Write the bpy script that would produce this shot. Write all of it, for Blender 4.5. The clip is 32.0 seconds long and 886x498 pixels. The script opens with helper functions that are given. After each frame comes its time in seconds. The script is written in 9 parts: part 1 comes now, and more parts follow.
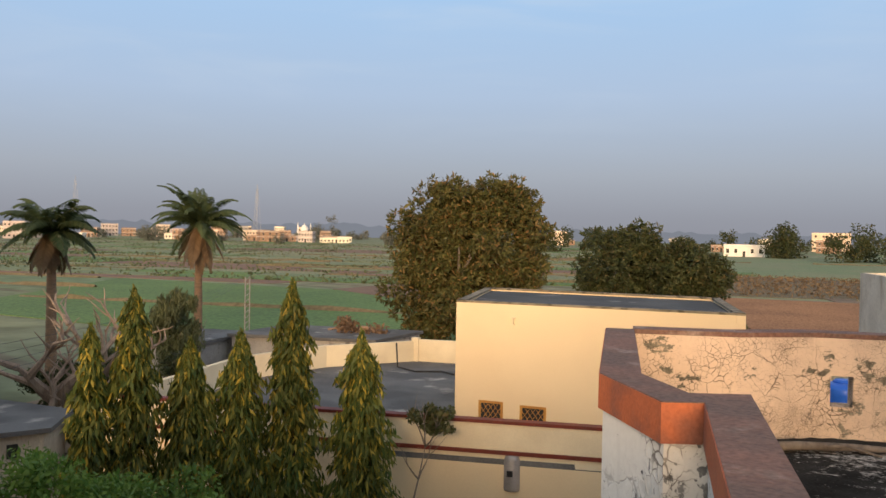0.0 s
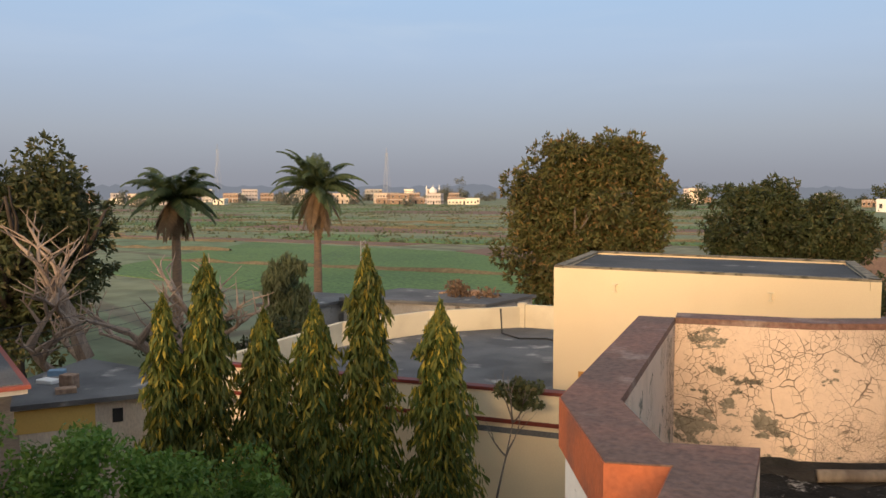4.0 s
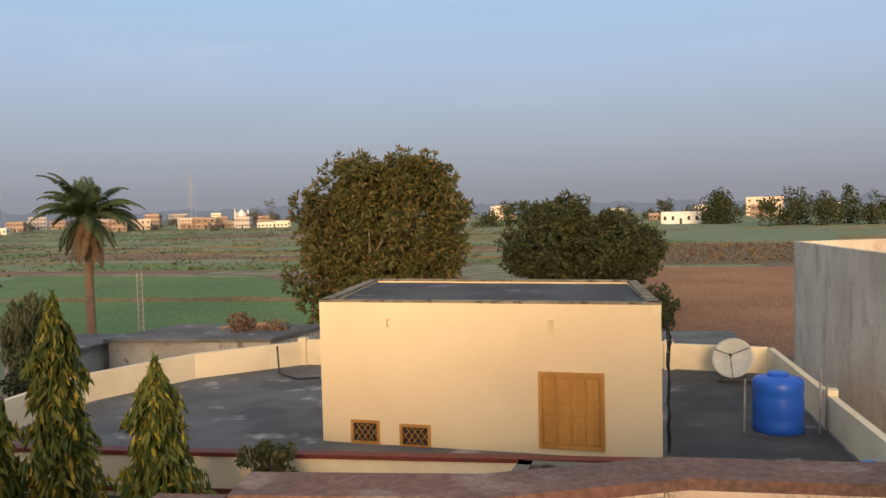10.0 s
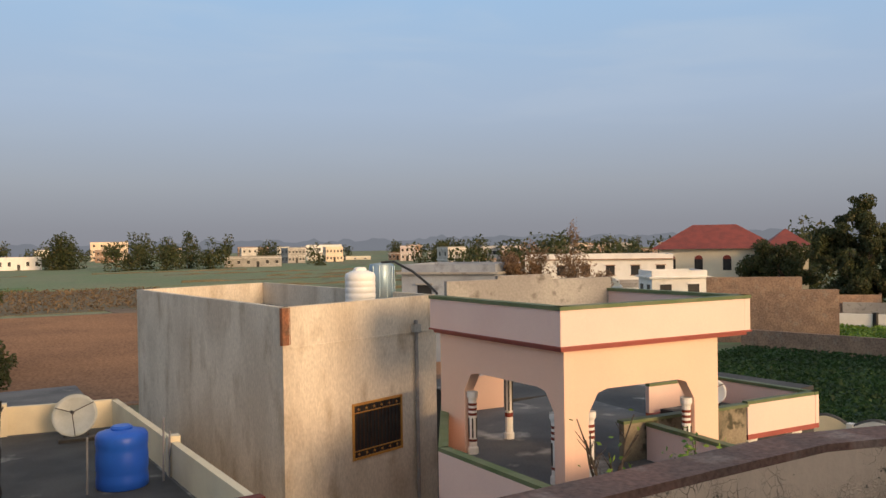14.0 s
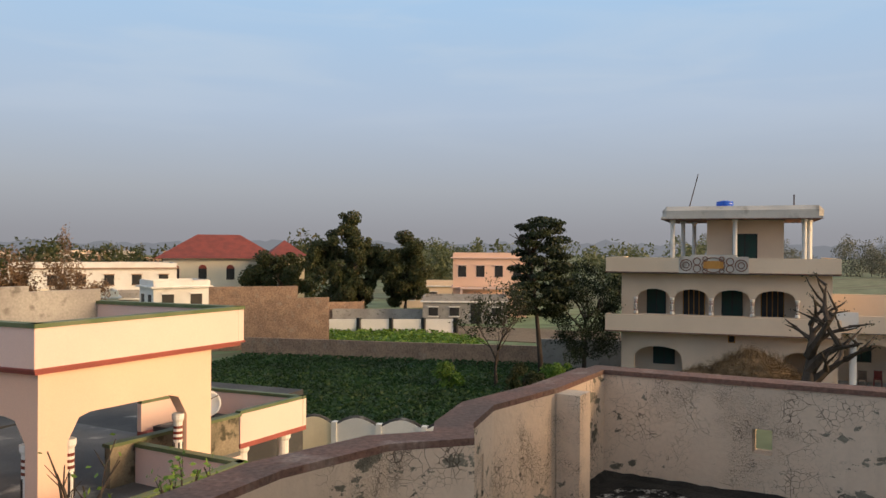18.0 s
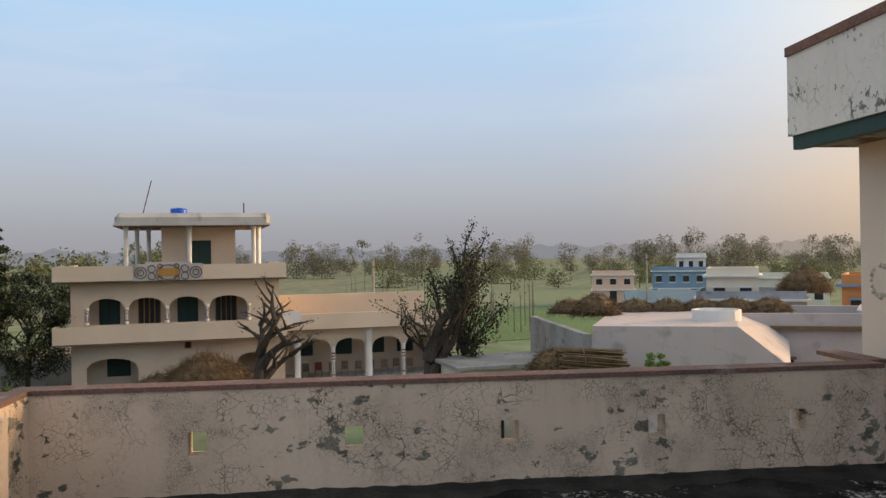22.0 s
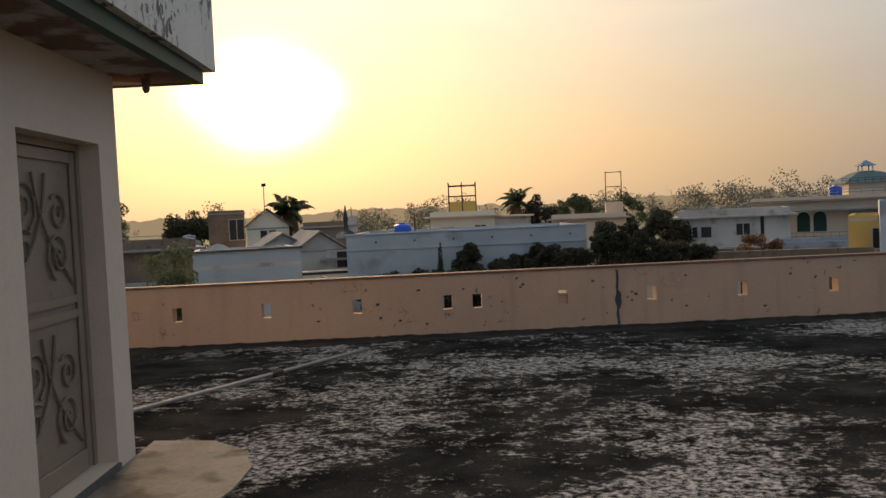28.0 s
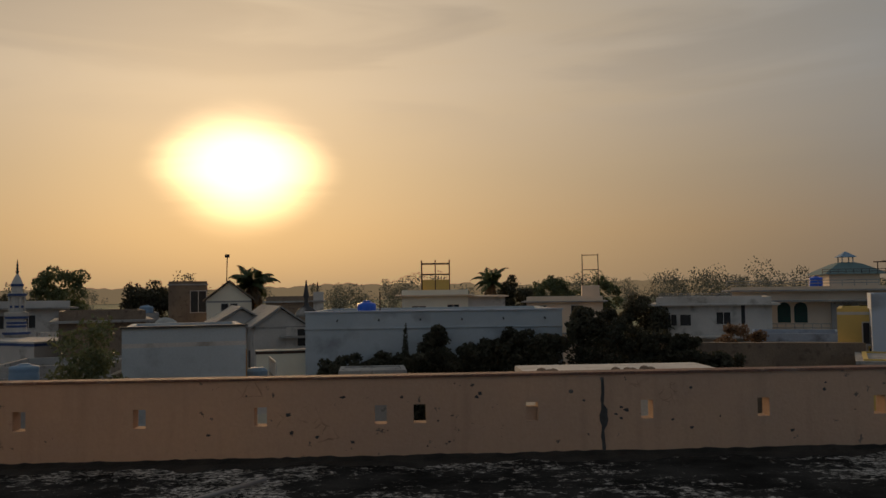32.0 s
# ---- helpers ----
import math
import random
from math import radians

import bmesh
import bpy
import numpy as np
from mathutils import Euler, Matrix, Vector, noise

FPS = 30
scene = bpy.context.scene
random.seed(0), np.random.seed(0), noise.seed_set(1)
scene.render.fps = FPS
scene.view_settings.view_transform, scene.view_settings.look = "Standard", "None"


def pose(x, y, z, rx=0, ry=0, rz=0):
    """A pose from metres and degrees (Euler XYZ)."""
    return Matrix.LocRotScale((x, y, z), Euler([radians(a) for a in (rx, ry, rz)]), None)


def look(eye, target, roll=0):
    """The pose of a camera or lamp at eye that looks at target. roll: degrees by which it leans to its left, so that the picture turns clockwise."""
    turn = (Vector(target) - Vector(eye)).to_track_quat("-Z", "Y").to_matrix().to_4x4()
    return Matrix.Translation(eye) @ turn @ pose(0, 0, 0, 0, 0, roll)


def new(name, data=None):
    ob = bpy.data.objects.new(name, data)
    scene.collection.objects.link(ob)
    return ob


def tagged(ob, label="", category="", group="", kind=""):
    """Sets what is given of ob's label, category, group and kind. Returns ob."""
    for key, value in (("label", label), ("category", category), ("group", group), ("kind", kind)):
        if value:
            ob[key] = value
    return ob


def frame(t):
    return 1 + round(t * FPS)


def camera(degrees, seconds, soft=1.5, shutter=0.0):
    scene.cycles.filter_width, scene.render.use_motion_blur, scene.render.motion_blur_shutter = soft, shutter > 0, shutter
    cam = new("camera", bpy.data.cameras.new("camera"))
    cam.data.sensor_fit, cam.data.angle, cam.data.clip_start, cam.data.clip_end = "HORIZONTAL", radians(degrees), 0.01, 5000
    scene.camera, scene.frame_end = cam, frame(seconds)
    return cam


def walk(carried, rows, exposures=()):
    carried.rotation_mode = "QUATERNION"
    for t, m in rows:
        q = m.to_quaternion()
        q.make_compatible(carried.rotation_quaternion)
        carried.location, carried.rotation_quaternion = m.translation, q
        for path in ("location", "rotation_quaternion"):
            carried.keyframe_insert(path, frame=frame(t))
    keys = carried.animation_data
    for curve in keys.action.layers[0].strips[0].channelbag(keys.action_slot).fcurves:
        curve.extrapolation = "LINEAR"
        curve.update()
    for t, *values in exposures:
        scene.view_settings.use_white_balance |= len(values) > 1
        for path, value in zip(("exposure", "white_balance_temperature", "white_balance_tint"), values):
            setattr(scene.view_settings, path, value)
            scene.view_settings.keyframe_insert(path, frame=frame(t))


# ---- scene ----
cam = camera(56.3, 32.0)
PATH = [
    (0, (3.241, 0.331, 1.469), (2.551, 2.208, 1.427), 1.0),
    (0.5, (3.241, 0.603, 1.461), (2.42, 2.427, 1.422), 0.9),
    (1, (3.303, 0.816, 1.456), (2.31, 2.552, 1.42), 0.8),
    (1.5, (3.386, 1.018, 1.463), (2.267, 2.673, 1.375), 0.6),
    (2, (3.421, 1.097, 1.46), (2.293, 2.746, 1.364), 1.0),
    (2.5, (3.444, 1.194, 1.444), (2.318, 2.843, 1.325), 1.1),
    (4.5, (3.693, 1.963, 1.526), (2.756, 3.725, 1.392), -0.1),
    (5, (3.805, 2.182, 1.541), (2.873, 3.948, 1.424), 0.4),
    (5.5, (3.863, 2.312, 1.556), (2.985, 4.106, 1.445), 0.4),
    (6, (3.811, 2.569, 1.573), (3.001, 4.395, 1.469), 0.4),
    (6.5, (3.828, 2.815, 1.558), (3.042, 4.652, 1.456), 0.0),
    (7, (3.849, 3.076, 1.572), (3.065, 4.913, 1.467), 0.1),
    (7.5, (3.743, 3.361, 1.629), (2.953, 5.196, 1.529), -0.2),
    (8, (3.68, 3.627, 1.601), (2.867, 5.452, 1.503), -2.1),
    (8.5, (3.665, 3.896, 1.591), (2.761, 5.678, 1.508), -1.6),
    (9, (3.683, 4.116, 1.593), (2.77, 5.893, 1.506), -1.8),
    (9.5, (3.717, 4.247, 1.595), (2.956, 6.095, 1.511), -1.5),
    (10, (3.699, 4.432, 1.556), (3.137, 6.348, 1.461), -1.4),
    (10.5, (3.684, 4.625, 1.559), (3.234, 6.572, 1.47), -1.4),
    (11, (3.673, 4.718, 1.552), (3.456, 6.704, 1.467), -1.5),
    (11.5, (3.782, 4.743, 1.592), (3.891, 6.739, 1.505), -1.6),
    (12, (3.771, 4.755, 1.643), (4.101, 6.726, 1.564), -1.7),
    (12.5, (3.783, 4.757, 1.649), (4.263, 6.697, 1.592), -1.8),
    (13, (3.783, 4.763, 1.649), (4.418, 6.659, 1.613), -2.0),
    (13.5, (3.772, 4.755, 1.65), (4.549, 6.598, 1.626), -1.5),
    (15.5, (4.059, 4.813, 1.652), (5.268, 6.406, 1.64), -0.3),
    (16, (4.115, 4.793, 1.639), (5.415, 6.313, 1.621), -0.7),
    (16.5, (4.174, 4.839, 1.642), (5.578, 6.263, 1.62), -1.0),
    (17, (4.181, 4.889, 1.664), (5.66, 6.235, 1.645), -0.7),
    (17.5, (4.17, 4.892, 1.684), (5.775, 6.085, 1.673), -0.2),
    (18, (4.189, 4.88, 1.687), (5.923, 5.878, 1.686), 0.3),
    (18.5, (4.184, 4.874, 1.69), (6.002, 5.708, 1.695), 0.5),
    (19, (4.178, 4.871, 1.682), (6.067, 5.528, 1.689), 0.2),
    (19.5, (4.165, 4.814, 1.687), (6.086, 5.371, 1.696), 0.1),
    (20, (4.173, 4.745, 1.689), (6.107, 5.253, 1.701), -0.0),
    (20.5, (4.159, 4.692, 1.688), (6.113, 5.119, 1.696), -0.3),
    (21, (4.193, 4.671, 1.693), (6.185, 4.85, 1.7), -0.6),
    (21.5, (4.229, 4.711, 1.693), (6.229, 4.699, 1.702), -0.7),
    (21.6, (4.227, 4.72, 1.691), (6.227, 4.67, 1.704), -0.8),
    (22, (4.241, 4.722, 1.686), (6.229, 4.501, 1.695), -0.9),
    (22.1, (4.245, 4.722, 1.686), (6.228, 4.459, 1.694), -0.9),
    (22.5, (4.258, 4.728, 1.683), (6.216, 4.32, 1.69), -1.1),
    (23, (4.257, 4.715, 1.681), (6.159, 4.096, 1.683), -1.3),
    (23.5, (4.223, 4.664, 1.683), (6.066, 3.887, 1.683), -1.4),
    (24, (4.166, 4.581, 1.665), (5.899, 3.583, 1.661), -1.6),
    (24.5, (4.112, 4.452, 1.689), (5.689, 3.223, 1.669), -1.7),
    (25, (4.062, 4.378, 1.673), (5.462, 2.95, 1.632), -2.0),
    (25.5, (4.042, 4.23, 1.62), (5.175, 2.584, 1.557), -2.0),
    (26, (4.009, 4.076, 1.622), (4.771, 2.228, 1.548), -2.3),
    (26.5, (3.987, 3.91, 1.599), (4.48, 1.974, 1.513), -2.7),
    (28.5, (3.825, 2.943, 1.546), (3.755, 0.946, 1.461), -2.6),
    (29, (3.777, 2.597, 1.568), (3.722, 0.6, 1.479), -2.4),
    (29.5, (3.759, 2.253, 1.557), (3.689, 0.256, 1.468), -2.4),
    (30, (3.716, 1.949, 1.579), (3.634, -0.048, 1.499), -2.8),
    (30.5, (3.588, 1.638, 1.6), (3.498, -0.36, 1.603), -2.8),
    (31, (3.54, 1.354, 1.58), (3.448, -0.644, 1.596), -2.5),
    (31.5, (3.533, 1.051, 1.596), (3.439, -0.946, 1.659), -1.6),
    (32, (3.45, 0.867, 1.607), (3.362, -1.128, 1.709), -0.8),
]
walk(cam, [(t, look(eye, aim, roll)) for t, eye, aim, roll in PATH], [(0, 0.09, 6500, 10), (5, 0.09, 6500, 10), (9, 0.08, 6500, 10), (13, -0.1, 6600, 10), (17, 0.05, 6800, 10), (19, 0.12, 6950, 10), (22, 0.28, 6950, 10), (23, 0.22, 6900, 10), (24, 0.42, 6800, 10), (25, 0.5, 6900, 10), (26, -0.06, 6900, 10), (28.5, -0.46, 6800, 10), (30, -0.62, 6700, 10), (31, -0.98, 6800, 10), (32, -1.5, 7100, 10)])

# ---- world, sun, exposure ----
SUN_DIR = Vector((0.20, -0.965, 0.165)).normalized()
AUREOLE = Vector((0.19, -0.972, 0.145)).normalized()
GROUND = -6.3


def make_world():
    w = bpy.data.worlds.new("morning_sky")
    scene.world = w
    w.use_nodes = True
    nt = w.node_tree
    nt.nodes.clear()
    N = nt.nodes.new
    L = nt.links.new
    out = N("ShaderNodeOutputWorld")
    co = N("ShaderNodeTexCoord")
    sky = N("ShaderNodeTexSky")
    sky.sky_type = 'NISHITA'
    sky.sun_disc = False
    sky.sun_elevation = math.asin(SUN_DIR.z)
    sky.sun_rotation = math.atan2(SUN_DIR.x, SUN_DIR.y)
    sky.dust_density = 4.0
    sky.air_density = 1.2
    sep = N("ShaderNodeSeparateXYZ")
    L(co.outputs["Generated"], sep.inputs[0])

    def ramp(stops):
        r = N("ShaderNodeValToRGB")
        els = r.color_ramp.elements
        while len(els) < len(stops):
            els.new(0.5)
        for e, (p, c) in zip(els, stops):
            e.position, e.color = p, (*c, 1)
        L(sep.outputs["Z"], r.inputs[0])
        return r
    # the hazy western sky, away from the sun
    anti = ramp([(0.0, (0.29, 0.30, 0.345)), (0.02, (0.305, 0.32, 0.37)), (0.07, (0.37, 0.41, 0.485)), (0.16, (0.41, 0.52, 0.70)),
                 (0.30, (0.37, 0.58, 0.86)), (0.6, (0.55, 0.60, 0.68)), (1.0, (0.62, 0.62, 0.64))])
    # the veiled eastern sky, towards the sun
    sol = ramp([(0.0, (0.64, 0.48, 0.33)), (0.02, (0.76, 0.54, 0.33)), (0.07, (0.86, 0.60, 0.36)), (0.14, (0.84, 0.68, 0.50)),
                (0.24, (1.0, 0.90, 0.78)), (0.5, (0.95, 0.90, 0.82)), (1.0, (0.62, 0.62, 0.64))])
    dot = N("ShaderNodeVectorMath")
    dot.operation = 'DOT_PRODUCT'
    L(co.outputs["Generated"], dot.inputs[0])
    dot.inputs[1].default_value = AUREOLE

    def mrange(src, a, b, c, d, kind='SMOOTHSTEP'):
        m = N("ShaderNodeMapRange")
        m.interpolation_type = kind
        L(src, m.inputs["Value"])
        for k, v in zip(("From Min", "From Max", "To Min", "To Max"), (a, b, c, d)):
            m.inputs[k].default_value = v
        return m.outputs["Result"]
    side = mrange(dot.outputs["Value"], 0.44, 0.98, 0.0, 1.0)
    mix = N("ShaderNodeMix")
    mix.data_type = 'RGBA'
    L(side, mix.inputs["Factor"])
    L(anti.outputs["Color"], mix.inputs["A"])
    L(sol.outputs["Color"], mix.inputs["B"])
    # streaks of thin cloud
    mp = N("ShaderNodeMapping")
    mp.inputs["Scale"].default_value = (2.2, 2.2, 13.0)
    L(co.outputs["Generated"], mp.inputs[0])
    ns = N("ShaderNodeTexNoise")
    ns.inputs["Scale"].default_value = 1.6
    ns.inputs["Detail"].default_value = 5.0
    ns.inputs["Distortion"].default_value = 0.6
    L(mp.outputs[0], ns.inputs["Vector"])
    cl = mrange(ns.outputs["Fac"], 0.44, 0.74, 0.0, 0.22)
    zf = mrange(sep.outputs["Z"], 0.05, 0.25, 0.0, 1.0)
    ml = N("ShaderNodeMath")
    ml.operation = 'MULTIPLY'
    L(cl, ml.inputs[0])
    L(zf, ml.inputs[1])
    veil = N("ShaderNodeMix")
    veil.data_type = 'RGBA'
    L(ml.outputs[0], veil.inputs["Factor"])
    L(mix.outputs["Result"], veil.inputs["A"])
    vc = N("ShaderNodeMix")
    vc.data_type = 'RGBA'
    L(side, vc.inputs["Factor"])
    vc.inputs["A"].default_value = (0.62, 0.68, 0.76, 1)
    vc.inputs["B"].default_value = (0.95, 0.74, 0.46, 1)
    L(vc.outputs["Result"], veil.inputs["B"])
    # grey cloud bands high on the sunward side
    mp2 = N("ShaderNodeMapping")
    mp2.inputs["Scale"].default_value = (1.6, 1.6, 9.0)
    mp2.inputs["Location"].default_value = (3.1, 0.7, 0.0)
    mp2.inputs["Rotation"].default_value = (0.12, 0.0, 0.0)
    L(co.outputs["Generated"], mp2.inputs[0])
    n2 = N("ShaderNodeTexNoise")
    n2.inputs["Scale"].default_value = 1.5
    n2.inputs["Detail"].default_value = 6.0
    n2.inputs["Distortion"].default_value = 0.9
    L(mp2.outputs[0], n2.inputs["Vector"])
    c2 = mrange(n2.outputs["Fac"], 0.43, 0.62, 0.0, 0.8)
    z2 = mrange(sep.outputs["Z"], 0.14, 0.32, 0.0, 1.0)
    m2 = N("ShaderNodeMath")
    m2.operation = 'MULTIPLY'
    L(c2, m2.inputs[0])
    L(z2, m2.inputs[1])
    m3 = N("ShaderNodeMath")
    m3.operation = 'MULTIPLY'
    L(m2.outputs[0], m3.inputs[0])
    L(side, m3.inputs[1])
    grey = N("ShaderNodeMix")
    grey.data_type = 'RGBA'
    L(m3.outputs[0], grey.inputs["Factor"])
    L(veil.outputs["Result"], grey.inputs["A"])
    grey.inputs["B"].default_value = (0.66, 0.64, 0.62, 1)
    # the sun's aureole in the haze
    off = N("ShaderNodeVectorMath")
    off.operation = 'SUBTRACT'
    L(co.outputs["Generated"], off.inputs[0])
    off.inputs[1].default_value = AUREOLE
    flat = N("ShaderNodeVectorMath")
    flat.operation = 'MULTIPLY'
    L(off.outputs[0], flat.inputs[0])
    flat.inputs[1].default_value = (1, 1, 1.35)
    ln = N("ShaderNodeVectorMath")
    ln.operation = 'LENGTH'
    L(flat.outputs[0], ln.inputs[0])
    wob = N("ShaderNodeMath")
    wob.operation = 'MULTIPLY_ADD'
    L(ns.outputs["Fac"], wob.inputs[0])
    wob.inputs[1].default_value = -0.04
    L(ln.outputs["Value"], wob.inputs[2])
    g1 = mrange(wob.outputs[0], 0.82, 0.0, 0.0, 0.62, 'SMOOTHERSTEP')
    g2 = mrange(wob.outputs[0], 0.105, -0.02, 0.0, 7.0, 'SMOOTHERSTEP')
    ad = N("ShaderNodeMath")
    L(g1, ad.inputs[0])
    L(g2, ad.inputs[1])
    glow = N("ShaderNodeBackground")
    glow.inputs["Color"].default_value = (1.0, 0.67, 0.36, 1)
    L(ad.outputs[0], glow.inputs["Strength"])
    b1 = N("ShaderNodeBackground")
    L(grey.outputs["Result"], b1.inputs["Color"])
    b1.inputs["Strength"].default_value = 0.92
    b2 = N("ShaderNodeBackground")
    L(sky.outputs["Color"], b2.inputs["Color"])
    b2.inputs["Strength"].default_value = 0.012
    a1, a2 = N("ShaderNodeAddShader"), N("ShaderNodeAddShader")
    L(b1.outputs[0], a1.inputs[0])
    L(b2.outputs[0], a1.inputs[1])
    L(a1.outputs[0], a2.inputs[0])
    L(glow.outputs[0], a2.inputs[1])
    L(a2.outputs[0], out.inputs[0])


make_world()
sun = new("sun", bpy.data.lights.new("sun", 'SUN'))
sun.data.energy = 4.25
sun.data.angle = radians(20.0)
sun.data.color = (1.0, 0.66, 0.37)
sun.matrix_world = look(SUN_DIR * 100, (0, 0, 0))

# ---- materials ----
MATS = {}


def mat(name, base, alt=None, scale=1.5, rough=0.85, bump=0.25, fine=40.0, fvar=0.18, metal=0.0, lo=0.40, hi=0.62, stain=None, srange=(0.55, 0.7), sscale=3.0, stretch=(1, 1, 1), rnd=0.0, trans=0.0):
    """Procedural surface: two tones at a large scale, fine grain, a stain mask with a shape of its own, and relief."""
    if name in MATS:
        return MATS[name]
    m = bpy.data.materials.new(name)
    m.use_nodes = True
    nt = m.node_tree
    N, L = nt.nodes.new, nt.links.new
    p = nt.nodes["Principled BSDF"]
    geo = N("ShaderNodeNewGeometry")
    mp = N("ShaderNodeMapping")
    mp.inputs["Scale"].default_value = stretch
    L(geo.outputs["Position"], mp.inputs[0])

    def noise_tex(sc, detail=5.0):
        n = N("ShaderNodeTexNoise")
        n.inputs["Scale"].default_value = sc
        n.inputs["Detail"].default_value = detail
        L(mp.outputs[0], n.inputs["Vector"])
        return n.outputs["Fac"]

    def rng(src, a, b, c=0.0, d=1.0):
        r = N("ShaderNodeMapRange")
        L(src, r.inputs["Value"])
        for k, v in zip(("From Min", "From Max", "To Min", "To Max"), (a, b, c, d)):
            r.inputs[k].default_value = v
        return r.outputs["Result"]

    def mixc(f, a, b, blend='MIX'):
        x = N("ShaderNodeMix")
        x.data_type, x.blend_type = 'RGBA', blend
        for key, v in (("Factor", f), ("A", a), ("B", b)):
            s = x.inputs[key] if key != "Factor" else x.inputs["Factor"]
            if isinstance(v, (tuple, list)):
                s.default_value = (*v, 1) if len(v) == 3 else v
            elif isinstance(v, (int, float)):
                s.default_value = v
            else:
                L(v, s)
        return x.outputs["Result"]
    alt = alt or tuple(c * 0.78 for c in base)
    col = mixc(rng(noise_tex(scale), lo, hi), base, alt)
    if stain:
        col = mixc(rng(noise_tex(sscale, 8.0), *srange), col, stain)
    g = noise_tex(fine, 3.0)
    val = rng(g, 0.25, 0.75, 1.0 - fvar, 1.0 + fvar)
    hsv = N("ShaderNodeHueSaturation")
    L(col, hsv.inputs["Color"])
    if rnd:
        oi = N("ShaderNodeObjectInfo")
        ml = N("ShaderNodeMath")
        ml.operation = 'MULTIPLY'
        L(val, ml.inputs[0])
        L(rng(oi.outputs["Random"], 0, 1, 1 - rnd, 1 + rnd), ml.inputs[1])
        val = ml.outputs[0]
    L(val, hsv.inputs["Value"])
    L(hsv.outputs["Color"], p.inputs["Base Color"])
    p.inputs["Roughness"].default_value = rough
    p.inputs["Metallic"].default_value = metal
    p.inputs["Specular IOR Level"].default_value = 0.35
    if bump:
        b = N("ShaderNodeBump")
        b.inputs["Strength"].default_value = bump
        b.inputs["Distance"].default_value = 0.01
        L(g, b.inputs["Height"])
        L(b.outputs[0], p.inputs["Normal"])
    MATS[name] = m
    return m


def leaf_mat(name, a, b, c=None, through_light=0.35):
    """Foliage: the tone changes from leaf to leaf; some light passes through."""
    m = bpy.data.materials.new(name)
    m.use_nodes = True
    nt = m.node_tree
    N, L = nt.nodes.new, nt.links.new
    p = nt.nodes["Principled BSDF"]
    geo = N("ShaderNodeNewGeometry")
    r = N("ShaderNodeValToRGB")
    els = r.color_ramp.elements
    els[0].color, els[1].color = (*a, 1), (*b, 1)
    if c:
        e = els.new(0.8)
        e.color = (*b, 1)
        els[-1].color = (*c, 1)
    L(geo.outputs["Random Per Island"], r.inputs[0])
    ns = N("ShaderNodeTexNoise")
    ns.inputs["Scale"].default_value = 0.6
    L(geo.outputs["Position"], ns.inputs["Vector"])
    mr = N("ShaderNodeMapRange")
    L(ns.outputs["Fac"], mr.inputs["Value"])
    for k, v in zip(("From Min", "From Max", "To Min", "To Max"), (0.3, 0.7, 0.7, 1.3)):
        mr.inputs[k].default_value = v
    h = N("ShaderNodeHueSaturation")
    L(r.outputs["Color"], h.inputs["Color"])
    L(mr.outputs["Result"], h.inputs["Value"])
    L(h.outputs["Color"], p.inputs["Base Color"])
    p.inputs["Roughness"].default_value = 0.55
    p.inputs["Specular IOR Level"].default_value = 0.3
    t = N("ShaderNodeBsdfTranslucent")
    L(h.outputs["Color"], t.inputs["Color"])
    mx = N("ShaderNodeMixShader")
    mx.inputs[0].default_value = through_light
    L(p.outputs[0], mx.inputs[1])
    L(t.outputs[0], mx.inputs[2])
    L(mx.outputs[0], nt.nodes["Material Output"].inputs["Surface"])
    MATS[name] = m
    return m


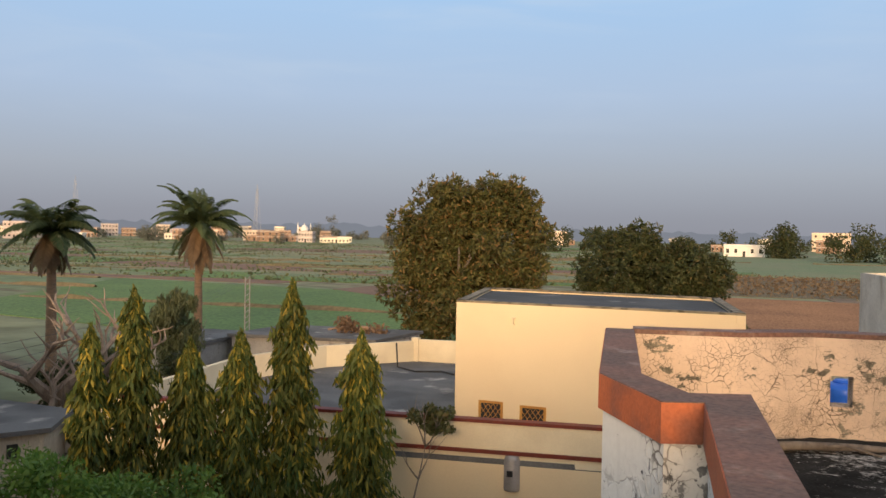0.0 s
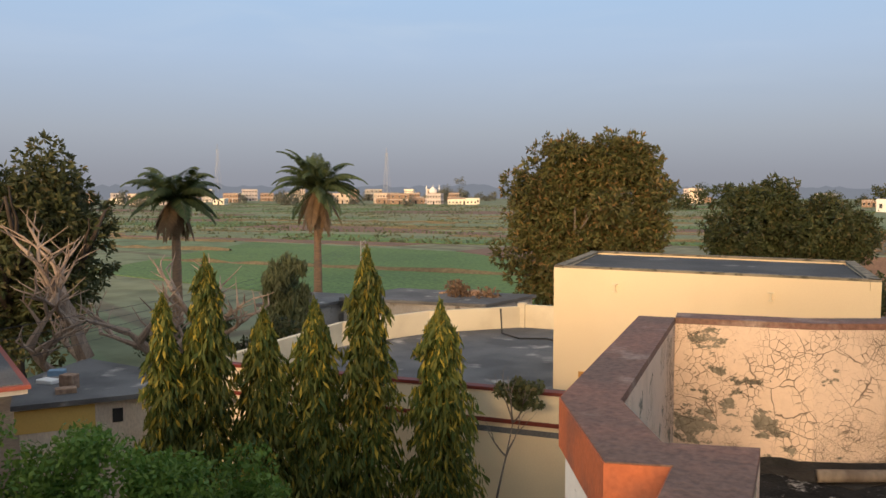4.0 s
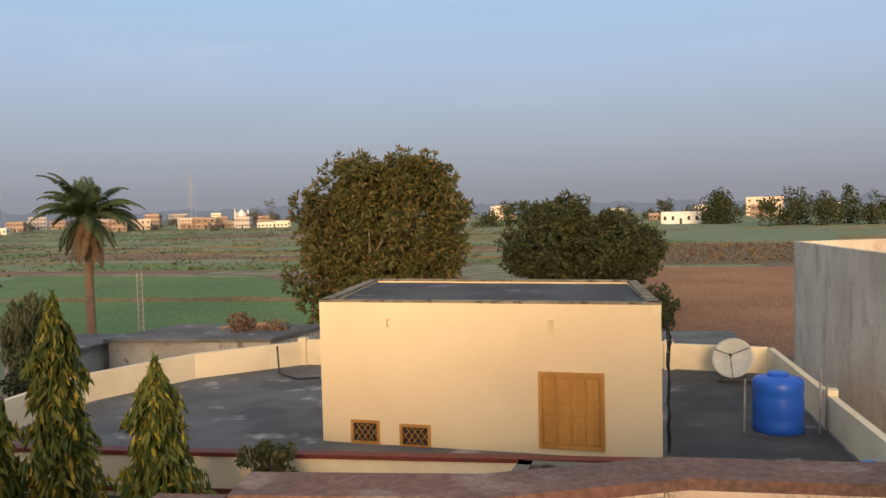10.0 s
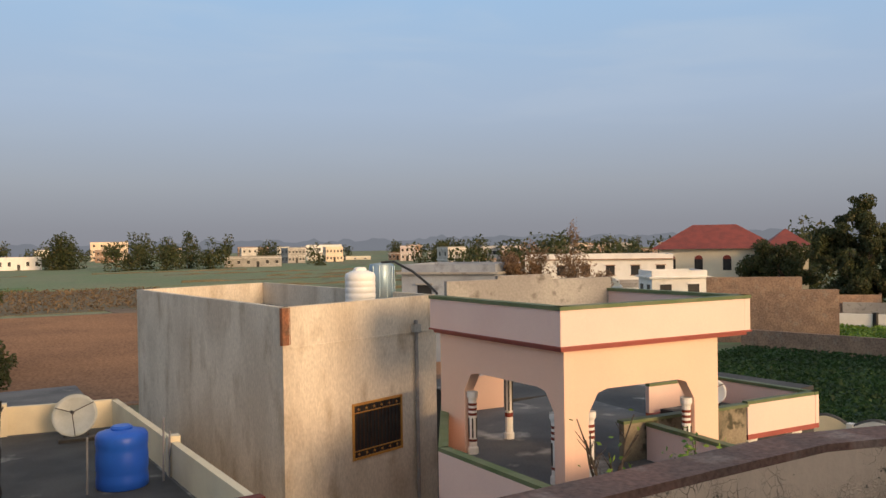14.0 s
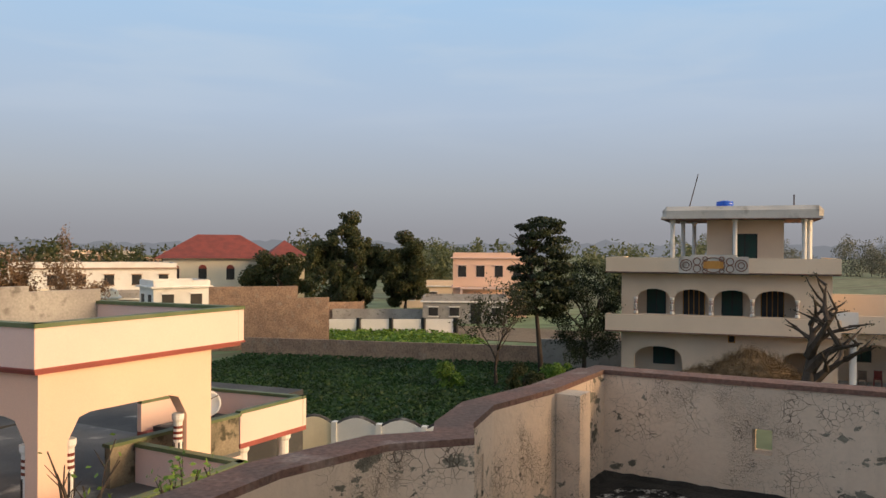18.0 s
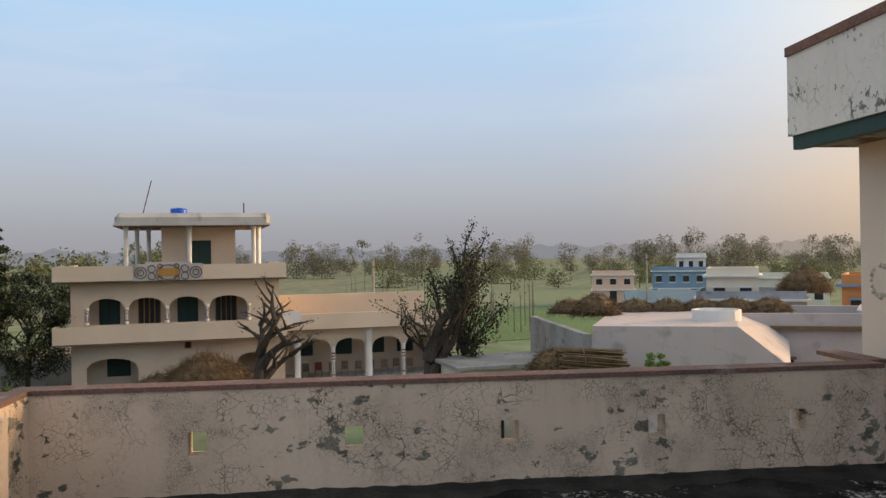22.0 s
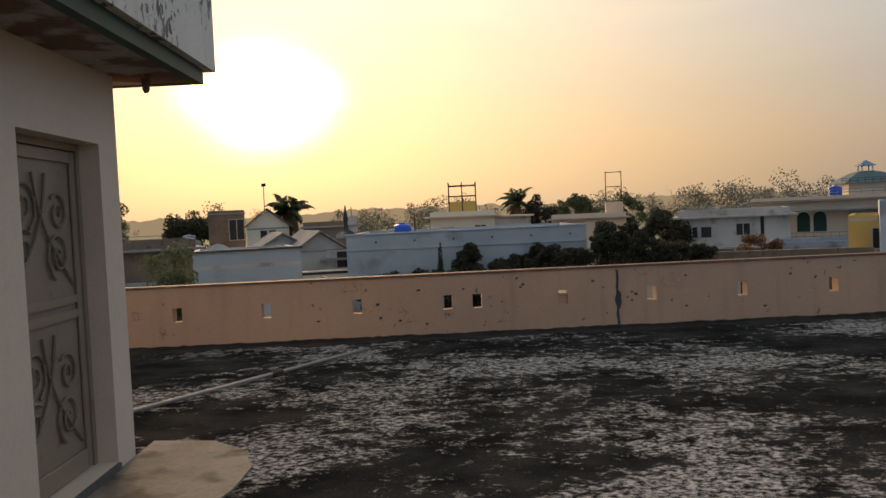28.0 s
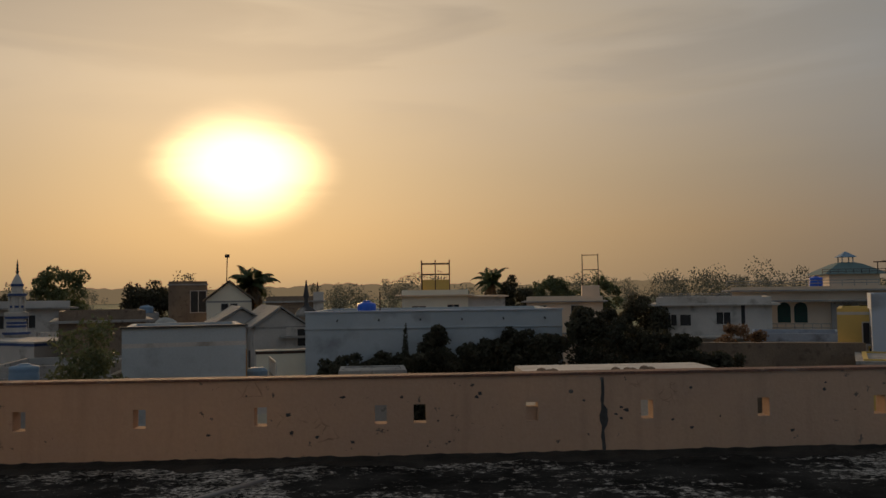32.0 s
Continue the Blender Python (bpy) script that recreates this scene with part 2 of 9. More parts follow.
def cracked_mat(name, base, alt, patch, crack_scale=4.5, amount=0.5, spall=(2.6, 0.625, 1.8, 0.2)):
    """Old plaster: a net of cracks in some areas, grey patches where the skin has fallen off."""
    m = bpy.data.materials.new(name)
    m.use_nodes = True
    nt = m.node_tree
    N, L = nt.nodes.new, nt.links.new
    p = nt.nodes["Principled BSDF"]
    geo = N("ShaderNodeNewGeometry")

    def noise_tex(sc, detail=6.0, vec=None):
        n = N("ShaderNodeTexNoise")
        n.inputs["Scale"].default_value = sc
        n.inputs["Detail"].default_value = detail
        L(vec or geo.outputs["Position"], n.inputs["Vector"])
        return n

    def rng(src, a, b, c=0.0, d=1.0):
        r = N("ShaderNodeMapRange")
        L(src, r.inputs["Value"])
        for k, v in zip(("From Min", "From Max", "To Min", "To Max"), (a, b, c, d)):
            r.inputs[k].default_value = v
        return r.outputs["Result"]

    def mul(a, b):
        x = N("ShaderNodeMath")
        x.operation = 'MULTIPLY'
        for i, v in enumerate((a, b)):
            if isinstance(v, (int, float)):
                x.inputs[i].default_value = v
            else:
                L(v, x.inputs[i])
        return x.outputs[0]

    def mixc(f, a, b):
        x = N("ShaderNodeMix")
        x.data_type = 'RGBA'
        for key, v in (("Factor", f), ("A", a), ("B", b)):
            if isinstance(v, tuple):
                x.inputs[key].default_value = (*v, 1)
            elif isinstance(v, (int, float)):
                x.inputs[key].default_value = v
            else:
                L(v, x.inputs[key])
        return x.outputs["Result"]
    wob = noise_tex(3.0, 4.0)
    jag = noise_tex(17.0, 4.0)

    def shifted(vec, src, amp):
        v = N("ShaderNodeVectorMath")
        v.operation = 'MULTIPLY_ADD'
        L(src.outputs["Color"], v.inputs[0])
        v.inputs[1].default_value = (amp, amp, amp)
        L(vec, v.inputs[2])
        return v.outputs[0]

    def math2(kind, a, b):
        x = N("ShaderNodeMath")
        x.operation = kind
        for k, v in enumerate((a, b)):
            if isinstance(v, (int, float)):
                x.inputs[k].default_value = v
            else:
                L(v, x.inputs[k])
        return x.outputs[0]
    warped = shifted(shifted(geo.outputs["Position"], wob, 0.10), jag, 0.022)
    thick = noise_tex(5.0, 3.0).outputs["Fac"]

    def cells(sc, thin, wide):
        """Crack lines round cells; their width changes along the way."""
        v = N("ShaderNodeTexVoronoi")
        v.feature = 'DISTANCE_TO_EDGE'
        v.inputs["Scale"].default_value = sc
        L(warped, v.inputs["Vector"])
        ratio = math2('DIVIDE', v.outputs["Distance"], rng(thick, 0.38, 0.68, thin, wide))
        return rng(ratio, 0.5, 1.1, 1.0, 0.0), v.outputs["Distance"]
    line, d1 = cells(crack_scale, 0.008, 0.06)
    line2, d2 = cells(crack_scale * 1.9, 0.008, 0.075)
    long, d3 = cells(crack_scale * 0.17, 0.002, 0.012)
    shift = -0.10 * amount
    area = rng(noise_tex(1.1, 5.0).outputs["Fac"], 0.47 + shift, 0.55 + shift)
    area2 = rng(noise_tex(1.9, 5.0).outputs["Fac"], 0.54 + shift, 0.62 + shift)
    gaps = rng(noise_tex(7.0, 3.0).outputs["Fac"], 0.38, 0.50)
    cr = math2('MAXIMUM', mul(mul(line, area), gaps), math2('MAXIMUM', mul(mul(line2, area2), gaps), mul(long, area)))
    col = mixc(rng(noise_tex(0.9).outputs["Fac"], 0.36, 0.66), base, alt)
    col = mixc(rng(noise_tex(28.0, 3.0).outputs["Fac"], 0.3, 0.8, 0.0, 0.30), col, tuple(c * 0.72 for c in base))
    # runs of dirt from the top, and a dull veil over the crazed places
    rm = N("ShaderNodeMapping")
    rm.inputs["Scale"].default_value = (7, 7, 0.7)
    L(geo.outputs["Position"], rm.inputs[0])
    col = mixc(rng(noise_tex(1.0, 5.0, rm.outputs[0]).outputs["Fac"], 0.53, 0.75, 0.0, 0.3), col, tuple(c * 0.66 for c in alt))
    col = mixc(mul(area2, rng(noise_tex(9.0, 5.0).outputs["Fac"], 0.45, 0.70, 0.0, 0.35)), col, tuple(c * 0.58 for c in alt))
    sm = N("ShaderNodeMapping")
    sm.inputs["Scale"].default_value = (1, 1, spall[2])
    L(warped, sm.inputs[0])
    sp = noise_tex(spall[0], 12.0, sm.outputs[0])
    sp.inputs["Roughness"].default_value = 0.66
    patchy = N("ShaderNodeMath")
    patchy.operation = 'MULTIPLY_ADD'
    L(noise_tex(1.2, 3.0).outputs["Fac"], patchy.inputs[0])
    patchy.inputs[1].default_value = spall[3]
    L(sp.outputs["Fac"], patchy.inputs[2])
    pt = rng(patchy.outputs[0], spall[1] + 0.5 * spall[3], spall[1] + 0.5 * spall[3] + 0.015)
    tone = mixc(rng(noise_tex(6.0).outputs["Fac"], 0.4, 0.62), patch, tuple(c * 0.55 for c in patch))
    tone = mixc(rng(noise_tex(55.0, 2.0).outputs["Fac"], 0.5, 0.75, 0.0, 0.6), tone, tuple(min(1, c * 1.5) for c in patch))
    col = mixc(pt, col, tone)
    col = mixc(mul(cr, 0.78), col, (0.085, 0.062, 0.046))
    L(col, p.inputs["Base Color"])
    p.inputs["Roughness"].default_value = 0.9
    p.inputs["Specular IOR Level"].default_value = 0.2
    hgt = N("ShaderNodeMath")
    hgt.operation = 'ADD'
    L(mul(cr, -1.0), hgt.inputs[0])
    L(mul(pt, -0.7), hgt.inputs[1])
    # flakes between the cracks curl up a little
    curl = mul(area2, rng(d2, 0.0, 0.25, 0.5, 0.0))
    h2 = N("ShaderNodeMath")
    h2.operation = 'MULTIPLY_ADD'
    L(noise_tex(30.0, 3.0).outputs["Fac"], h2.inputs[0])
    h2.inputs[1].default_value = 0.5
    L(math2('ADD', hgt.outputs[0], curl), h2.inputs[2])
    b = N("ShaderNodeBump")
    b.inputs["Strength"].default_value = 0.6
    b.inputs["Distance"].default_value = 0.014
    L(h2.outputs[0], b.inputs["Height"])
    L(b.outputs[0], p.inputs["Normal"])
    MATS[name] = m
    return m


def roof_mat(name):
    """Blackened screed: ragged pale worn streaks gathered in wider worn areas, with specks."""
    m = bpy.data.materials.new(name)
    m.use_nodes = True
    nt = m.node_tree
    N, L = nt.nodes.new, nt.links.new
    p = nt.nodes["Principled BSDF"]
    geo = N("ShaderNodeNewGeometry")
    mp = N("ShaderNodeMapping")
    mp.inputs["Rotation"].default_value = (0, 0, 0.25)
    mp.inputs["Scale"].default_value = (0.9, 1.1, 1)
    L(geo.outputs["Position"], mp.inputs[0])

    def noise_tex(sc, detail=6.0, rough=0.5, dist=0.0):
        n = N("ShaderNodeTexNoise")
        for k, v in (("Scale", sc), ("Detail", detail), ("Roughness", rough), ("Distortion", dist)):
            n.inputs[k].default_value = v
        L(mp.outputs[0], n.inputs["Vector"])
        return n.outputs["Fac"]

    def rng(src, a, b, c=0.0, d=1.0):
        r = N("ShaderNodeMapRange")
        L(src, r.inputs["Value"])
        for k, v in zip(("From Min", "From Max", "To Min", "To Max"), (a, b, c, d)):
            r.inputs[k].default_value = v
        return r.outputs["Result"]

    def op(kind, a, b):
        x = N("ShaderNodeMath")
        x.operation = kind
        for i, v in enumerate((a, b)):
            if isinstance(v, (int, float)):
                x.inputs[i].default_value = v
            else:
                L(v, x.inputs[i])
        return x.outputs[0]

    def mixc(f, a, b):
        x = N("ShaderNodeMix")
        x.data_type = 'RGBA'
        L(f, x.inputs["Factor"])
        for key, v in (("A", a), ("B", b)):
            if isinstance(v, tuple):
                x.inputs[key].default_value = (*v, 1)
            else:
                L(v, x.inputs[key])
        return x.outputs["Result"]
    area = rng(noise_tex(0.55, 4.0), 0.36, 0.66)
    rag = noise_tex(5.5, 14.0, 0.74, 0.5)
    worn = rng(op('ADD', op('ADD', rag, op('MULTIPLY', noise_tex(24.0, 8.0, 0.7), 0.36)), op('MULTIPLY', area, 0.26)), 0.815, 0.90)
    speck = rng(noise_tex(38.0, 3.0, 0.6), 0.68, 0.72)
    grit = noise_tex(60.0, 3.0)
    col = mixc(rng(noise_tex(1.6, 8.0, 0.6), 0.40, 0.65), (0.018, 0.0178, 0.0175), (0.046, 0.045, 0.043))
    col = mixc(op('MULTIPLY', worn, rng(noise_tex(20.0, 9.0, 0.72), 0.44, 0.58, 0.0, 1.0)), col, (0.55, 0.53, 0.50))
    col = mixc(op('MULTIPLY', speck, 0.6), col, (0.30, 0.28, 0.25))
    h = N("ShaderNodeHueSaturation")
    L(col, h.inputs["Color"])
    L(rng(grit, 0.25, 0.75, 0.7, 1.3), h.inputs["Value"])
    L(h.outputs["Color"], p.inputs["Base Color"])
    L(rng(rag, 0.35, 0.6, 0.78, 0.95), p.inputs["Roughness"])
    p.inputs["Specular IOR Level"].default_value = 0.0
    b = N("ShaderNodeBump")
    b.inputs["Strength"].default_value = 0.6
    b.inputs["Distance"].default_value = 0.012
    L(op('ADD', op('MULTIPLY', grit, 0.5), op('MULTIPLY', worn, 0.6)), b.inputs["Height"])
    L(b.outputs[0], p.inputs["Normal"])
    MATS[name] = m
    return m


M_CRACK = cracked_mat("cracked_plaster", (0.74, 0.585, 0.45), (0.65, 0.51, 0.39), (0.25, 0.225, 0.175), 25.0, 0.25, (5.0, 0.605, 1.7, 0.55))
M_PEEL = cracked_mat("peeling_whitewash", (0.78, 0.77, 0.72), (0.68, 0.67, 0.63), (0.24, 0.24, 0.23), 9.0, -0.6, (15.0, 0.60, 0.75, 0.75))
M_SOUTH = cracked_mat("stained_plaster", (0.58, 0.40, 0.28), (0.50, 0.36, 0.27), (0.22, 0.19, 0.165), 6.0, -1.3, (7.0, 0.655, 1.0, 0.35))
M_COPING = mat("red_oxide_coping", (0.20, 0.105, 0.078), (0.14, 0.088, 0.07), 2.5, 0.8, 0.5, 45, 0.35, stain=(0.34, 0.27, 0.23), srange=(0.57, 0.75), sscale=3.4)
M_ORANGE = mat("orange_paint", (0.46, 0.13, 0.05), (0.36, 0.105, 0.045), 3.0, 0.7, 0.25, 60, 0.16, stain=(0.22, 0.09, 0.06), srange=(0.55, 0.7))
M_ROOF = roof_mat("weathered_roof_screed")
M_TAR = mat("black_moss_strip", (0.012, 0.012, 0.011), (0.03, 0.028, 0.025), 4.0, 0.85, 0.6, 50, 0.4)
M_CREAM = mat("cream_wall_paint", (0.66, 0.56, 0.46), (0.62, 0.53, 0.44), 0.7, 0.7, 0.08, 50, 0.05, stain=(0.5, 0.43, 0.36), srange=(0.6, 0.8), sscale=1.2)
M_SLAB = mat("raw_slab_underside", (0.40, 0.35, 0.31), (0.30, 0.26, 0.23), 1.6, 0.9, 0.4, 35, 0.2, stain=(0.17, 0.10, 0.07), srange=(0.50, 0.56), sscale=2.6)
M_GREEN = mat("dark_green_paint", (0.012, 0.055, 0.042), (0.02, 0.045, 0.04), 3.0, 0.55, 0.15, 50, 0.15)
M_YELLOW = mat("pale_yellow_paint", (0.78, 0.64, 0.42), (0.74, 0.60, 0.39), 0.5, 0.7, 0.08, 40, 0.04)
M_CREAM_Y = mat("cream_parapet_paint", (0.80, 0.70, 0.50), (0.70, 0.60, 0.42), 0.8, 0.7, 0.1, 40, 0.06)
M_REDLINE = mat("dark_red_trim", (0.17, 0.03, 0.02), (0.13, 0.03, 0.02), 3, 0.6, 0.1, 50, 0.1)
M_CONC = mat("grey_roof_concrete", (0.095, 0.095, 0.097), (0.155, 0.155, 0.155), 0.6, 0.85, 0.3, 30, 0.25, stain=(0.40, 0.38, 0.35), srange=(0.6, 0.72), sscale=0.9)
M_DARKROOF = mat("dark_bitumen_roof", (0.045, 0.045, 0.047), (0.08, 0.08, 0.08), 0.6, 0.8, 0.3, 30, 0.25, stain=(0.32, 0.31, 0.29), srange=(0.61, 0.7), sscale=0.8)
M_GREYPL = mat("grey_stained_plaster", (0.66, 0.59, 0.49), (0.53, 0.46, 0.37), 0.7, 0.9, 0.6, 22, 0.16, stain=(0.39, 0.31, 0.22), srange=(0.53, 0.78), sscale=1.7, stretch=(1, 1, 0.45))
M_BRICKY = mat("bare_brick_edge", (0.26, 0.11, 0.06), (0.15, 0.08, 0.05), 6, 0.9, 0.5, 20, 0.3)
M_PINK = mat("peach_house_paint", (0.82, 0.56, 0.43), (0.78, 0.53, 0.41), 0.5, 0.65, 0.06, 40, 0.04)
M_PINKB = mat("pink_parapet_paint", (0.80, 0.60, 0.53), (0.76, 0.56, 0.50), 0.6, 0.65, 0.06, 40, 0.04)
M_PINKLINE = mat("rose_trim", (0.33, 0.085, 0.07), (0.28, 0.075, 0.062), 2, 0.6, 0.1, 40, 0.1)
M_OLIVE = mat("olive_trim", (0.10, 0.14, 0.06), (0.14, 0.17, 0.09), 2, 0.6, 0.1, 40, 0.1)
M_WHITE = mat("white_paint", (0.78, 0.77, 0.74), (0.70, 0.69, 0.66), 0.6, 0.7, 0.1, 30, 0.06, stain=(0.5, 0.48, 0.45), srange=(0.62, 0.75), sscale=1.0)
M_BLUEW = mat("bluish_white_wall", (0.50, 0.55, 0.62), (0.44, 0.49, 0.56), 0.4, 0.8, 0.1, 30, 0.06, stain=(0.30, 0.32, 0.35), srange=(0.6, 0.72), sscale=0.6)
M_BEIGE = mat("beige_house_paint", (0.76, 0.61, 0.46), (0.70, 0.56, 0.42), 0.4, 0.7, 0.08, 30, 0.06)
M_GREYW = mat("grey_cement_wall", (0.36, 0.35, 0.33), (0.27, 0.26, 0.25), 0.6, 0.9, 0.3, 20, 0.15, stain=(0.15, 0.14, 0.13), srange=(0.58, 0.7))
M_BRICK = mat("weathered_brickwork", (0.36, 0.24, 0.165), (0.27, 0.18, 0.13), 1.2, 0.9, 0.5, 9, 0.35, stain=(0.34, 0.27, 0.21), srange=(0.56, 0.78), sscale=2.0)
M_DARK = mat("dark_opening", (0.02, 0.02, 0.022), (0.03, 0.03, 0.03), 2, 0.5, 0.0, 20, 0.1)
M_WOOD = mat("varnished_wood", (0.50, 0.25, 0.06), (0.42, 0.20, 0.05), 3.0, 0.45, 0.15, 30, 0.15, stretch=(1, 1, 0.15))
M_IRON = mat("dark_iron", (0.05, 0.035, 0.03), (0.09, 0.05, 0.035), 4, 0.6, 0.2, 60, 0.2, metal=0.3)
M_BLUE = mat("blue_tank_plastic", (0.02, 0.10, 0.55), (0.02, 0.12, 0.60), 1.0, 0.35, 0.03, 20, 0.04)
M_BLUEPIPE = mat("blue_plastic_pipe", (0.085, 0.165, 0.24), (0.12, 0.19, 0.26), 2.0, 0.4, 0.05, 30, 0.08, stain=(0.20, 0.24, 0.27), srange=(0.58, 0.7), sscale=5)
M_PALEBLUE = mat("light_blue_pipe", (0.10, 0.35, 0.75), (0.12, 0.40, 0.80), 2.0, 0.4, 0.05, 30, 0.06)
M_TEAL = mat("teal_pipe", (0.06, 0.25, 0.40), (0.09, 0.30, 0.46), 2.0, 0.4, 0.05, 30, 0.08)
M_GREYPIPE = mat("grey_steel_pipe", (0.28, 0.27, 0.27), (0.36, 0.34, 0.33), 3.0, 0.45, 0.1, 40, 0.12, metal=0.3)
M_TANKW = mat("white_tank_plastic", (0.80, 0.80, 0.78), (0.74, 0.74, 0.72), 1.5, 0.4, 0.03, 20, 0.04)
M_STEEL = mat("dull_blue_steel", (0.24, 0.36, 0.46), (0.30, 0.38, 0.44), 1.5, 0.4, 0.05, 30, 0.08, metal=0.4)
M_DISH = mat("dish_grey", (0.50, 0.52, 0.50), (0.42, 0.44, 0.42), 2.0, 0.5, 0.05, 30, 0.08)
M_REDROOF = mat("red_tile_roof", (0.25, 0.055, 0.04), (0.19, 0.045, 0.035), 1.0, 0.7, 0.4, 8, 0.2)
M_BARK = mat("grey_bark", (0.20, 0.17, 0.14), (0.12, 0.10, 0.085), 3.0, 0.9, 0.6, 25, 0.3, stretch=(1, 1, 0.3))
M_PALEBARK = mat("pale_stripped_bark", (0.34, 0.26, 0.20), (0.24, 0.18, 0.14), 3.0, 0.9, 0.6, 25, 0.25, stretch=(1, 1, 0.3))
# steel paled: the haze before the far masts is put into its colour
M_MAST = mat("hazed_mast_steel", (0.36, 0.37, 0.39), (0.30, 0.31, 0.33), 2.0, 0.6, 0.1, 30, 0.1)
M_DBARK = mat("dark_bark", (0.045, 0.035, 0.028), (0.07, 0.055, 0.045), 3.0, 0.9, 0.6, 25, 0.3, stretch=(1, 1, 0.3))
M_PALMBARK = mat("palm_bark", (0.30, 0.19, 0.12), (0.22, 0.15, 0.10), 2.0, 0.9, 0.5, 20, 0.25, stretch=(1, 1, 4))
M_STRAW = mat("dry_straw", (0.20, 0.135, 0.075), (0.13, 0.09, 0.05), 3.0, 0.9, 0.5, 30, 0.35)
M_SOIL = mat("ploughed_soil", (0.20, 0.125, 0.085), (0.165, 0.105, 0.075), 0.15, 0.95, 0.6, 6, 0.3)
M_CROP = mat("green_crop", (0.115, 0.19, 0.055), (0.095, 0.16, 0.05), 0.08, 0.9, 0.6, 3.0, 0.4)
M_CROP2 = mat("dull_green_field", (0.15, 0.20, 0.10), (0.18, 0.20, 0.11), 0.06, 0.95, 0.5, 2.0, 0.3)
M_OLIVEF = mat("olive_field", (0.22, 0.23, 0.13), (0.19, 0.20, 0.11), 0.08, 0.95, 0.5, 2.0, 0.3)
M_DRY = mat("dry_grass", (0.15, 0.125, 0.075), (0.12, 0.105, 0.06), 0.2, 0.95, 0.5, 3.0, 0.35)
M_EARTH = mat("bare_earth", (0.20, 0.15, 0.10), (0.15, 0.11, 0.075), 0.3, 0.95, 0.5, 5.0, 0.3)
L_MANGO = leaf_mat("mango_leaves", (0.06, 0.075, 0.024), (0.135, 0.122, 0.042), (0.26, 0.155, 0.06))
L_DARK = leaf_mat("dark_leaves", (0.034, 0.05, 0.02), (0.078, 0.09, 0.036), (0.12, 0.095, 0.042))
L_MAST = leaf_mat("mast_tree_leaves", (0.05, 0.088, 0.022), (0.165, 0.175, 0.038), (0.50, 0.37, 0.05))
L_OLIVE = leaf_mat("olive_leaves", (0.048, 0.064, 0.026), (0.108, 0.115, 0.046), (0.165, 0.135, 0.06))
# hedge leaves lightened: the southern haze is put into their colour
L_DUSK = leaf_mat("hazed_hedge_leaves", (0.045, 0.047, 0.030), (0.085, 0.080, 0.052))
L_BEAN = leaf_mat("deep_green_and_shaded_leaves", (0.020, 0.052, 0.018), (0.042, 0.088, 0.028), (0.030, 0.075, 0.024))
L_BUSH = leaf_mat("bright_leaves", (0.078, 0.169, 0.033), (0.169, 0.260, 0.046))
L_PALM = leaf_mat("palm_leaves", (0.06, 0.092, 0.040), (0.115, 0.142, 0.06))
L_PALMDRY = leaf_mat("dry_palm_leaves", (0.182, 0.117, 0.065), (0.260, 0.169, 0.091))
L_GREY = leaf_mat("dull_leaves", (0.090, 0.112, 0.053), (0.150, 0.165, 0.083))
L_BROWN = leaf_mat("brown_twigs", (0.156, 0.098, 0.058), (0.247, 0.156, 0.091))

L_STRAW = leaf_mat("dry_stalks", (0.10, 0.065, 0.035), (0.21, 0.145, 0.08), None, 0.1)
# near-black leaf: the shade of backlit trees is put into its colour
L_SHADE = leaf_mat("deep_green_and_shaded_leaves", (0.016, 0.026, 0.010), (0.034, 0.046, 0.018), None, 0.15)
# paled and greyed: the distance haze is put into this leaf colour
L_HAZY = leaf_mat("hazed_far_leaves", (0.12, 0.13, 0.10), (0.18, 0.18, 0.145))
M_PALEPINK = mat("pale_pink_plaster", (0.54, 0.47, 0.45), (0.48, 0.42, 0.40), 0.5, 0.85, 0.15, 25, 0.06, stain=(0.36, 0.31, 0.29), srange=(0.57, 0.72), sscale=1.4)
M_ORANGEH = mat("orange_house_paint", (0.62, 0.27, 0.10), (0.55, 0.24, 0.09), 0.6, 0.7, 0.1, 30, 0.08)
M_BLUEH = mat("blue_house_paint", (0.20, 0.31, 0.43), (0.17, 0.27, 0.38), 0.6, 0.7, 0.1, 30, 0.08)
M_SLATE = mat("blue_grey_wall", (0.34, 0.38, 0.44), (0.26, 0.29, 0.34), 0.5, 0.85, 0.2, 20, 0.12, stain=(0.14, 0.15, 0.17), srange=(0.58, 0.7), sscale=0.8)
M_CREAMH = mat("cream_house_paint", (0.80, 0.74, 0.60), (0.74, 0.68, 0.55), 0.4, 0.75, 0.1, 30, 0.06)
M_YELH = mat("ochre_house_paint", (0.66, 0.46, 0.14), (0.60, 0.42, 0.13), 0.5, 0.75, 0.1, 30, 0.07)
M_TEALR = mat("teal_roof_paint", (0.11, 0.19, 0.20), (0.09, 0.16, 0.17), 0.8, 0.6, 0.1, 30, 0.1)
M_DOOR = mat("beige_door_enamel", (0.27, 0.22, 0.165), (0.24, 0.195, 0.145), 1.5, 0.45, 0.08, 60, 0.08, stain=(0.20, 0.14, 0.10), srange=(0.62, 0.72), sscale=6)
M_STEP = mat("worn_cement_apron", (0.24, 0.22, 0.19), (0.16, 0.145, 0.13), 2.0, 0.85, 0.4, 40, 0.2, stain=(0.05, 0.048, 0.045), srange=(0.52, 0.62), sscale=2.5)
M_BLOTCH = mat("blotched_bluish_wall", (0.43, 0.48, 0.51), (0.38, 0.43, 0.46), 0.5, 0.85, 0.1, 25, 0.07, stain=(0.26, 0.28, 0.30), srange=(0.55, 0.7), sscale=0.7)
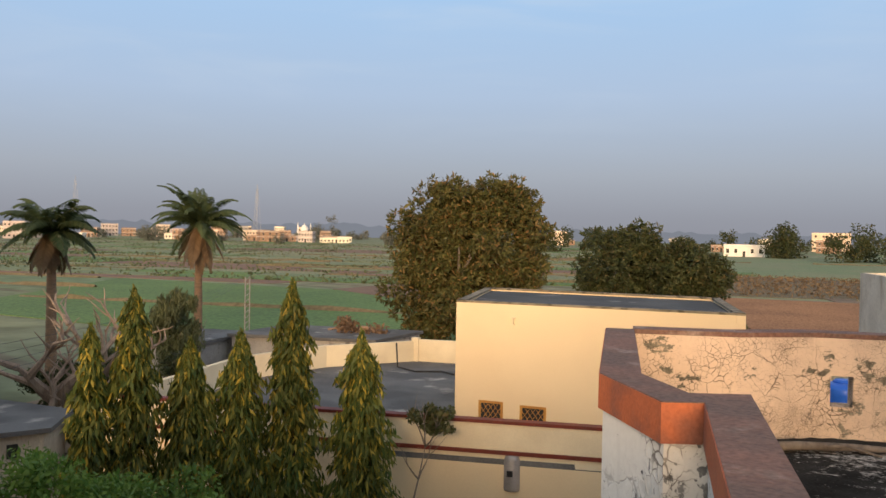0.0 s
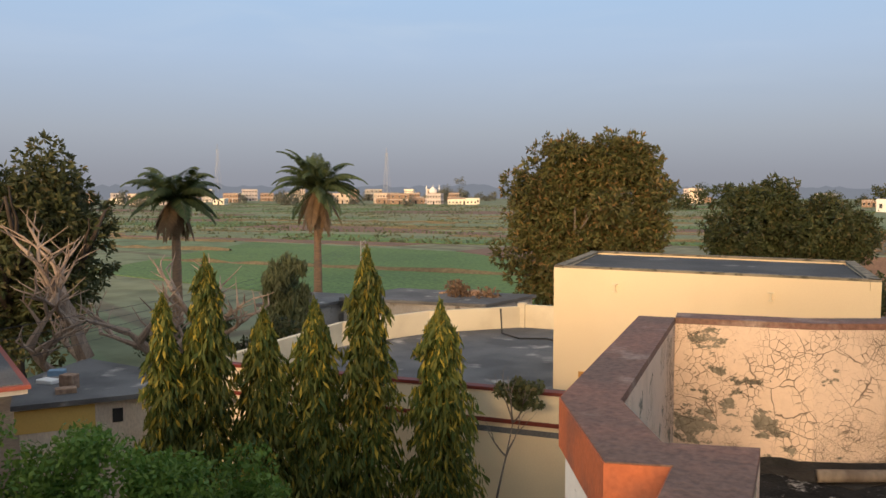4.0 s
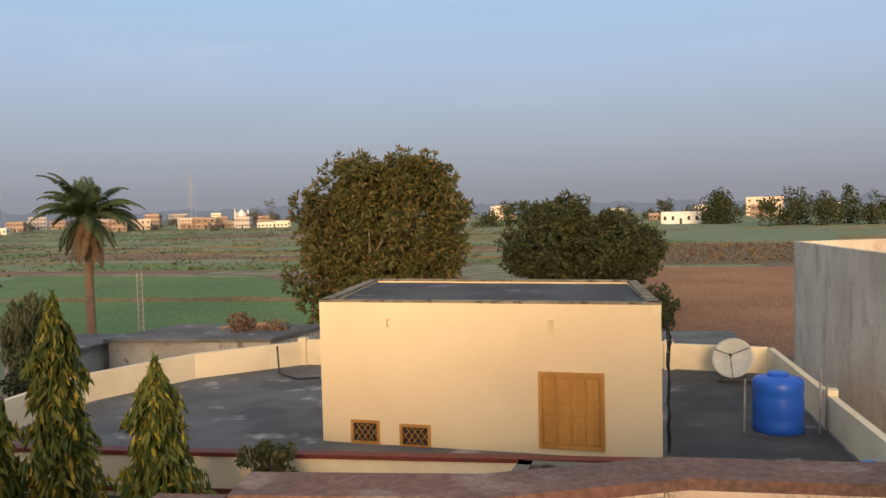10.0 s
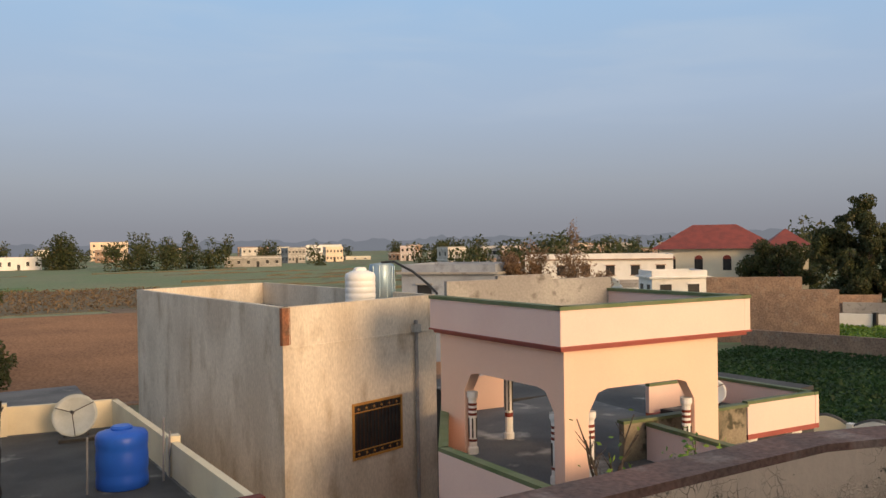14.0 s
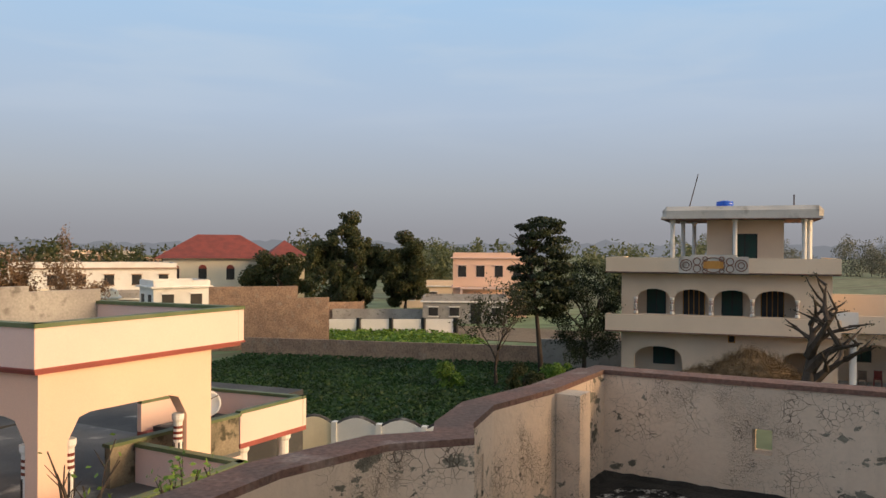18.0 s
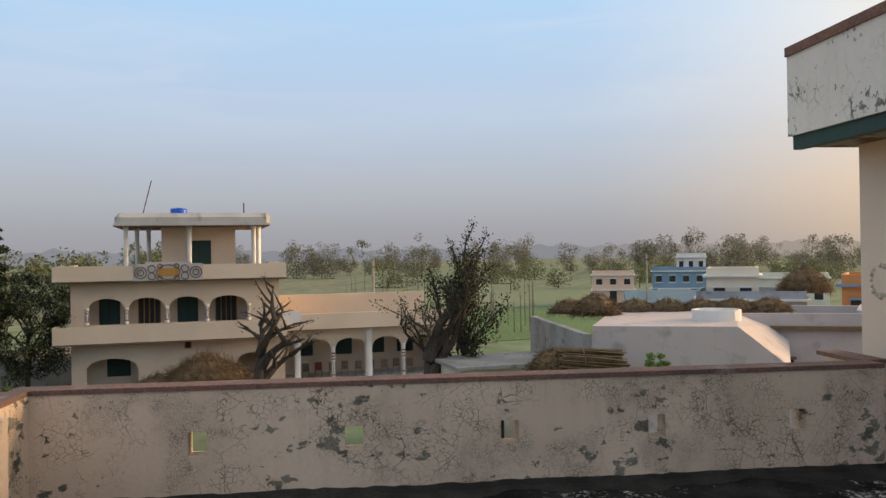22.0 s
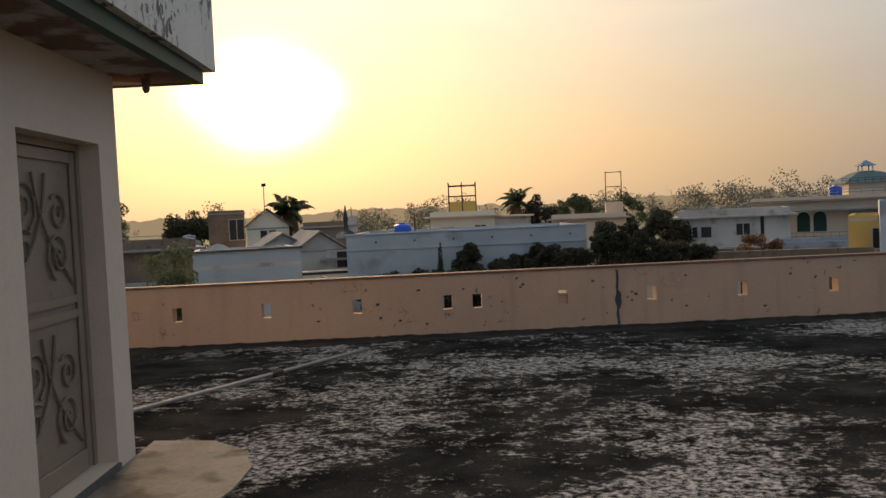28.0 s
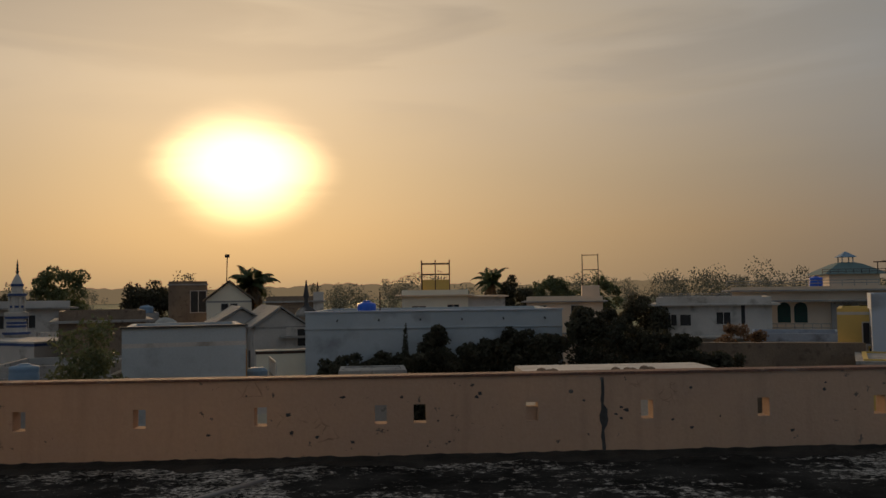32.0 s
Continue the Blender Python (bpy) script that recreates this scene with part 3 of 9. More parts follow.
M_BROWNW = mat("brown_mud_wall", (0.24, 0.18, 0.13), (0.18, 0.135, 0.10), 0.6, 0.95, 0.3, 15, 0.15, stain=(0.12, 0.09, 0.07), srange=(0.58, 0.7))
M_MOSSY = mat("mossy_cement_rim", (0.26, 0.22, 0.16), (0.16, 0.14, 0.10), 1.5, 0.9, 0.4, 25, 0.2, stain=(0.07, 0.065, 0.045), srange=(0.54, 0.64), sscale=4)
M_PINKT = mat("peach_wall_paint", (0.58, 0.40, 0.275), (0.54, 0.375, 0.26), 0.5, 0.7, 0.06, 40, 0.05)
M_LOWRED = mat("faded_red_edge", (0.36, 0.10, 0.07), (0.30, 0.09, 0.07), 2, 0.7, 0.1, 40, 0.1)
M_IRONB = mat("brown_iron_scroll", (0.22, 0.175, 0.13), (0.18, 0.14, 0.105), 3, 0.5, 0.1, 60, 0.15)
# white darkened: shade of backlit walls in the base, weathering in the stain
M_WEATHW = mat("weathered_shaded_white", (0.56, 0.53, 0.49), (0.46, 0.44, 0.41), 0.5, 0.85, 0.2, 20, 0.1, stain=(0.28, 0.26, 0.23), srange=(0.56, 0.72), sscale=1.1)
M_BLUEDK = mat("dark_blue_trim", (0.05, 0.08, 0.20), (0.04, 0.07, 0.17), 1.0, 0.6, 0.05, 30, 0.08)

# ---- geometry helpers ----
class Geo:
    """Collects faces; becomes one mesh."""

    def __init__(self):
        self.v, self.f = [], []

    def add(self, vs, fs):
        k = len(self.v)
        self.v += [tuple(p) for p in vs]
        self.f += [tuple(i + k for i in q) for q in fs]
        return self

    def box(self, x0, y0, z0, x1, y1, z1, m=None, b=0.0):
        """A box; b: the width of its chamfered upright and top edges."""
        if b:
            o = [(x0 + b, y0), (x1 - b, y0), (x1, y0 + b), (x1, y1 - b), (x1 - b, y1), (x0 + b, y1), (x0, y1 - b), (x0, y0 + b)]
            i = [(min(max(x, x0 + b), x1 - b), min(max(y, y0 + b), y1 - b)) for x, y in o]
            vs = [(x, y, z0) for x, y in o] + [(x, y, z1 - b) for x, y in o] + [(x, y, z1) for x, y in i]
            fs = [tuple(range(7, -1, -1)), tuple(range(16, 24))]
            for r in (0, 8):
                fs += [(r + k, r + (k + 1) % 8, r + 8 + (k + 1) % 8, r + 8 + k) for k in range(8)]
        else:
            vs = [(x, y, z) for z in (z0, z1) for x, y in ((x0, y0), (x1, y0), (x1, y1), (x0, y1))]
            fs = [(3, 2, 1, 0), (4, 5, 6, 7), (0, 1, 5, 4), (1, 2, 6, 5), (2, 3, 7, 6), (3, 0, 4, 7)]
        if m is not None:
            vs = [m @ Vector(p) for p in vs]
        return self.add(vs, fs)

    def prism(self, outline, z0, z1, m=None):
        """An upright prism on an outline given counter-clockwise."""
        n = len(outline)
        vs = [(x, y, z0) for x, y in outline] + [(x, y, z1) for x, y in outline]
        if m is not None:
            vs = [m @ Vector(p) for p in vs]
        fs = [tuple(range(n - 1, -1, -1)), tuple(range(n, 2 * n))] + [(k, (k + 1) % n, n + (k + 1) % n, n + k) for k in range(n)]
        return self.add(vs, fs)

    def rings(self, rings, caps=True):
        n = len(rings[0])
        fs = []
        for r in range(len(rings) - 1):
            fs += [(r * n + k, r * n + (k + 1) % n, (r + 1) * n + (k + 1) % n, (r + 1) * n + k) for k in range(n)]
        if caps:
            fs += [tuple(range(n - 1, -1, -1)), tuple(range((len(rings) - 1) * n, len(rings) * n))]
        return self.add([p for r in rings for p in r], fs)

    def turned(self, x, y, profile, n=16):
        """A turned shape: profile of (radius, z)."""
        return self.rings([[(x + r * math.cos(a), y + r * math.sin(a), z) for a in (2 * math.pi * k / n for k in range(n))] for r, z in profile])

    def tube(self, pts, radii, n=8):
        """A tube along points."""
        pts = [Vector(p) for p in pts]
        if not isinstance(radii, (list, tuple)):
            radii = [radii] * len(pts)
        out = []
        for k, p in enumerate(pts):
            d = (pts[min(k + 1, len(pts) - 1)] - pts[max(k - 1, 0)]).normalized()
            u = d.cross(Vector((0, 0, 1)) if abs(d.z) < 0.9 else Vector((1, 0, 0))).normalized()
            w = d.cross(u)
            out.append([p + radii[k] * (math.cos(a) * u + math.sin(a) * w) for a in (2 * math.pi * j / n for j in range(n))])
        return self.rings(out)

    def mesh(self, name):
        me = bpy.data.meshes.new(name)
        me.from_pydata(self.v, [], self.f)
        me.update()
        return me


def thing(name, x, y, z, label, category, group="", kind=""):
    ob = new(name)
    ob.empty_display_size = 0.2
    ob.location = (x, y, z)
    return tagged(ob, label, category, group, kind)


WELDED = ("arch_wall", "ground_arcade", "first_arcade", "wing_arcade", "wall", "wall_north", "wall_east", "wall_south", "wall_west", "wall_north_east", "roof_parapet", "coping", "band", "outer_skin", "balcony_band", "roof_band")


def part(name, g, material, parent=None, label="", smooth=False):
    """Links a Geo as one mesh object, built in world places, under a thing or part."""
    me = g.mesh(name) if isinstance(g, Geo) else g
    if name in WELDED and isinstance(g, Geo):
        bm = bmesh.new()
        bm.from_mesh(me)
        bmesh.ops.remove_doubles(bm, verts=bm.verts, dist=0.0005)
        bm.to_mesh(me)
        bm.free()
    if not me.materials:
        me.materials.append(material)
    if smooth:
        me.shade_smooth()
    ob = new(name, me)
    if parent is not None:
        ob.parent = parent
        up, top = Matrix.Identity(4), parent
        chain = []
        while top is not None:
            chain.append(top)
            top = top.parent
        for o in reversed(chain):
            up = up @ o.matrix_parent_inverse @ Matrix.LocRotScale(o.location, o.rotation_euler, o.scale)
        ob.matrix_parent_inverse = up.inverted()
    if label:
        ob["label"] = label
    return ob


def solo(name, g, material, label, category, group="", kind="", smooth=False):
    return tagged(part(name, g, material, None, "", smooth), label, category, group, kind)


def wall_run(pts, thick, side=1):
    """Outlines of the straight pieces of a wall along inner-face points; the thickness lies on the given side, mitred."""
    pts = [Vector((x, y)) for x, y in pts]
    off = []
    for k, p in enumerate(pts):
        ds = []
        if k:
            ds.append((p - pts[k - 1]).normalized())
        if k < len(pts) - 1:
            ds.append((pts[k + 1] - p).normalized())
        ns = [Vector((-d.y, d.x)) * side for d in ds]
        m = sum(ns, Vector((0, 0))).normalized()
        off.append(p + m * thick / max(0.4, m.dot(ns[0])))
    out = []
    for k in range(len(pts) - 1):
        q = [pts[k], pts[k + 1], off[k + 1], off[k]]
        if side < 0:
            q = q[::-1]
        out.append([(v.x, v.y) for v in q])
    return out


def wall_holes(g, a, b, z0, z1, thick, holes, side=1):
    """A straight wall from a to b (inner face), with holes given as (along0, along1, z0, z1)."""
    a, b = Vector(a), Vector(b)
    d = (b - a)
    ln = d.length
    d.normalize()
    n = Vector((-d.y, d.x)) * side

    def blk(s0, s1, h0, h1):
        if s1 - s0 < 1e-4 or h1 - h0 < 1e-4:
            return
        q = [a + d * s0, a + d * s1, a + d * s1 + n * thick, a + d * s0 + n * thick]
        if side < 0:
            q = q[::-1]
        g.prism([(v.x, v.y) for v in q], h0, h1)
    s = 0.0
    for h in sorted(holes):
        blk(s, h[0], z0, z1)
        blk(h[0], h[1], z0, h[2])
        blk(h[0], h[1], h[3], z1)
        s = h[1]
    blk(s, ln, z0, z1)
    return g


def xf(x, y, z, turn=0.0):
    return Matrix.Translation((x, y, z)) @ Matrix.Rotation(radians(turn), 4, 'Z')

# ---- the roof that the camera walks on ----
TOP = 0.77
inner_west = [(-4.3, -7.3), (-4.3, 1.4), (0.62, 1.95), (1.45, 1.55), (3.52, 1.55), (3.27, 4.12), (3.02, 4.04), (2.77, 4.46), (2.49, 6.40)]
inner_north = [(2.49, 6.40), (3.20, 6.53), (3.70, 6.80), (6.05, 7.04), (6.75, 7.10), (7.35, 6.98), (7.66, 6.70)]
inner_jog = [(7.66, 6.70), (7.95, 6.86), (8.45, 6.99), (9.22, 6.90), (10.14, 6.91)]
floor_outline = [(-1.2, -7.5), (10.3, -7.5), (10.3, 7.1), (8.0, 7.1), (7.7, 6.9), (6.75, 7.3), (3.7, 7.0), (2.4, 6.6), (2.6, 4.2), (2.9, 3.8), (3.3, 3.9), (3.4, 1.6), (1.4, 1.6), (0.6, 2.1), (-1.2, 1.5)]
solo("floor", Geo().prism(floor_outline, -0.25, 0.0), M_ROOF, "blackened cement roof floor with pale worn patches", "floor", kind="structure")
solo("wall_base", Geo().prism([(x * 0.985 + 0.08, y * 0.985) for x, y in floor_outline], GROUND, -0.25), M_PEEL, "whitewashed outer walls of the house under the roof", "wall", kind="structure")


def coping(name, pts, thick, side, over=0.03, z=TOP):
    g = Geo()
    a = [Vector(p) for p in pts]
    d0 = (a[1] - a[0]).normalized()
    n0 = Vector((-d0.y, d0.x)) * side
    for q in wall_run([tuple(Vector(p) - n0 * 0.0) for p in pts], thick + over, side):
        g.prism(q, z - 0.012, z + 0.022)
    return g


def parapet(name, pts, side, thick=0.17, material=M_CRACK, label="", cop=True):
    g = Geo()
    for q in wall_run(pts, thick, side):
        g.prism(q, -0.02, TOP - 0.012)
    w = solo(name, g, material, label or "cracked peach plaster parapet with a brown coping", "parapet wall", kind="structure")
    if cop:
        part("coping", coping(name, pts, thick, side), M_COPING, w, "faded red-brown oxide coping")
    return w


# west parapet, with the orange outer band round the chamfered corner
pw = parapet("wall_west", inner_west, 1, material=M_CRACK, label="stained peach inner parapet with orange painted outer band")
band = Geo()
skin = Geo()
outer = []
for k, q in enumerate(wall_run(inner_west, 0.17, 1)):
    outer.append(q[3])
outer.append(wall_run(inner_west, 0.17, 1)[-1][2])
for q in wall_run(outer, 0.035, 1):
    band.prism(q, TOP - 0.15, TOP + 0.018)
for q in wall_run(outer, 0.012, 1):
    skin.prism(q, -0.6, TOP - 0.15)
part("band", band, M_ORANGE, pw, "orange painted band")
part("outer_skin", skin, M_PEEL, pw, "peeling whitewashed outer face")
# north parapet, broken by a small drain hole
gn = Geo()
wall_holes(gn, inner_north[0], inner_north[1], -0.02, TOP - 0.012, 0.17, [], 1)
wall_holes(gn, inner_north[1], inner_north[2], -0.02, TOP - 0.012, 0.17, [], 1)
d = Vector(inner_north[3]) - Vector(inner_north[2])
wall_holes(gn, inner_north[2], inner_north[3], -0.02, TOP - 0.012, 0.17, [(0.12, 0.27, 0.27, 0.49)], 1)
for q in wall_run(inner_north[3:] + inner_jog[1:], 0.17, 1)[:3]:
    gn.prism(q, -0.02, TOP - 0.012)
wn = solo("wall_north", gn, M_CRACK, "sunlit peach plaster parapet full of cracks", "parapet wall", kind="structure")
part("coping", coping("n", inner_north + inner_jog[1:], 0.17, 1), M_COPING, wn, "faded red-brown oxide coping")
gj = Geo()
for q in wall_run([(8.45, 6.99), (9.22, 6.90), (10.14, 6.91)], 0.17, 1):
    gj.prism(q, -0.02, TOP - 0.012)
sl = (Vector((8.45, 6.99)) - Vector((7.95, 6.86))).length
wall_holes(gj, (7.95, 6.86), (8.45, 6.99), -0.02, TOP - 0.012, 0.17, [(0.20, 0.25, 0.36, 0.58)], 1)
for q in wall_run([(7.66, 6.70), (7.95, 6.86)], 0.17, 1):
    gj.prism(q, -0.02, TOP - 0.012)
wj = solo("wall_north_east", gj, M_CRACK, "cracked peach parapet with a pilaster and a narrow slit", "parapet wall", kind="structure")
part("pilaster", Geo().box(9.17, 6.74, 0, 9.36, 6.90, TOP - 0.012), M_CRACK, wj)
# east parapet with five drain holes
EX = 10.14
ge = Geo()
holes = []
for y in (5.80, 4.72, 3.60, 2.50, 1.40):
    s = 6.91 - y
    holes.append((s - 0.065, s + 0.065, 0.30, 0.47))
wall_holes(ge, (EX, 6.91), (EX, 0.71), -0.02, TOP - 0.012, 0.17, holes, 1)
ge.box(EX + 0.172, 0.54, -0.02, 10.93, 0.71, TOP - 0.012)
we = solo("wall_east", ge, M_CRACK, "peach plaster parapet with crazed paint and small square holes", "parapet wall", kind="structure")
part("coping", Geo().box(EX - 0.01, 0.70, TOP - 0.012, EX + 0.2, 7.05, TOP + 0.022).box(EX + 0.202, 0.53, TOP - 0.012, 11.0, 0.74, TOP + 0.022), M_COPING, we)
# south parapet with a row of holes
SY = -7.20
gs = Geo()
xs = [8.27, 7.13, 6.01, 4.865, 3.72, 3.34, 2.25, 1.12, -0.04, -1.21, -2.36]
wall_holes(gs, (10.3, SY), (-4.5, SY), -0.02, TOP + 0.005, 0.17, [(10.3 - x - 0.06, 10.3 - x + 0.06, 0.34, 0.52) for x in xs], 1)
ws = solo("wall_south", gs, M_SOUTH, "weather-stained pinkish parapet with small square holes", "parapet wall", kind="structure")
part("coping", Geo().box(-4.5, SY - 0.2, TOP + 0.005, 10.3, SY + 0.015, TOP + 0.03), M_COPING, ws)
solo("floor_west", Geo().prism([(-4.5, -7.5), (-1.2, -7.5), (-1.2, 1.5), (-4.5, 1.5)], -0.25, 0.0), M_ROOF, "blackened cement roof floor at the house's west side", "floor", kind="structure")
# stair house with its overhanging roof slab
sh = thing("stair_house", 8.4, -1.0, 0, "cream stair room on the roof with an overhanging flat roof", "stair room", kind="structure")
SX0, SX1, SY0, SY1, SH = 5.95, 10.93, -2.33, 0.36, 2.56
gw = Geo()
wall_holes(gw, (SX0, SY1), (SX1, SY1), -0.02, SH, 0.22, [(8.01 - SX0, 8.63 - SX0, 2.24, 2.552)], -1)
part("wall", gw, M_CREAM, sh, "cream painted wall")
gw = Geo()
wall_holes(gw, (SX0, SY1 - 0.22), (SX0, SY0), -0.02, SH, 0.22, [(1.12, 2.17, 0.06, 2.09)], 1)
part("wall", gw, M_CREAM, sh)
part("wall", Geo().box(SX0 + 0.222, SY0 + 0.002, -0.02, SX1, SY0 + 0.2, SH), M_CREAM, sh)
part("wall", Geo().box(SX1 - 0.2, SY0 + 0.21, -0.02, SX1 - 0.003, SY1 - 0.23, SH), M_CREAM, sh)
OX0, OX1, OY0, OY1 = 5.40, 11.15, -2.88, 0.88
part("roof_slab", Geo().box(OX0 + 0.132, OY0 + 0.202, SH, OX1 - 0.04, OY1 - 0.112, SH + 0.10), M_SLAB, sh, "bare stained slab underside")
fas = Geo()
wall_holes(fas, (OX0, OY1), (OX1, OY1), SH + 0.10, 3.36, 0.12, [(x - OX0 - 0.06, x - OX0 + 0.06, 2.97, 3.18) for x in (6.80, 8.23, 9.65)], -1)
wall_holes(fas, (OX0, OY1 - 0.12), (OX0, OY0), SH + 0.10, 3.36, 0.12, [], 1)
wall_holes(fas, (OX0 + 0.12, OY0 + 0.12), (OX1, OY0 + 0.12), SH + 0.10, 3.36, 0.12, [], -1)
part("roof_parapet", fas, M_PEEL, sh, "peeling whitewashed roof parapet with small holes")
part("drip_band", Geo().box(OX0 + 0.03, OY1 - 0.11, SH - 0.02, OX1 - 0.03, OY1 - 0.03, SH + 0.12).box(OX0 + 0.06, OY0 + 0.12, SH - 0.004, OX0 + 0.13, OY1 - 0.12, SH + 0.12).box(OX0 + 0.14, OY0 + 0.12, SH - 0.004, OX1, OY0 + 0.2, SH + 0.12), M_GREEN, sh, "dark green drip band")
part("roof_coping", Geo().box(OX0 - 0.02, OY1 - 0.14, 3.36, OX1, OY1 + 0.02, 3.44).box(OX0 - 0.02, OY0 - 0.02, 3.36, OX0 + 0.14, OY1 - 0.15, 3.44).box(OX0 + 0.15, OY0 - 0.02, 3.36, OX1, OY0 + 0.14, 3.44), M_COPING, sh, "red-brown coping")

# ---- fittings of the stair house and the roof ----
def damp_strip(wall, pts, side, seed, wide=0.22, high=0.055):
    """An uneven black fillet of moss and grime along a wall's foot; side: where the floor lies."""
    r = random.Random(seed)
    rings = []
    for k in range(len(pts) - 1):
        a, b = Vector(pts[k]), Vector(pts[k + 1])
        d = (b - a).normalized()
        n = Vector((-d.y, d.x)) * side
        cnt = max(2, int((b - a).length / 0.07))
        for i in range(cnt + (k == len(pts) - 2)):
            p = a.lerp(b, i / cnt)
            w = wide * (0.7 + 0.22 * math.sin(p.x * 3.3 + p.y * 4.1 + 1) + 0.14 * math.sin(p.x * 9 + p.y * 11) + r.uniform(-0.1, 0.1))
            h = high * (0.7 + 0.07 * math.sin(p.x * 5.1 + p.y * 3.7) + r.uniform(-0.12, 0.12))
            o, q, s = p - n * 0.01, p + n * w * 0.35, p + n * w
            rings.append([(o.x, o.y, -0.01), (s.x, s.y, -0.01), (s.x, s.y, 0.004), (q.x, q.y, h * 0.35), (p.x + n.x * 0.012, p.y + n.y * 0.012, h), (o.x, o.y, h)])
    part("damp_strip", Geo().rings(rings), M_TAR, wall, "black mossy strip along the foot")


damp_strip(wn, inner_north + [inner_jog[1]], -1, 1, 0.30)
damp_strip(wj, inner_jog[1:], -1, 2, 0.30)
damp_strip(we, [(EX, 6.91), (EX, 0.71)], -1, 3, 0.34)
damp_strip(ws, [(10.3, SY), (-4.5, SY)], -1, 4, 0.38, 0.06)
damp_strip(sh, [(SX0, SY1), (SX1, SY1)], 1, 5, 0.20)
damp_strip(pw, inner_west[4:], -1, 7, 0.2)

# pipes on the stair house wall
dp = thing("drain_pipe", 9.84, 0.45, 0, "fat weathered blue plastic drain pipe on the cream wall", "pipe")
part("pipe", Geo().tube([(9.84, 0.445, 2.56), (9.84, 0.445, 0.46)], 0.055, 16), M_BLUEPIPE, dp, smooth=True)
part("pipe_end", Geo().tube([(9.835, 0.45, 0.47), (9.83, 0.455, 0.04)], 0.059, 16), M_PALEBLUE, dp, "bright light blue end piece", smooth=True)
for z in (1.46, 0.58):
    part("bracket", Geo().box(9.66, 0.36, z - 0.012, 9.91, 0.40, z + 0.012).box(9.665, 0.36, z - 0.03, 9.70, 0.43, z + 0.03), M_IRON, dp, "rusty iron bracket")
    part("clamp", Geo().turned(9.84, 0.445, [(0.056, z - 0.014), (0.062, z - 0.014), (0.062, z + 0.014), (0.056, z + 0.014)], 16), M_IRON, dp)
cd = thing("conduit_pair", 8.86, 0.4, 0, "two thin dark-stained conduits down the cream wall", "conduit")
for x in (8.845, 8.885):
    part("conduit", Geo().tube([(x, 0.378, 2.56), (x + 0.003, 0.378, 1.3), (x - 0.002, 0.38, 0.01)], 0.009, 8), M_GREYPIPE if x < 8.86 else M_DARK, cd, smooth=True)
for z in (2.1, 1.25, 0.4):
    part("clip", Geo().box(8.825, 0.361, z, 8.905, 0.394, z + 0.018), M_IRON, cd)
tp = thing("water_pipe", 8.08, 0.4, 0, "slim teal plastic water pipe on the cream wall", "pipe")
part("pipe", Geo().tube([(8.10, 0.40, 2.58), (8.10, 0.40, 1.8), (8.085, 0.40, 0.9), (8.06, 0.41, 0.06), (8.05, 0.46, 0.03), (7.86, 0.64, 0.03)], 0.021, 10), M_TEAL, tp, smooth=True)
for z in (1.77, 0.33):
    part("clamp", Geo().turned(8.085, 0.40, [(0.022, z - 0.012), (0.029, z - 0.012), (0.029, z + 0.012), (0.022, z + 0.012)], 10).box(8.04, 0.36, z - 0.01, 8.13, 0.385, z + 0.01), M_TEAL, tp)
# grime where the pipes pass through the slab
for x, w in ((8.86, 0.16), (8.10, 0.15), (9.84, 0.14)):
    part("soot_patch", Geo().prism([(x + w * math.cos(a) * (1 + 0.25 * math.sin(3 * a + x)), 0.52 + 0.7 * w * math.sin(a)) for a in (2 * math.pi * j / 14 for j in range(14))], SH - 0.012, SH + 0.002), M_TAR, sh, "black damp stain under the slab")
# the vent with its lattice
vt = thing("vent", 8.32, 0.25, 2.24, "small vent opening with a diamond lattice grille", "vent", kind="structure")
part("backing", Geo().box(8.0, 0.10, 2.22, 8.64, 0.135, 2.56), M_DARK, vt)
for k in range(9):
    for s in (-1, 1):
        x = 8.05 + 0.07 * k
        a, b = (x - s * 0.15, 2.25), (x + s * 0.15, 2.55)
        t0, t1 = 0.0, 1.0
        pts = []
        for i in range(9):
            q = (a[0] + (b[0] - a[0]) * i / 8, a[1] + (b[1] - a[1]) * i / 8)
            if 8.012 < q[0] < 8.628:
                pts.append((q[0], 0.16 + 0.004 * s, q[1]))
        if len(pts) > 1:
            part("lattice_bar", Geo().tube(pts, 0.005, 4), M_IRON, vt)
# ring of broken plaster
pr = Geo()
rr = random.Random(3)
for k in range(16):
    a = 2 * math.pi * k / 16
    if k in (3, 9):
        continue
    cx, cz, q = 10.66 + 0.13 * math.cos(a), 1.40 + 0.13 * math.sin(a), rr.uniform(0.012, 0.03)
    pr.turned(cx, 0.362, [(q * 0.4, cz - q), (q, cz - q * 0.3), (q * 0.8, cz + q * 0.5), (q * 0.2, cz + q)], 6)
part("plaster_ring", pr, M_GREYPL, sh, "ring of broken grey plaster")
# pipes lying on the roof
fp1 = thing("loose_pipe", 8.8, 1.3, 0.03, "thin grey-blue pipe lying on the roof floor", "pipe", "pipes on the floor")
part("pipe", Geo().tube([(8.86, 0.44, 0.06), (8.60, 0.72, 0.03), (9.04, 1.91, 0.03), (9.42, 2.95, 0.03)], 0.02, 10), M_GREYPIPE, fp1, smooth=True)
part("pipe", Geo().tube([(8.89, 0.45, 0.05), (8.68, 0.72, 0.03), (9.11, 1.89, 0.03), (9.36, 2.55, 0.03)], 0.016, 10), M_BLUEPIPE, fp1, smooth=True)
part("joint", Geo().tube([(8.97, 1.72, 0.03), (9.03, 1.88, 0.03)], 0.026, 10), M_GREYPIPE, fp1)
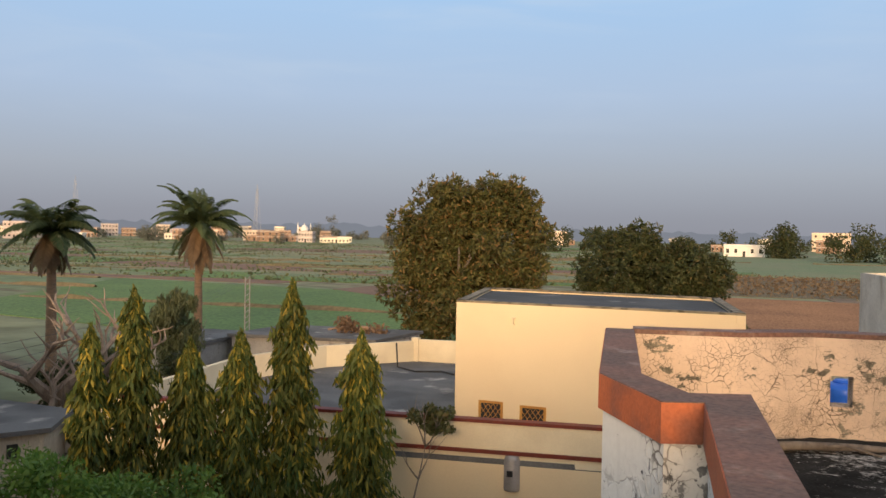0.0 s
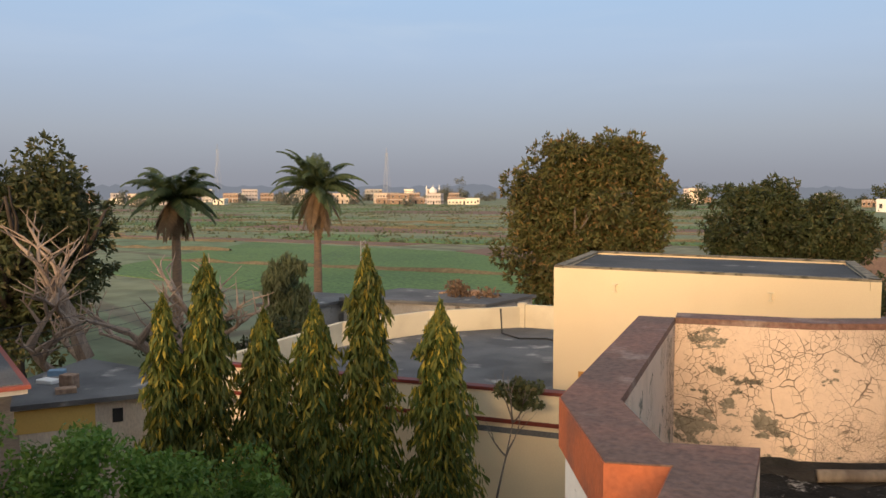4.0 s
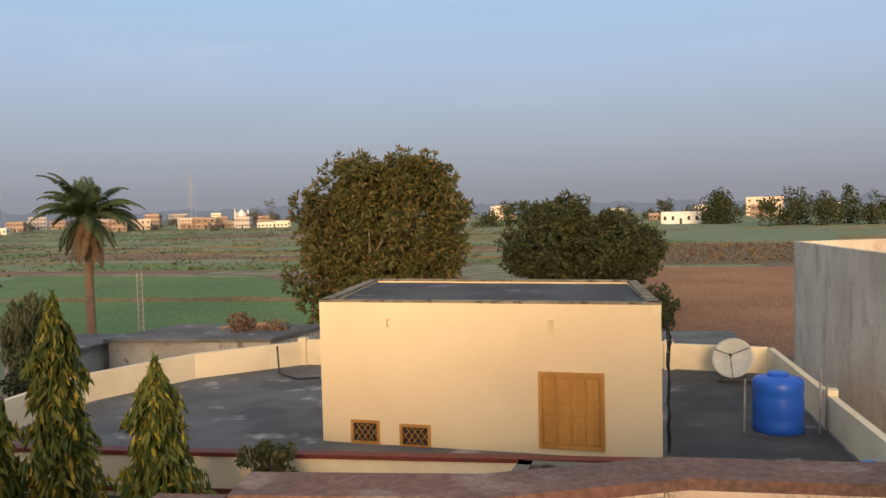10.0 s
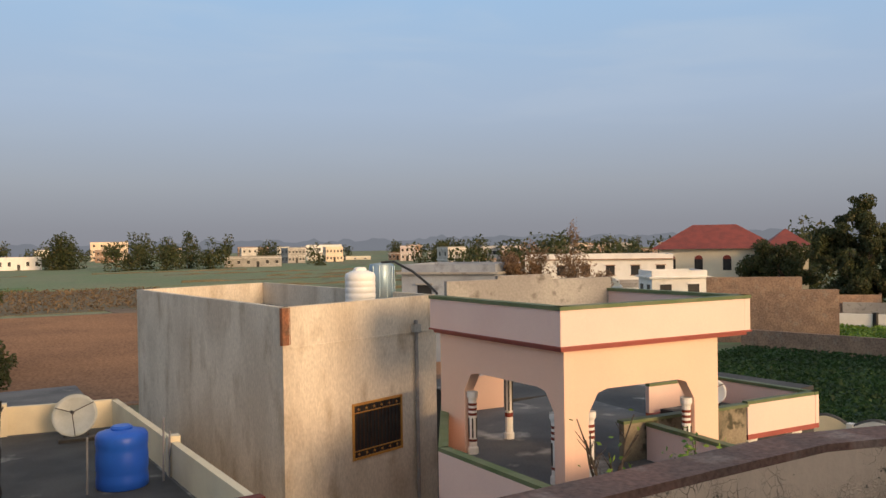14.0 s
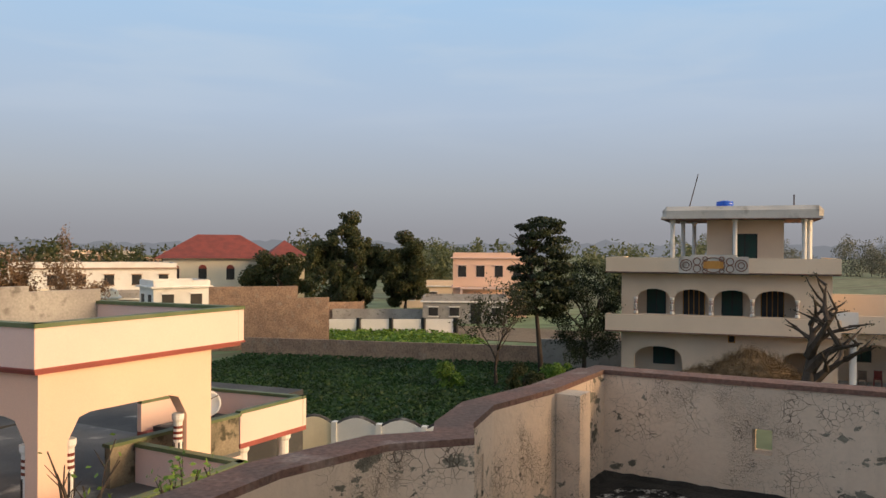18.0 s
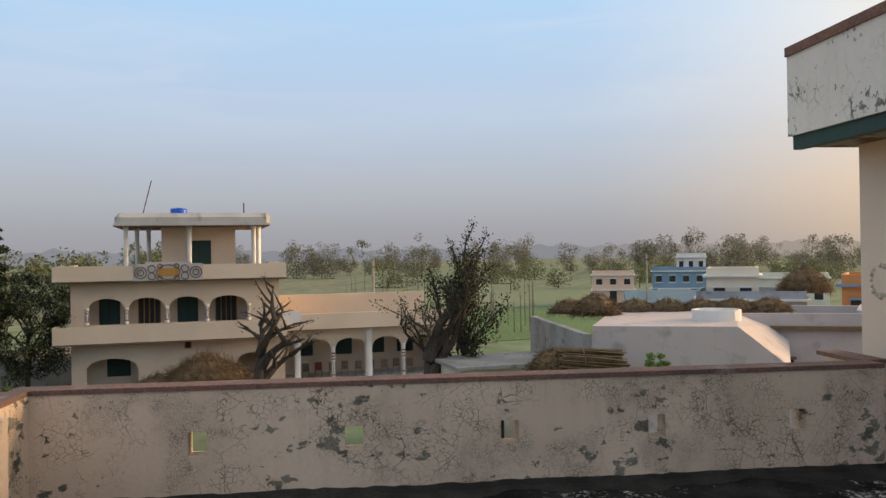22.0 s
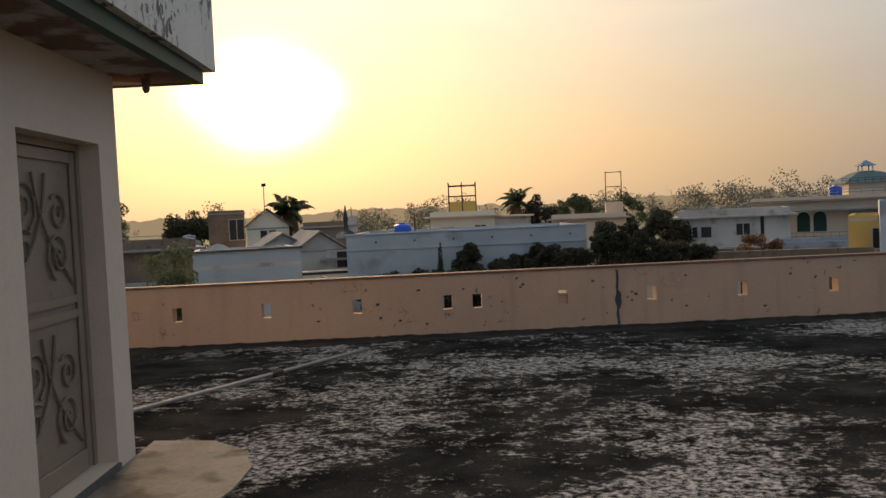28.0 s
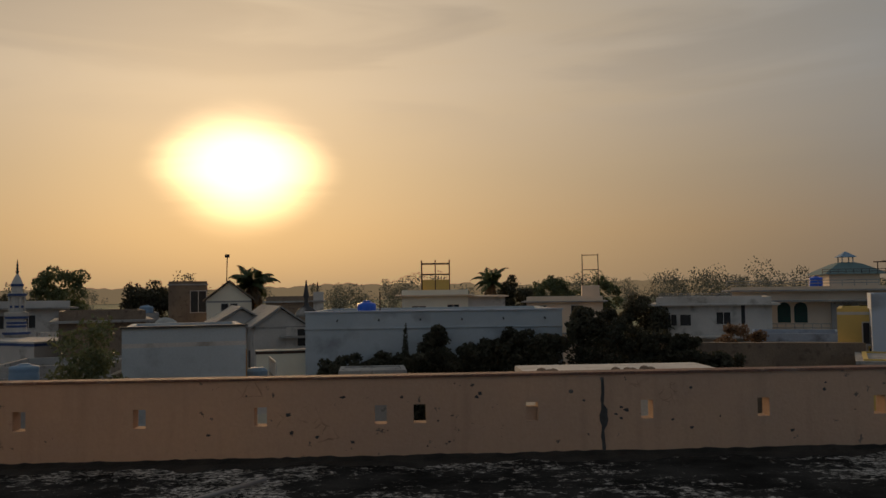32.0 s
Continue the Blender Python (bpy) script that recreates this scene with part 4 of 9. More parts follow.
fp2 = thing("long_pipe", 5.5, -4.9, 0.03, "long grey metal pipe lying on the black roof", "pipe", "pipes on the floor")
part("pipe", Geo().tube([(6.62, -3.28, 0.035), (6.44, -3.6, 0.035), (5.5, -5.05, 0.033), (4.67, -6.3, 0.035)], 0.019, 12), M_GREYPIPE, fp2, smooth=True)
part("coupling", Geo().tube([(5.54, -4.99, 0.034), (5.46, -5.11, 0.034)], 0.026, 12), M_IRON, fp2)
# spiral bulb under the slab
bl = thing("spiral_bulb", 5.65, 0.70, 2.4, "unlit white spiral bulb under the roof slab", "lamp")
part("holder", Geo().turned(5.65, 0.70, [(0.032, 2.48), (0.034, 2.50), (0.026, 2.53), (0.03, 2.56)], 12), M_DARK, bl, smooth=True)
part("ballast", Geo().turned(5.65, 0.70, [(0.018, 2.42), (0.03, 2.44), (0.03, 2.47), (0.022, 2.485)], 12), M_TANKW, bl, smooth=True)
part("spiral", Geo().tube([(5.65 + 0.028 * math.cos(a), 0.70 + 0.028 * math.sin(a), 2.43 - 0.0035 * a) for a in (0.45 * j for j in range(64))], 0.0075, 6), M_TANKW, bl, smooth=True)
part("drip_nub", Geo().turned(5.72, -2.3, [(0.012, 2.44), (0.025, 2.46), (0.03, 2.54), (0.04, 2.56)], 10), M_SLAB, sh)
# the steel door with scrollwork
dr = thing("door_1", SX0, -1.63, 0.06, "closed beige steel door with scroll ironwork", "door", kind="structure")
DX = SX0 + 0.16
D0, D1 = -2.03, -0.98
part("jamb", Geo().box(DX - 0.03, D1 - 0.045, 0.06, DX + 0.03, D1, 2.09), M_DOOR, dr)
part("jamb", Geo().box(DX - 0.03, D0, 0.06, DX + 0.03, D0 + 0.045, 2.09), M_DOOR, dr)
part("head", Geo().box(DX - 0.03, D0 + 0.045, 2.045, DX + 0.03, D1 - 0.045, 2.09), M_DOOR, dr)
lf = part("leaf", Geo().box(DX + 0.002, D0 + 0.048, 0.07, DX + 0.03, D1 - 0.048, 2.04), M_DOOR, dr, "beige painted sheet steel leaf")
for y0, y1 in ((D1 - 0.11, D1 - 0.05), (D0 + 0.05, D0 + 0.11)):
    part("stile", Geo().box(DX - 0.02, y0, 0.07, DX + 0.001, y1, 2.04, None, 0.006), M_DOOR, lf)
for z0, z1 in ((0.07, 0.19), (1.02, 1.07), (1.11, 1.16), (1.97, 2.04)):
    part("rail", Geo().box(DX - 0.02, D0 + 0.111, z0, DX + 0.001, D1 - 0.111, z1, None, 0.006), M_DOOR, lf)


def scroll(cy, cz, r0, turns, start, sgn):
    return [(DX - 0.012, cy + sgn * r0 * (1 - 0.82 * i / 40) * math.cos(start + turns * 6.283 * i / 40), cz + r0 * (1 - 0.82 * i / 40) * math.sin(start + turns * 6.283 * i / 40)) for i in range(41)]


DM = (D0 + D1) / 2
for zc, h in ((1.56, 0.36), (0.60, 0.38)):
    for s in (1, -1):
        part("scroll", Geo().tube(scroll(DM + s * 0.20, zc + s * h * 0.42, 0.15, 1.6, -1.2, -s), 0.009, 6), M_IRONB, lf)
        part("scroll", Geo().tube(scroll(DM - s * 0.22, zc + s * h * 0.28, 0.12, 1.5, 0.8, s), 0.009, 6), M_IRONB, lf)
        part("stem", Geo().tube([(DX - 0.012, DM + s * 0.38 - s * 0.46 * i / 12 - s * 0.10 * math.sin(math.pi * i / 12), zc + h * (-0.92 + 1.84 * i / 12)) for i in range(13)], 0.009, 6), M_IRONB, lf)
part("latch", Geo().box(DX - 0.035, D1 - 0.14, 1.06, DX - 0.02, D1 - 0.04, 1.10).tube([(DX - 0.04, D1 - 0.10, 1.08), (DX - 0.04, D1 - 0.02, 1.08)], 0.008, 6), M_IRON, lf)
part("threshold", Geo().box(SX0 - 0.02, D0, -0.01, SX0 + 0.22, D1, 0.058), M_CONC, dr, "worn grey cement threshold")
apron = [(5.948, 0.30), (5.80, 0.10), (5.62, -0.25), (5.42, -0.62), (5.22, -1.05), (5.10, -1.5), (5.08, -1.95), (5.22, -2.35), (5.50, -2.62), (5.948, -2.70)]
part("apron", Geo().prism(apron, -0.01, 0.014), M_STEP, dr, "worn pale cement apron before the door")
# long damp streak and chipped spots on the south parapet
rr = random.Random(29)
st = []
for k in range(15):
    z = 0.02 + 0.052 * k
    st.append((z, 1.55 - rr.uniform(0.0, 0.02) - 0.025 * (k in (5, 6, 7, 8)), 1.56 + rr.uniform(0.004, 0.022) + 0.02 * (k in (6, 7))))
out = [(a, z) for z, a, b in st] + [(b, z) for z, a, b in reversed(st)]
part("damp_streak", Geo().rings([[(x, SY + y, z) for x, z in out] for y in (-0.003, 0.004)]), M_DARKROOF, ws, "black vertical damp streak")
for k in range(34):
    x, z, q = rr.gauss(2.0, 1.6), rr.uniform(0.12, 0.74), rr.uniform(0.008, 0.028)
    if any(abs(x - h) < 0.1 for h in xs) and 0.3 < z < 0.56:
        continue
    ring = [(x + q * rr.uniform(0.5, 1.5) * math.cos(j * 0.785), z + q * rr.uniform(0.4, 1.0) * math.sin(j * 0.785)) for j in range(8)]
    part("chip", Geo().rings([[(p[0], SY + y, p[1]) for p in ring] for y in (-0.003, 0.003)]), M_DARKROOF, ws)
part("plug", Geo().box(2.19, SY - 0.14, 0.34, 2.31, SY - 0.05, 0.47), M_SOUTH, ws, "half-blocked hole")
# a fallen branch at the foot of the north parapet
br = thing("fallen_branch", 3.9, 6.45, 0.03, "grey broken branch lying along the parapet foot", "branch")
part("wood", Geo().tube([(3.25, 6.30, 0.04), (3.6, 6.46, 0.05), (3.95, 6.58, 0.045), (4.45, 6.64, 0.04)], [0.035, 0.032, 0.026, 0.015], 8), M_BARK, br, smooth=True)
part("twig", Geo().tube([(3.75, 6.50, 0.05), (3.9, 6.40, 0.09), (4.1, 6.36, 0.05)], [0.014, 0.01, 0.006], 6), M_BARK, br)

# ---- farmland ----
def field_mat():
    """Small fields in strips: tone changes from parcel to parcel, darker banks between them."""
    m = bpy.data.materials.new("farmland")
    m.use_nodes = True
    nt = m.node_tree
    N, L = nt.nodes.new, nt.links.new
    p = nt.nodes["Principled BSDF"]
    geo = N("ShaderNodeNewGeometry")

    def bricks(turn, scale, a, b, mortar, off):
        mp = N("ShaderNodeMapping")
        mp.inputs["Rotation"].default_value = (0, 0, radians(turn))
        mp.inputs["Location"].default_value = (off, off * 0.7, 0)
        wob = N("ShaderNodeTexNoise")
        wob.inputs["Scale"].default_value = 0.012
        L(geo.outputs["Position"], wob.inputs["Vector"])
        va = N("ShaderNodeVectorMath")
        va.operation = 'MULTIPLY_ADD'
        L(wob.outputs["Color"], va.inputs[0])
        va.inputs[1].default_value = (26, 26, 0)
        L(geo.outputs["Position"], va.inputs[2])
        L(va.outputs[0], mp.inputs[0])
        t = N("ShaderNodeTexBrick")
        t.inputs["Scale"].default_value = scale
        t.inputs["Color1"].default_value = (*a, 1)
        t.inputs["Color2"].default_value = (*b, 1)
        t.inputs["Mortar"].default_value = (*mortar, 1)
        t.inputs["Mortar Size"].default_value = 0.018
        t.inputs["Mortar Smooth"].default_value = 0.6
        t.inputs["Brick Width"].default_value = 1.1
        t.inputs["Row Height"].default_value = 0.36
        t.inputs["Bias"].default_value = -0.1
        L(mp.outputs[0], t.inputs["Vector"])
        return t.outputs["Color"]
    c1 = bricks(18, 0.018, (0.16, 0.22, 0.11), (0.25, 0.26, 0.16), (0.15, 0.125, 0.085), 0)
    c2 = bricks(18, 0.0125, (0.17, 0.23, 0.12), (0.25, 0.19, 0.13), (0.14, 0.12, 0.08), 31)
    mx = N("ShaderNodeMix")
    mx.data_type = 'RGBA'
    mx.inputs["Factor"].default_value = 0.45
    L(c1, mx.inputs["A"])
    L(c2, mx.inputs["B"])
    ns = N("ShaderNodeTexNoise")
    ns.inputs["Scale"].default_value = 0.35
    ns.inputs["Detail"].default_value = 8
    L(geo.outputs["Position"], ns.inputs["Vector"])
    mr = N("ShaderNodeMapRange")
    L(ns.outputs["Fac"], mr.inputs["Value"])
    for k, v in zip(("From Min", "From Max", "To Min", "To Max"), (0.3, 0.7, 0.72, 1.25)):
        mr.inputs[k].default_value = v
    h = N("ShaderNodeHueSaturation")
    h.inputs["Saturation"].default_value = 0.9
    L(mx.outputs["Result"], h.inputs["Color"])
    L(mr.outputs["Result"], h.inputs["Value"])
    L(h.outputs["Color"], p.inputs["Base Color"])
    p.inputs["Roughness"].default_value = 0.95
    p.inputs["Specular IOR Level"].default_value = 0.1
    bp = N("ShaderNodeBump")
    bp.inputs["Strength"].default_value = 0.6
    bp.inputs["Distance"].default_value = 0.3
    L(ns.outputs["Fac"], bp.inputs["Height"])
    L(bp.outputs[0], p.inputs["Normal"])
    return m


solo("ground", Geo().add([(-4500, -4500, GROUND), (4500, -4500, GROUND), (4500, 4500, GROUND), (-4500, 4500, GROUND)], [(0, 1, 2, 3)]), field_mat(), "flat farmland of small green and brown fields", "ground", kind="structure")


def parcel(name, outline, material, label, z=0.06):
    return solo(name, Geo().prism(outline, GROUND - 0.1, GROUND + z), material, label, "field", kind="structure")


def in_poly(x, y, poly):
    c = False
    for (x0, y0), (x1, y1) in zip(poly, poly[1:] + poly[:1]):
        if (y0 > y) != (y1 > y) and x < (x1 - x0) * (y - y0) / (y1 - y0) + x0:
            c = not c
    return c


def quads_mesh(name, pos, along, across, material):
    """Many small leaves: each a four-cornered blade at pos, spanning along and across."""
    n = len(pos)
    a, b = np.asarray(along) * 0.5, np.asarray(across) * 0.5
    pos = np.asarray(pos)
    v = np.stack([pos - a, pos + b, pos + a, pos - b], 1).reshape(-1, 3)
    me = bpy.data.meshes.new(name)
    me.vertices.add(4 * n)
    me.vertices.foreach_set("co", v.ravel())
    me.loops.add(4 * n)
    me.loops.foreach_set("vertex_index", np.arange(4 * n, dtype=np.int32))
    me.polygons.add(n)
    me.polygons.foreach_set("loop_start", np.arange(0, 4 * n, 4, dtype=np.int32))
    me.polygons.foreach_set("loop_total", np.full(n, 4, dtype=np.int32))
    me.materials.append(material)
    me.update(calc_edges=True)
    me.validate()
    return me


def crop(name, poly, n, hgt, size, material, label, seed, z=0.0):
    """Standing plants over a field: upright leaning blades."""
    r = np.random.default_rng(seed)
    xs, ys = [p[0] for p in poly], [p[1] for p in poly]
    pts = []
    while len(pts) < n:
        q = r.uniform((min(xs), min(ys)), (max(xs), max(ys)), (n, 2))
        pts += [(x, y) for x, y in q if in_poly(x, y, poly)]
    pts = np.array(pts[:n])
    pos = np.column_stack([pts, GROUND + 0.06 + z + r.uniform(0.1, hgt, n)])
    u = r.normal(0, 1, (n, 3))
    u[:, 2] = np.abs(u[:, 2]) * 0.5
    u /= np.linalg.norm(u, axis=1)[:, None]
    w = np.cross(u, r.normal(0, 1, (n, 3)))
    w /= np.linalg.norm(w, axis=1)[:, None]
    s = r.uniform(0.6, 1.2, (n, 1)) * size
    ob = new(name, quads_mesh(name, pos, u * s, w * s * 0.6, material))
    return tagged(ob, label, "crop", kind="stuff")


green_near = [(-66, 55), (-33, 50), (-14, 56), (-30, 82), (-41, 95), (-84, 99)]
parcel("field", green_near, M_CROP, "bright green wheat field")
parcel("field", [(-47, 96), (-27, 82), (-20, 96), (-44, 110)], M_SOIL, "small bare brown field beside the wheat", 0.09)
parcel("field", [(-125, 100), (-60, 101), (-58, 108), (-128, 109)], M_SOIL, "narrow strip of bare brown soil")
parcel("field", [(-110, 118), (-30, 112), (-26, 132), (-112, 140)], M_OLIVEF, "olive field of low crops")
parcel("field", [(-160, 150), (-40, 142), (-44, 176), (-170, 186)], M_CROP2, "dull green field")
plough = [(-4, 50), (42, 46), (30, 112), (-6, 110)]
PLOUGHED = parcel("field", plough, M_SOIL, "ploughed brown field with furrows")
for k in range(66):
    y = 50.5 + 0.9 * k
    x0, x1 = -4.5 - 0.02 * k, 41 - 0.16 * k
    ridge = Geo().add([(x0, y - 0.28, GROUND + 0.05), (x1, y - 0.28 - 2, GROUND + 0.05), (x1, y - 2, GROUND + 0.21), (x0, y, GROUND + 0.21), (x1, y + 0.28 - 2, GROUND + 0.05), (x0, y + 0.28, GROUND + 0.05)],
                      [(0, 1, 2, 3), (3, 2, 4, 5)])
    part("furrow_ridge", ridge, M_SOIL, PLOUGHED)
parcel("field", [(-8, 114), (24, 116), (26, 168), (-8, 172)], M_DRY, "rough strip of dry brown grass")
crop("dry_grass", [(-8, 114), (24, 116), (26, 168), (-8, 172)], 5200, 0.55, 0.42, L_STRAW, "dry brown tall grass", 3)
parcel("field", [(-60, 178), (60, 176), (120, 330), (-80, 330)], M_CROP2, "wide green field")
parcel("path", [(12.5, 117), (15.5, 117), (20, 96), (16, 96)], M_EARTH, "pale dirt track beside the ploughed field", 0.09)
beans = [(29.5, 31), (34, 20), (50, 14), (55.5, 27), (53, 34), (49, 47), (42, 45)]
parcel("field", beans, M_CROP, "dark green vegetable field")
crop("bean_crop", beans, 46000, 0.40, 0.24, L_BEAN, "low dark green vegetable leaves", 5)
lawn = [(54.5, 34), (58, 31), (68, 38), (71, 44), (70, 56), (56, 48)]
parcel("field", lawn, M_CROP, "bright grass plot behind a brick wall")
crop("grass_tufts", lawn, 5000, 0.35, 0.4, L_BUSH, "bright green grass", 6)
parcel("field", [(76, -4), (116, -6), (118, -60), (84, -34)], M_CROP, "green wheat field behind the sheds")
parcel("field", [(118, 6), (190, -10), (176, -66), (124, -50)], M_CROP2, "green field with low banks")
parcel("field", [(66, 60), (72, 8), (76, -8), (84, -4), (80, 40), (74, 70)], M_EARTH, "dark bare field behind the veranda house")
parcel("yard", [(46, -4), (64, -4), (64, 22), (46, 22)], M_EARTH, "bare yard of the veranda house", 0.03)
parcel("yard", [(-40, -90), (40, -90), (40, -9), (-40, -9)], M_EARTH, "bare ground between the southern houses", 0.02)
parcel("yard", [(-26, 8), (9, 8), (9, 46), (-26, 46)], M_EARTH, "bare ground round the northern houses", 0.03)
# low banks with weeds between the fields
rb = random.Random(8)
for k in range(26):
    y = 60 + k * 8.5 + rb.uniform(-3, 3)
    x0 = rb.uniform(-160, -60) if k % 3 else rb.uniform(10, 60)
    ln = rb.uniform(30, 70)
    g = Geo()
    n = 14
    top = []
    for i in range(n + 1):
        x = x0 + ln * i / n
        h = rb.uniform(0.15, 0.55)
        top.append((x, y + 0.08 * (x - x0), h))
    vs = []
    for x, yy, h in top:
        vs += [(x, yy - 0.45, GROUND), (x, yy, GROUND + h), (x, yy + 0.45, GROUND)]
    g.add(vs, [f for i in range(n) for f in ((3 * i, 3 * i + 3, 3 * i + 4, 3 * i + 1), (3 * i + 1, 3 * i + 4, 3 * i + 5, 3 * i + 2))])
    solo("field_bank", g, M_DRY, "low weedy bank between fields", "bank", "field banks", "structure")

# a patchwork of small plots with weedy edges towards the village
rq = random.Random(44)
edges = []
y = 104.0
while y < 420:
    dy = rq.uniform(7, 13) * (1 + (y - 100) / 260)
    x = -210.0 - y * 0.35
    while x < -22 - 0.05 * y:
        dx = rq.uniform(18, 46) * (1 + (y - 100) / 400)
        mt, nm = rq.choice(((M_CROP2, "dull green"), (M_CROP, "green"), (M_OLIVEF, "olive"), (M_CROP2, "dull green"), (M_OLIVEF, "olive"), (M_CROP, "green"), (M_SOIL, "bare brown")))
        if rq.random() < 0.82:
            s_ = 0.10 * (x + 110)
            edges.append((x, y + s_ - 0.3, x + dx, y + s_ - 0.3 + 0.1 * dx))
            edges.append((x, y + s_, x, y + s_ + dy))
            parcel("field", [(x + 0.5, y + s_), (x + dx - 0.6, y + s_ + 0.1 * dx), (x + dx - 0.9, y + dy - 0.7 + s_ + 0.1 * dx), (x + 0.3, y + dy - 0.7 + s_)], mt, f"small {nm} plot in the patchwork of fields", 0.11)
        x += dx
    y += dy

# tufts of dry weeds along the edges of the plots, thick and thin by turns
wr = np.random.default_rng(19)
tufts = []
for x0, y0, x1, y1 in edges:
    ln = math.hypot(x1 - x0, y1 - y0)
    dens = wr.choice((0.6, 1.6, 3.0, 4.5))
    for q in wr.uniform(0, 1, int(ln * dens)):
        tufts.append((x0 + (x1 - x0) * q, y0 + (y1 - y0) * q + wr.normal(0, 0.3), GROUND + 0.1 + abs(wr.normal(0, 0.35))))
tufts = np.array(tufts)
nt = len(tufts)
ua = wr.normal(0, 1, (nt, 3))
ua[:, 2] = np.abs(ua[:, 2])
ua /= np.linalg.norm(ua, axis=1)[:, None]
wa = np.cross(ua, wr.normal(0, 1, (nt, 3)))
wa /= np.linalg.norm(wa, axis=1)[:, None]
sa = wr.uniform(0.35, 0.8, (nt, 1))
tagged(new("verge_weeds", quads_mesh("verge_weeds", tufts, ua * sa, wa * sa * 0.6, L_GREY)), "dull dry weeds along the edges of the fields", "weeds", kind="stuff")


# ---- trees ----
def leaf_blobs(name, blobs, n, size, material, seed, droop=0.0, slim=0.5, shell=3.0, tuft=0):
    """Leaves spread through ellipsoidal clumps, denser towards their skins."""
    r = np.random.default_rng(seed)
    b = np.array(blobs, float)
    w = (b[:, 3] * b[:, 4] * b[:, 5]) ** (2 / 3)
    k = r.choice(len(b), n, p=w / w.sum())
    d = r.normal(0, 1, (n, 3))
    d /= np.linalg.norm(d, axis=1)[:, None]
    rad = r.random((n, 1)) ** (1 / shell)
    pos = b[k, :3] + d * rad * b[k, 3:6]
    pos[:, 2] = np.maximum(pos[:, 2], GROUND + 0.1)
    u = r.normal(0, 1, (n, 3))
    u[:, 2] -= droop
    u /= np.linalg.norm(u, axis=1)[:, None]
    c = np.cross(u, d + r.normal(0, 0.6, (n, 3)))
    c /= np.linalg.norm(c, axis=1)[:, None] + 1e-9
    s = r.uniform(0.6, 1.25, (n, 1)) * size
    if tuft:
        # leaves stand round shoot tips in whorls
        heart = (np.arange(n) // tuft) * tuft
        u = u + d[heart] * 0.7
        u /= np.linalg.norm(u, axis=1)[:, None]
        pos = pos[heart] + u * s * 0.55
        c = np.cross(u, r.normal(0, 1, (n, 3)))
        c /= np.linalg.norm(c, axis=1)[:, None] + 1e-9
    return quads_mesh(name, pos, u * s, c * s * slim, material)


def clumps(cx, cy, cz, rx, ry, rz, n, part_size, seed, low=-1.0):
    """Clumps over the skin and inside of a crown."""
    r = random.Random(seed)
    out = []
    while len(out) < n:
        d = Vector((r.gauss(0, 1), r.gauss(0, 1), r.gauss(0, 1))).normalized()
        if d.z < low:
            continue
        q = r.uniform(0.5, 0.98)
        s = part_size * r.uniform(0.6, 1.35)
        out.append((cx + d.x * rx * q, cy + d.y * ry * q, cz + d.z * rz * q, s, s, s * 0.8))
    return out


def limb(g, p, d, ln, rad, r, bend=0.25, n=5):
    pts, rr = [Vector(p)], [rad]
    for i in range(n):
        d = (d + Vector((r.uniform(-bend, bend), r.uniform(-bend, bend), r.uniform(-bend * 0.4, bend * 0.6)))).normalized()
        pts.append(pts[-1] + d * ln / n)
        rr.append(rad * (1 - 0.75 * (i + 1) / n))
    g.tube(pts, rr, 6)
    return pts, d


def tree(name, x, y, base, blobs, leaves, size, leaf, bark, label, seed, trunk_h=2.5, trunk_r=0.3, limbs=6, spread=2.5, droop=0.3, group="", category="tree", slim=0.5, tuft=0):
    r = random.Random(seed)
    t = thing(name, x, y, base, label, category, group)
    g = Geo()
    pts, d = limb(g, (x, y, base), Vector((0, 0, 1)), trunk_h, trunk_r, r, 0.12)
    part("trunk", g, bark, t, smooth=True)
    g = Geo()
    for k in range(limbs):
        a = 2 * math.pi * k / max(1, limbs) + r.uniform(-0.4, 0.4)
        ps, dd = limb(g, pts[-1 - (k % 2)], Vector((math.cos(a), math.sin(a), r.uniform(0.6, 1.6))).normalized(), spread * r.uniform(0.8, 1.4), trunk_r * 0.5, r)
        for _ in range(2):
            limb(g, ps[3], (dd + Vector((r.uniform(-1, 1), r.uniform(-1, 1), r.uniform(0, 0.6)))).normalized(), spread * 0.6, trunk_r * 0.22, r)
    part("branchwork", g, bark, t, smooth=True)
    if blobs:
        part("crown", leaf_blobs("crown", blobs, leaves, size, leaf, seed, droop, slim, tuft=tuft), leaf, t)
    return t


G0 = GROUND
tree("mango_tree", -12.0, 46.8, G0, clumps(-14.2, 46.6, 0.5, 3.0, 3.0, 3.5, 52, 1.0, 1) + clumps(-9.9, 46.6, 0.9, 2.5, 3.0, 3.4, 52, 0.95, 2) + clumps(-12.4, 46.6, -2.4, 4.5, 4.0, 2.8, 70, 1.05, 3) + clumps(-12.6, 46.0, 2.9, 1.5, 1.6, 1.5, 20, 0.8, 304) + clumps(-10.0, 46.6, 3.0, 1.7, 1.6, 1.5, 20, 0.8, 303) + [(-12.2, 46.6, -0.6, 3.7, 3.0, 3.6)],
     84000, 0.34, L_MANGO, M_BARK, "broad dense mango tree with bronze-green leaves", 11, 2.5, 0.45, 7, 4.0, slim=0.32, tuft=9)
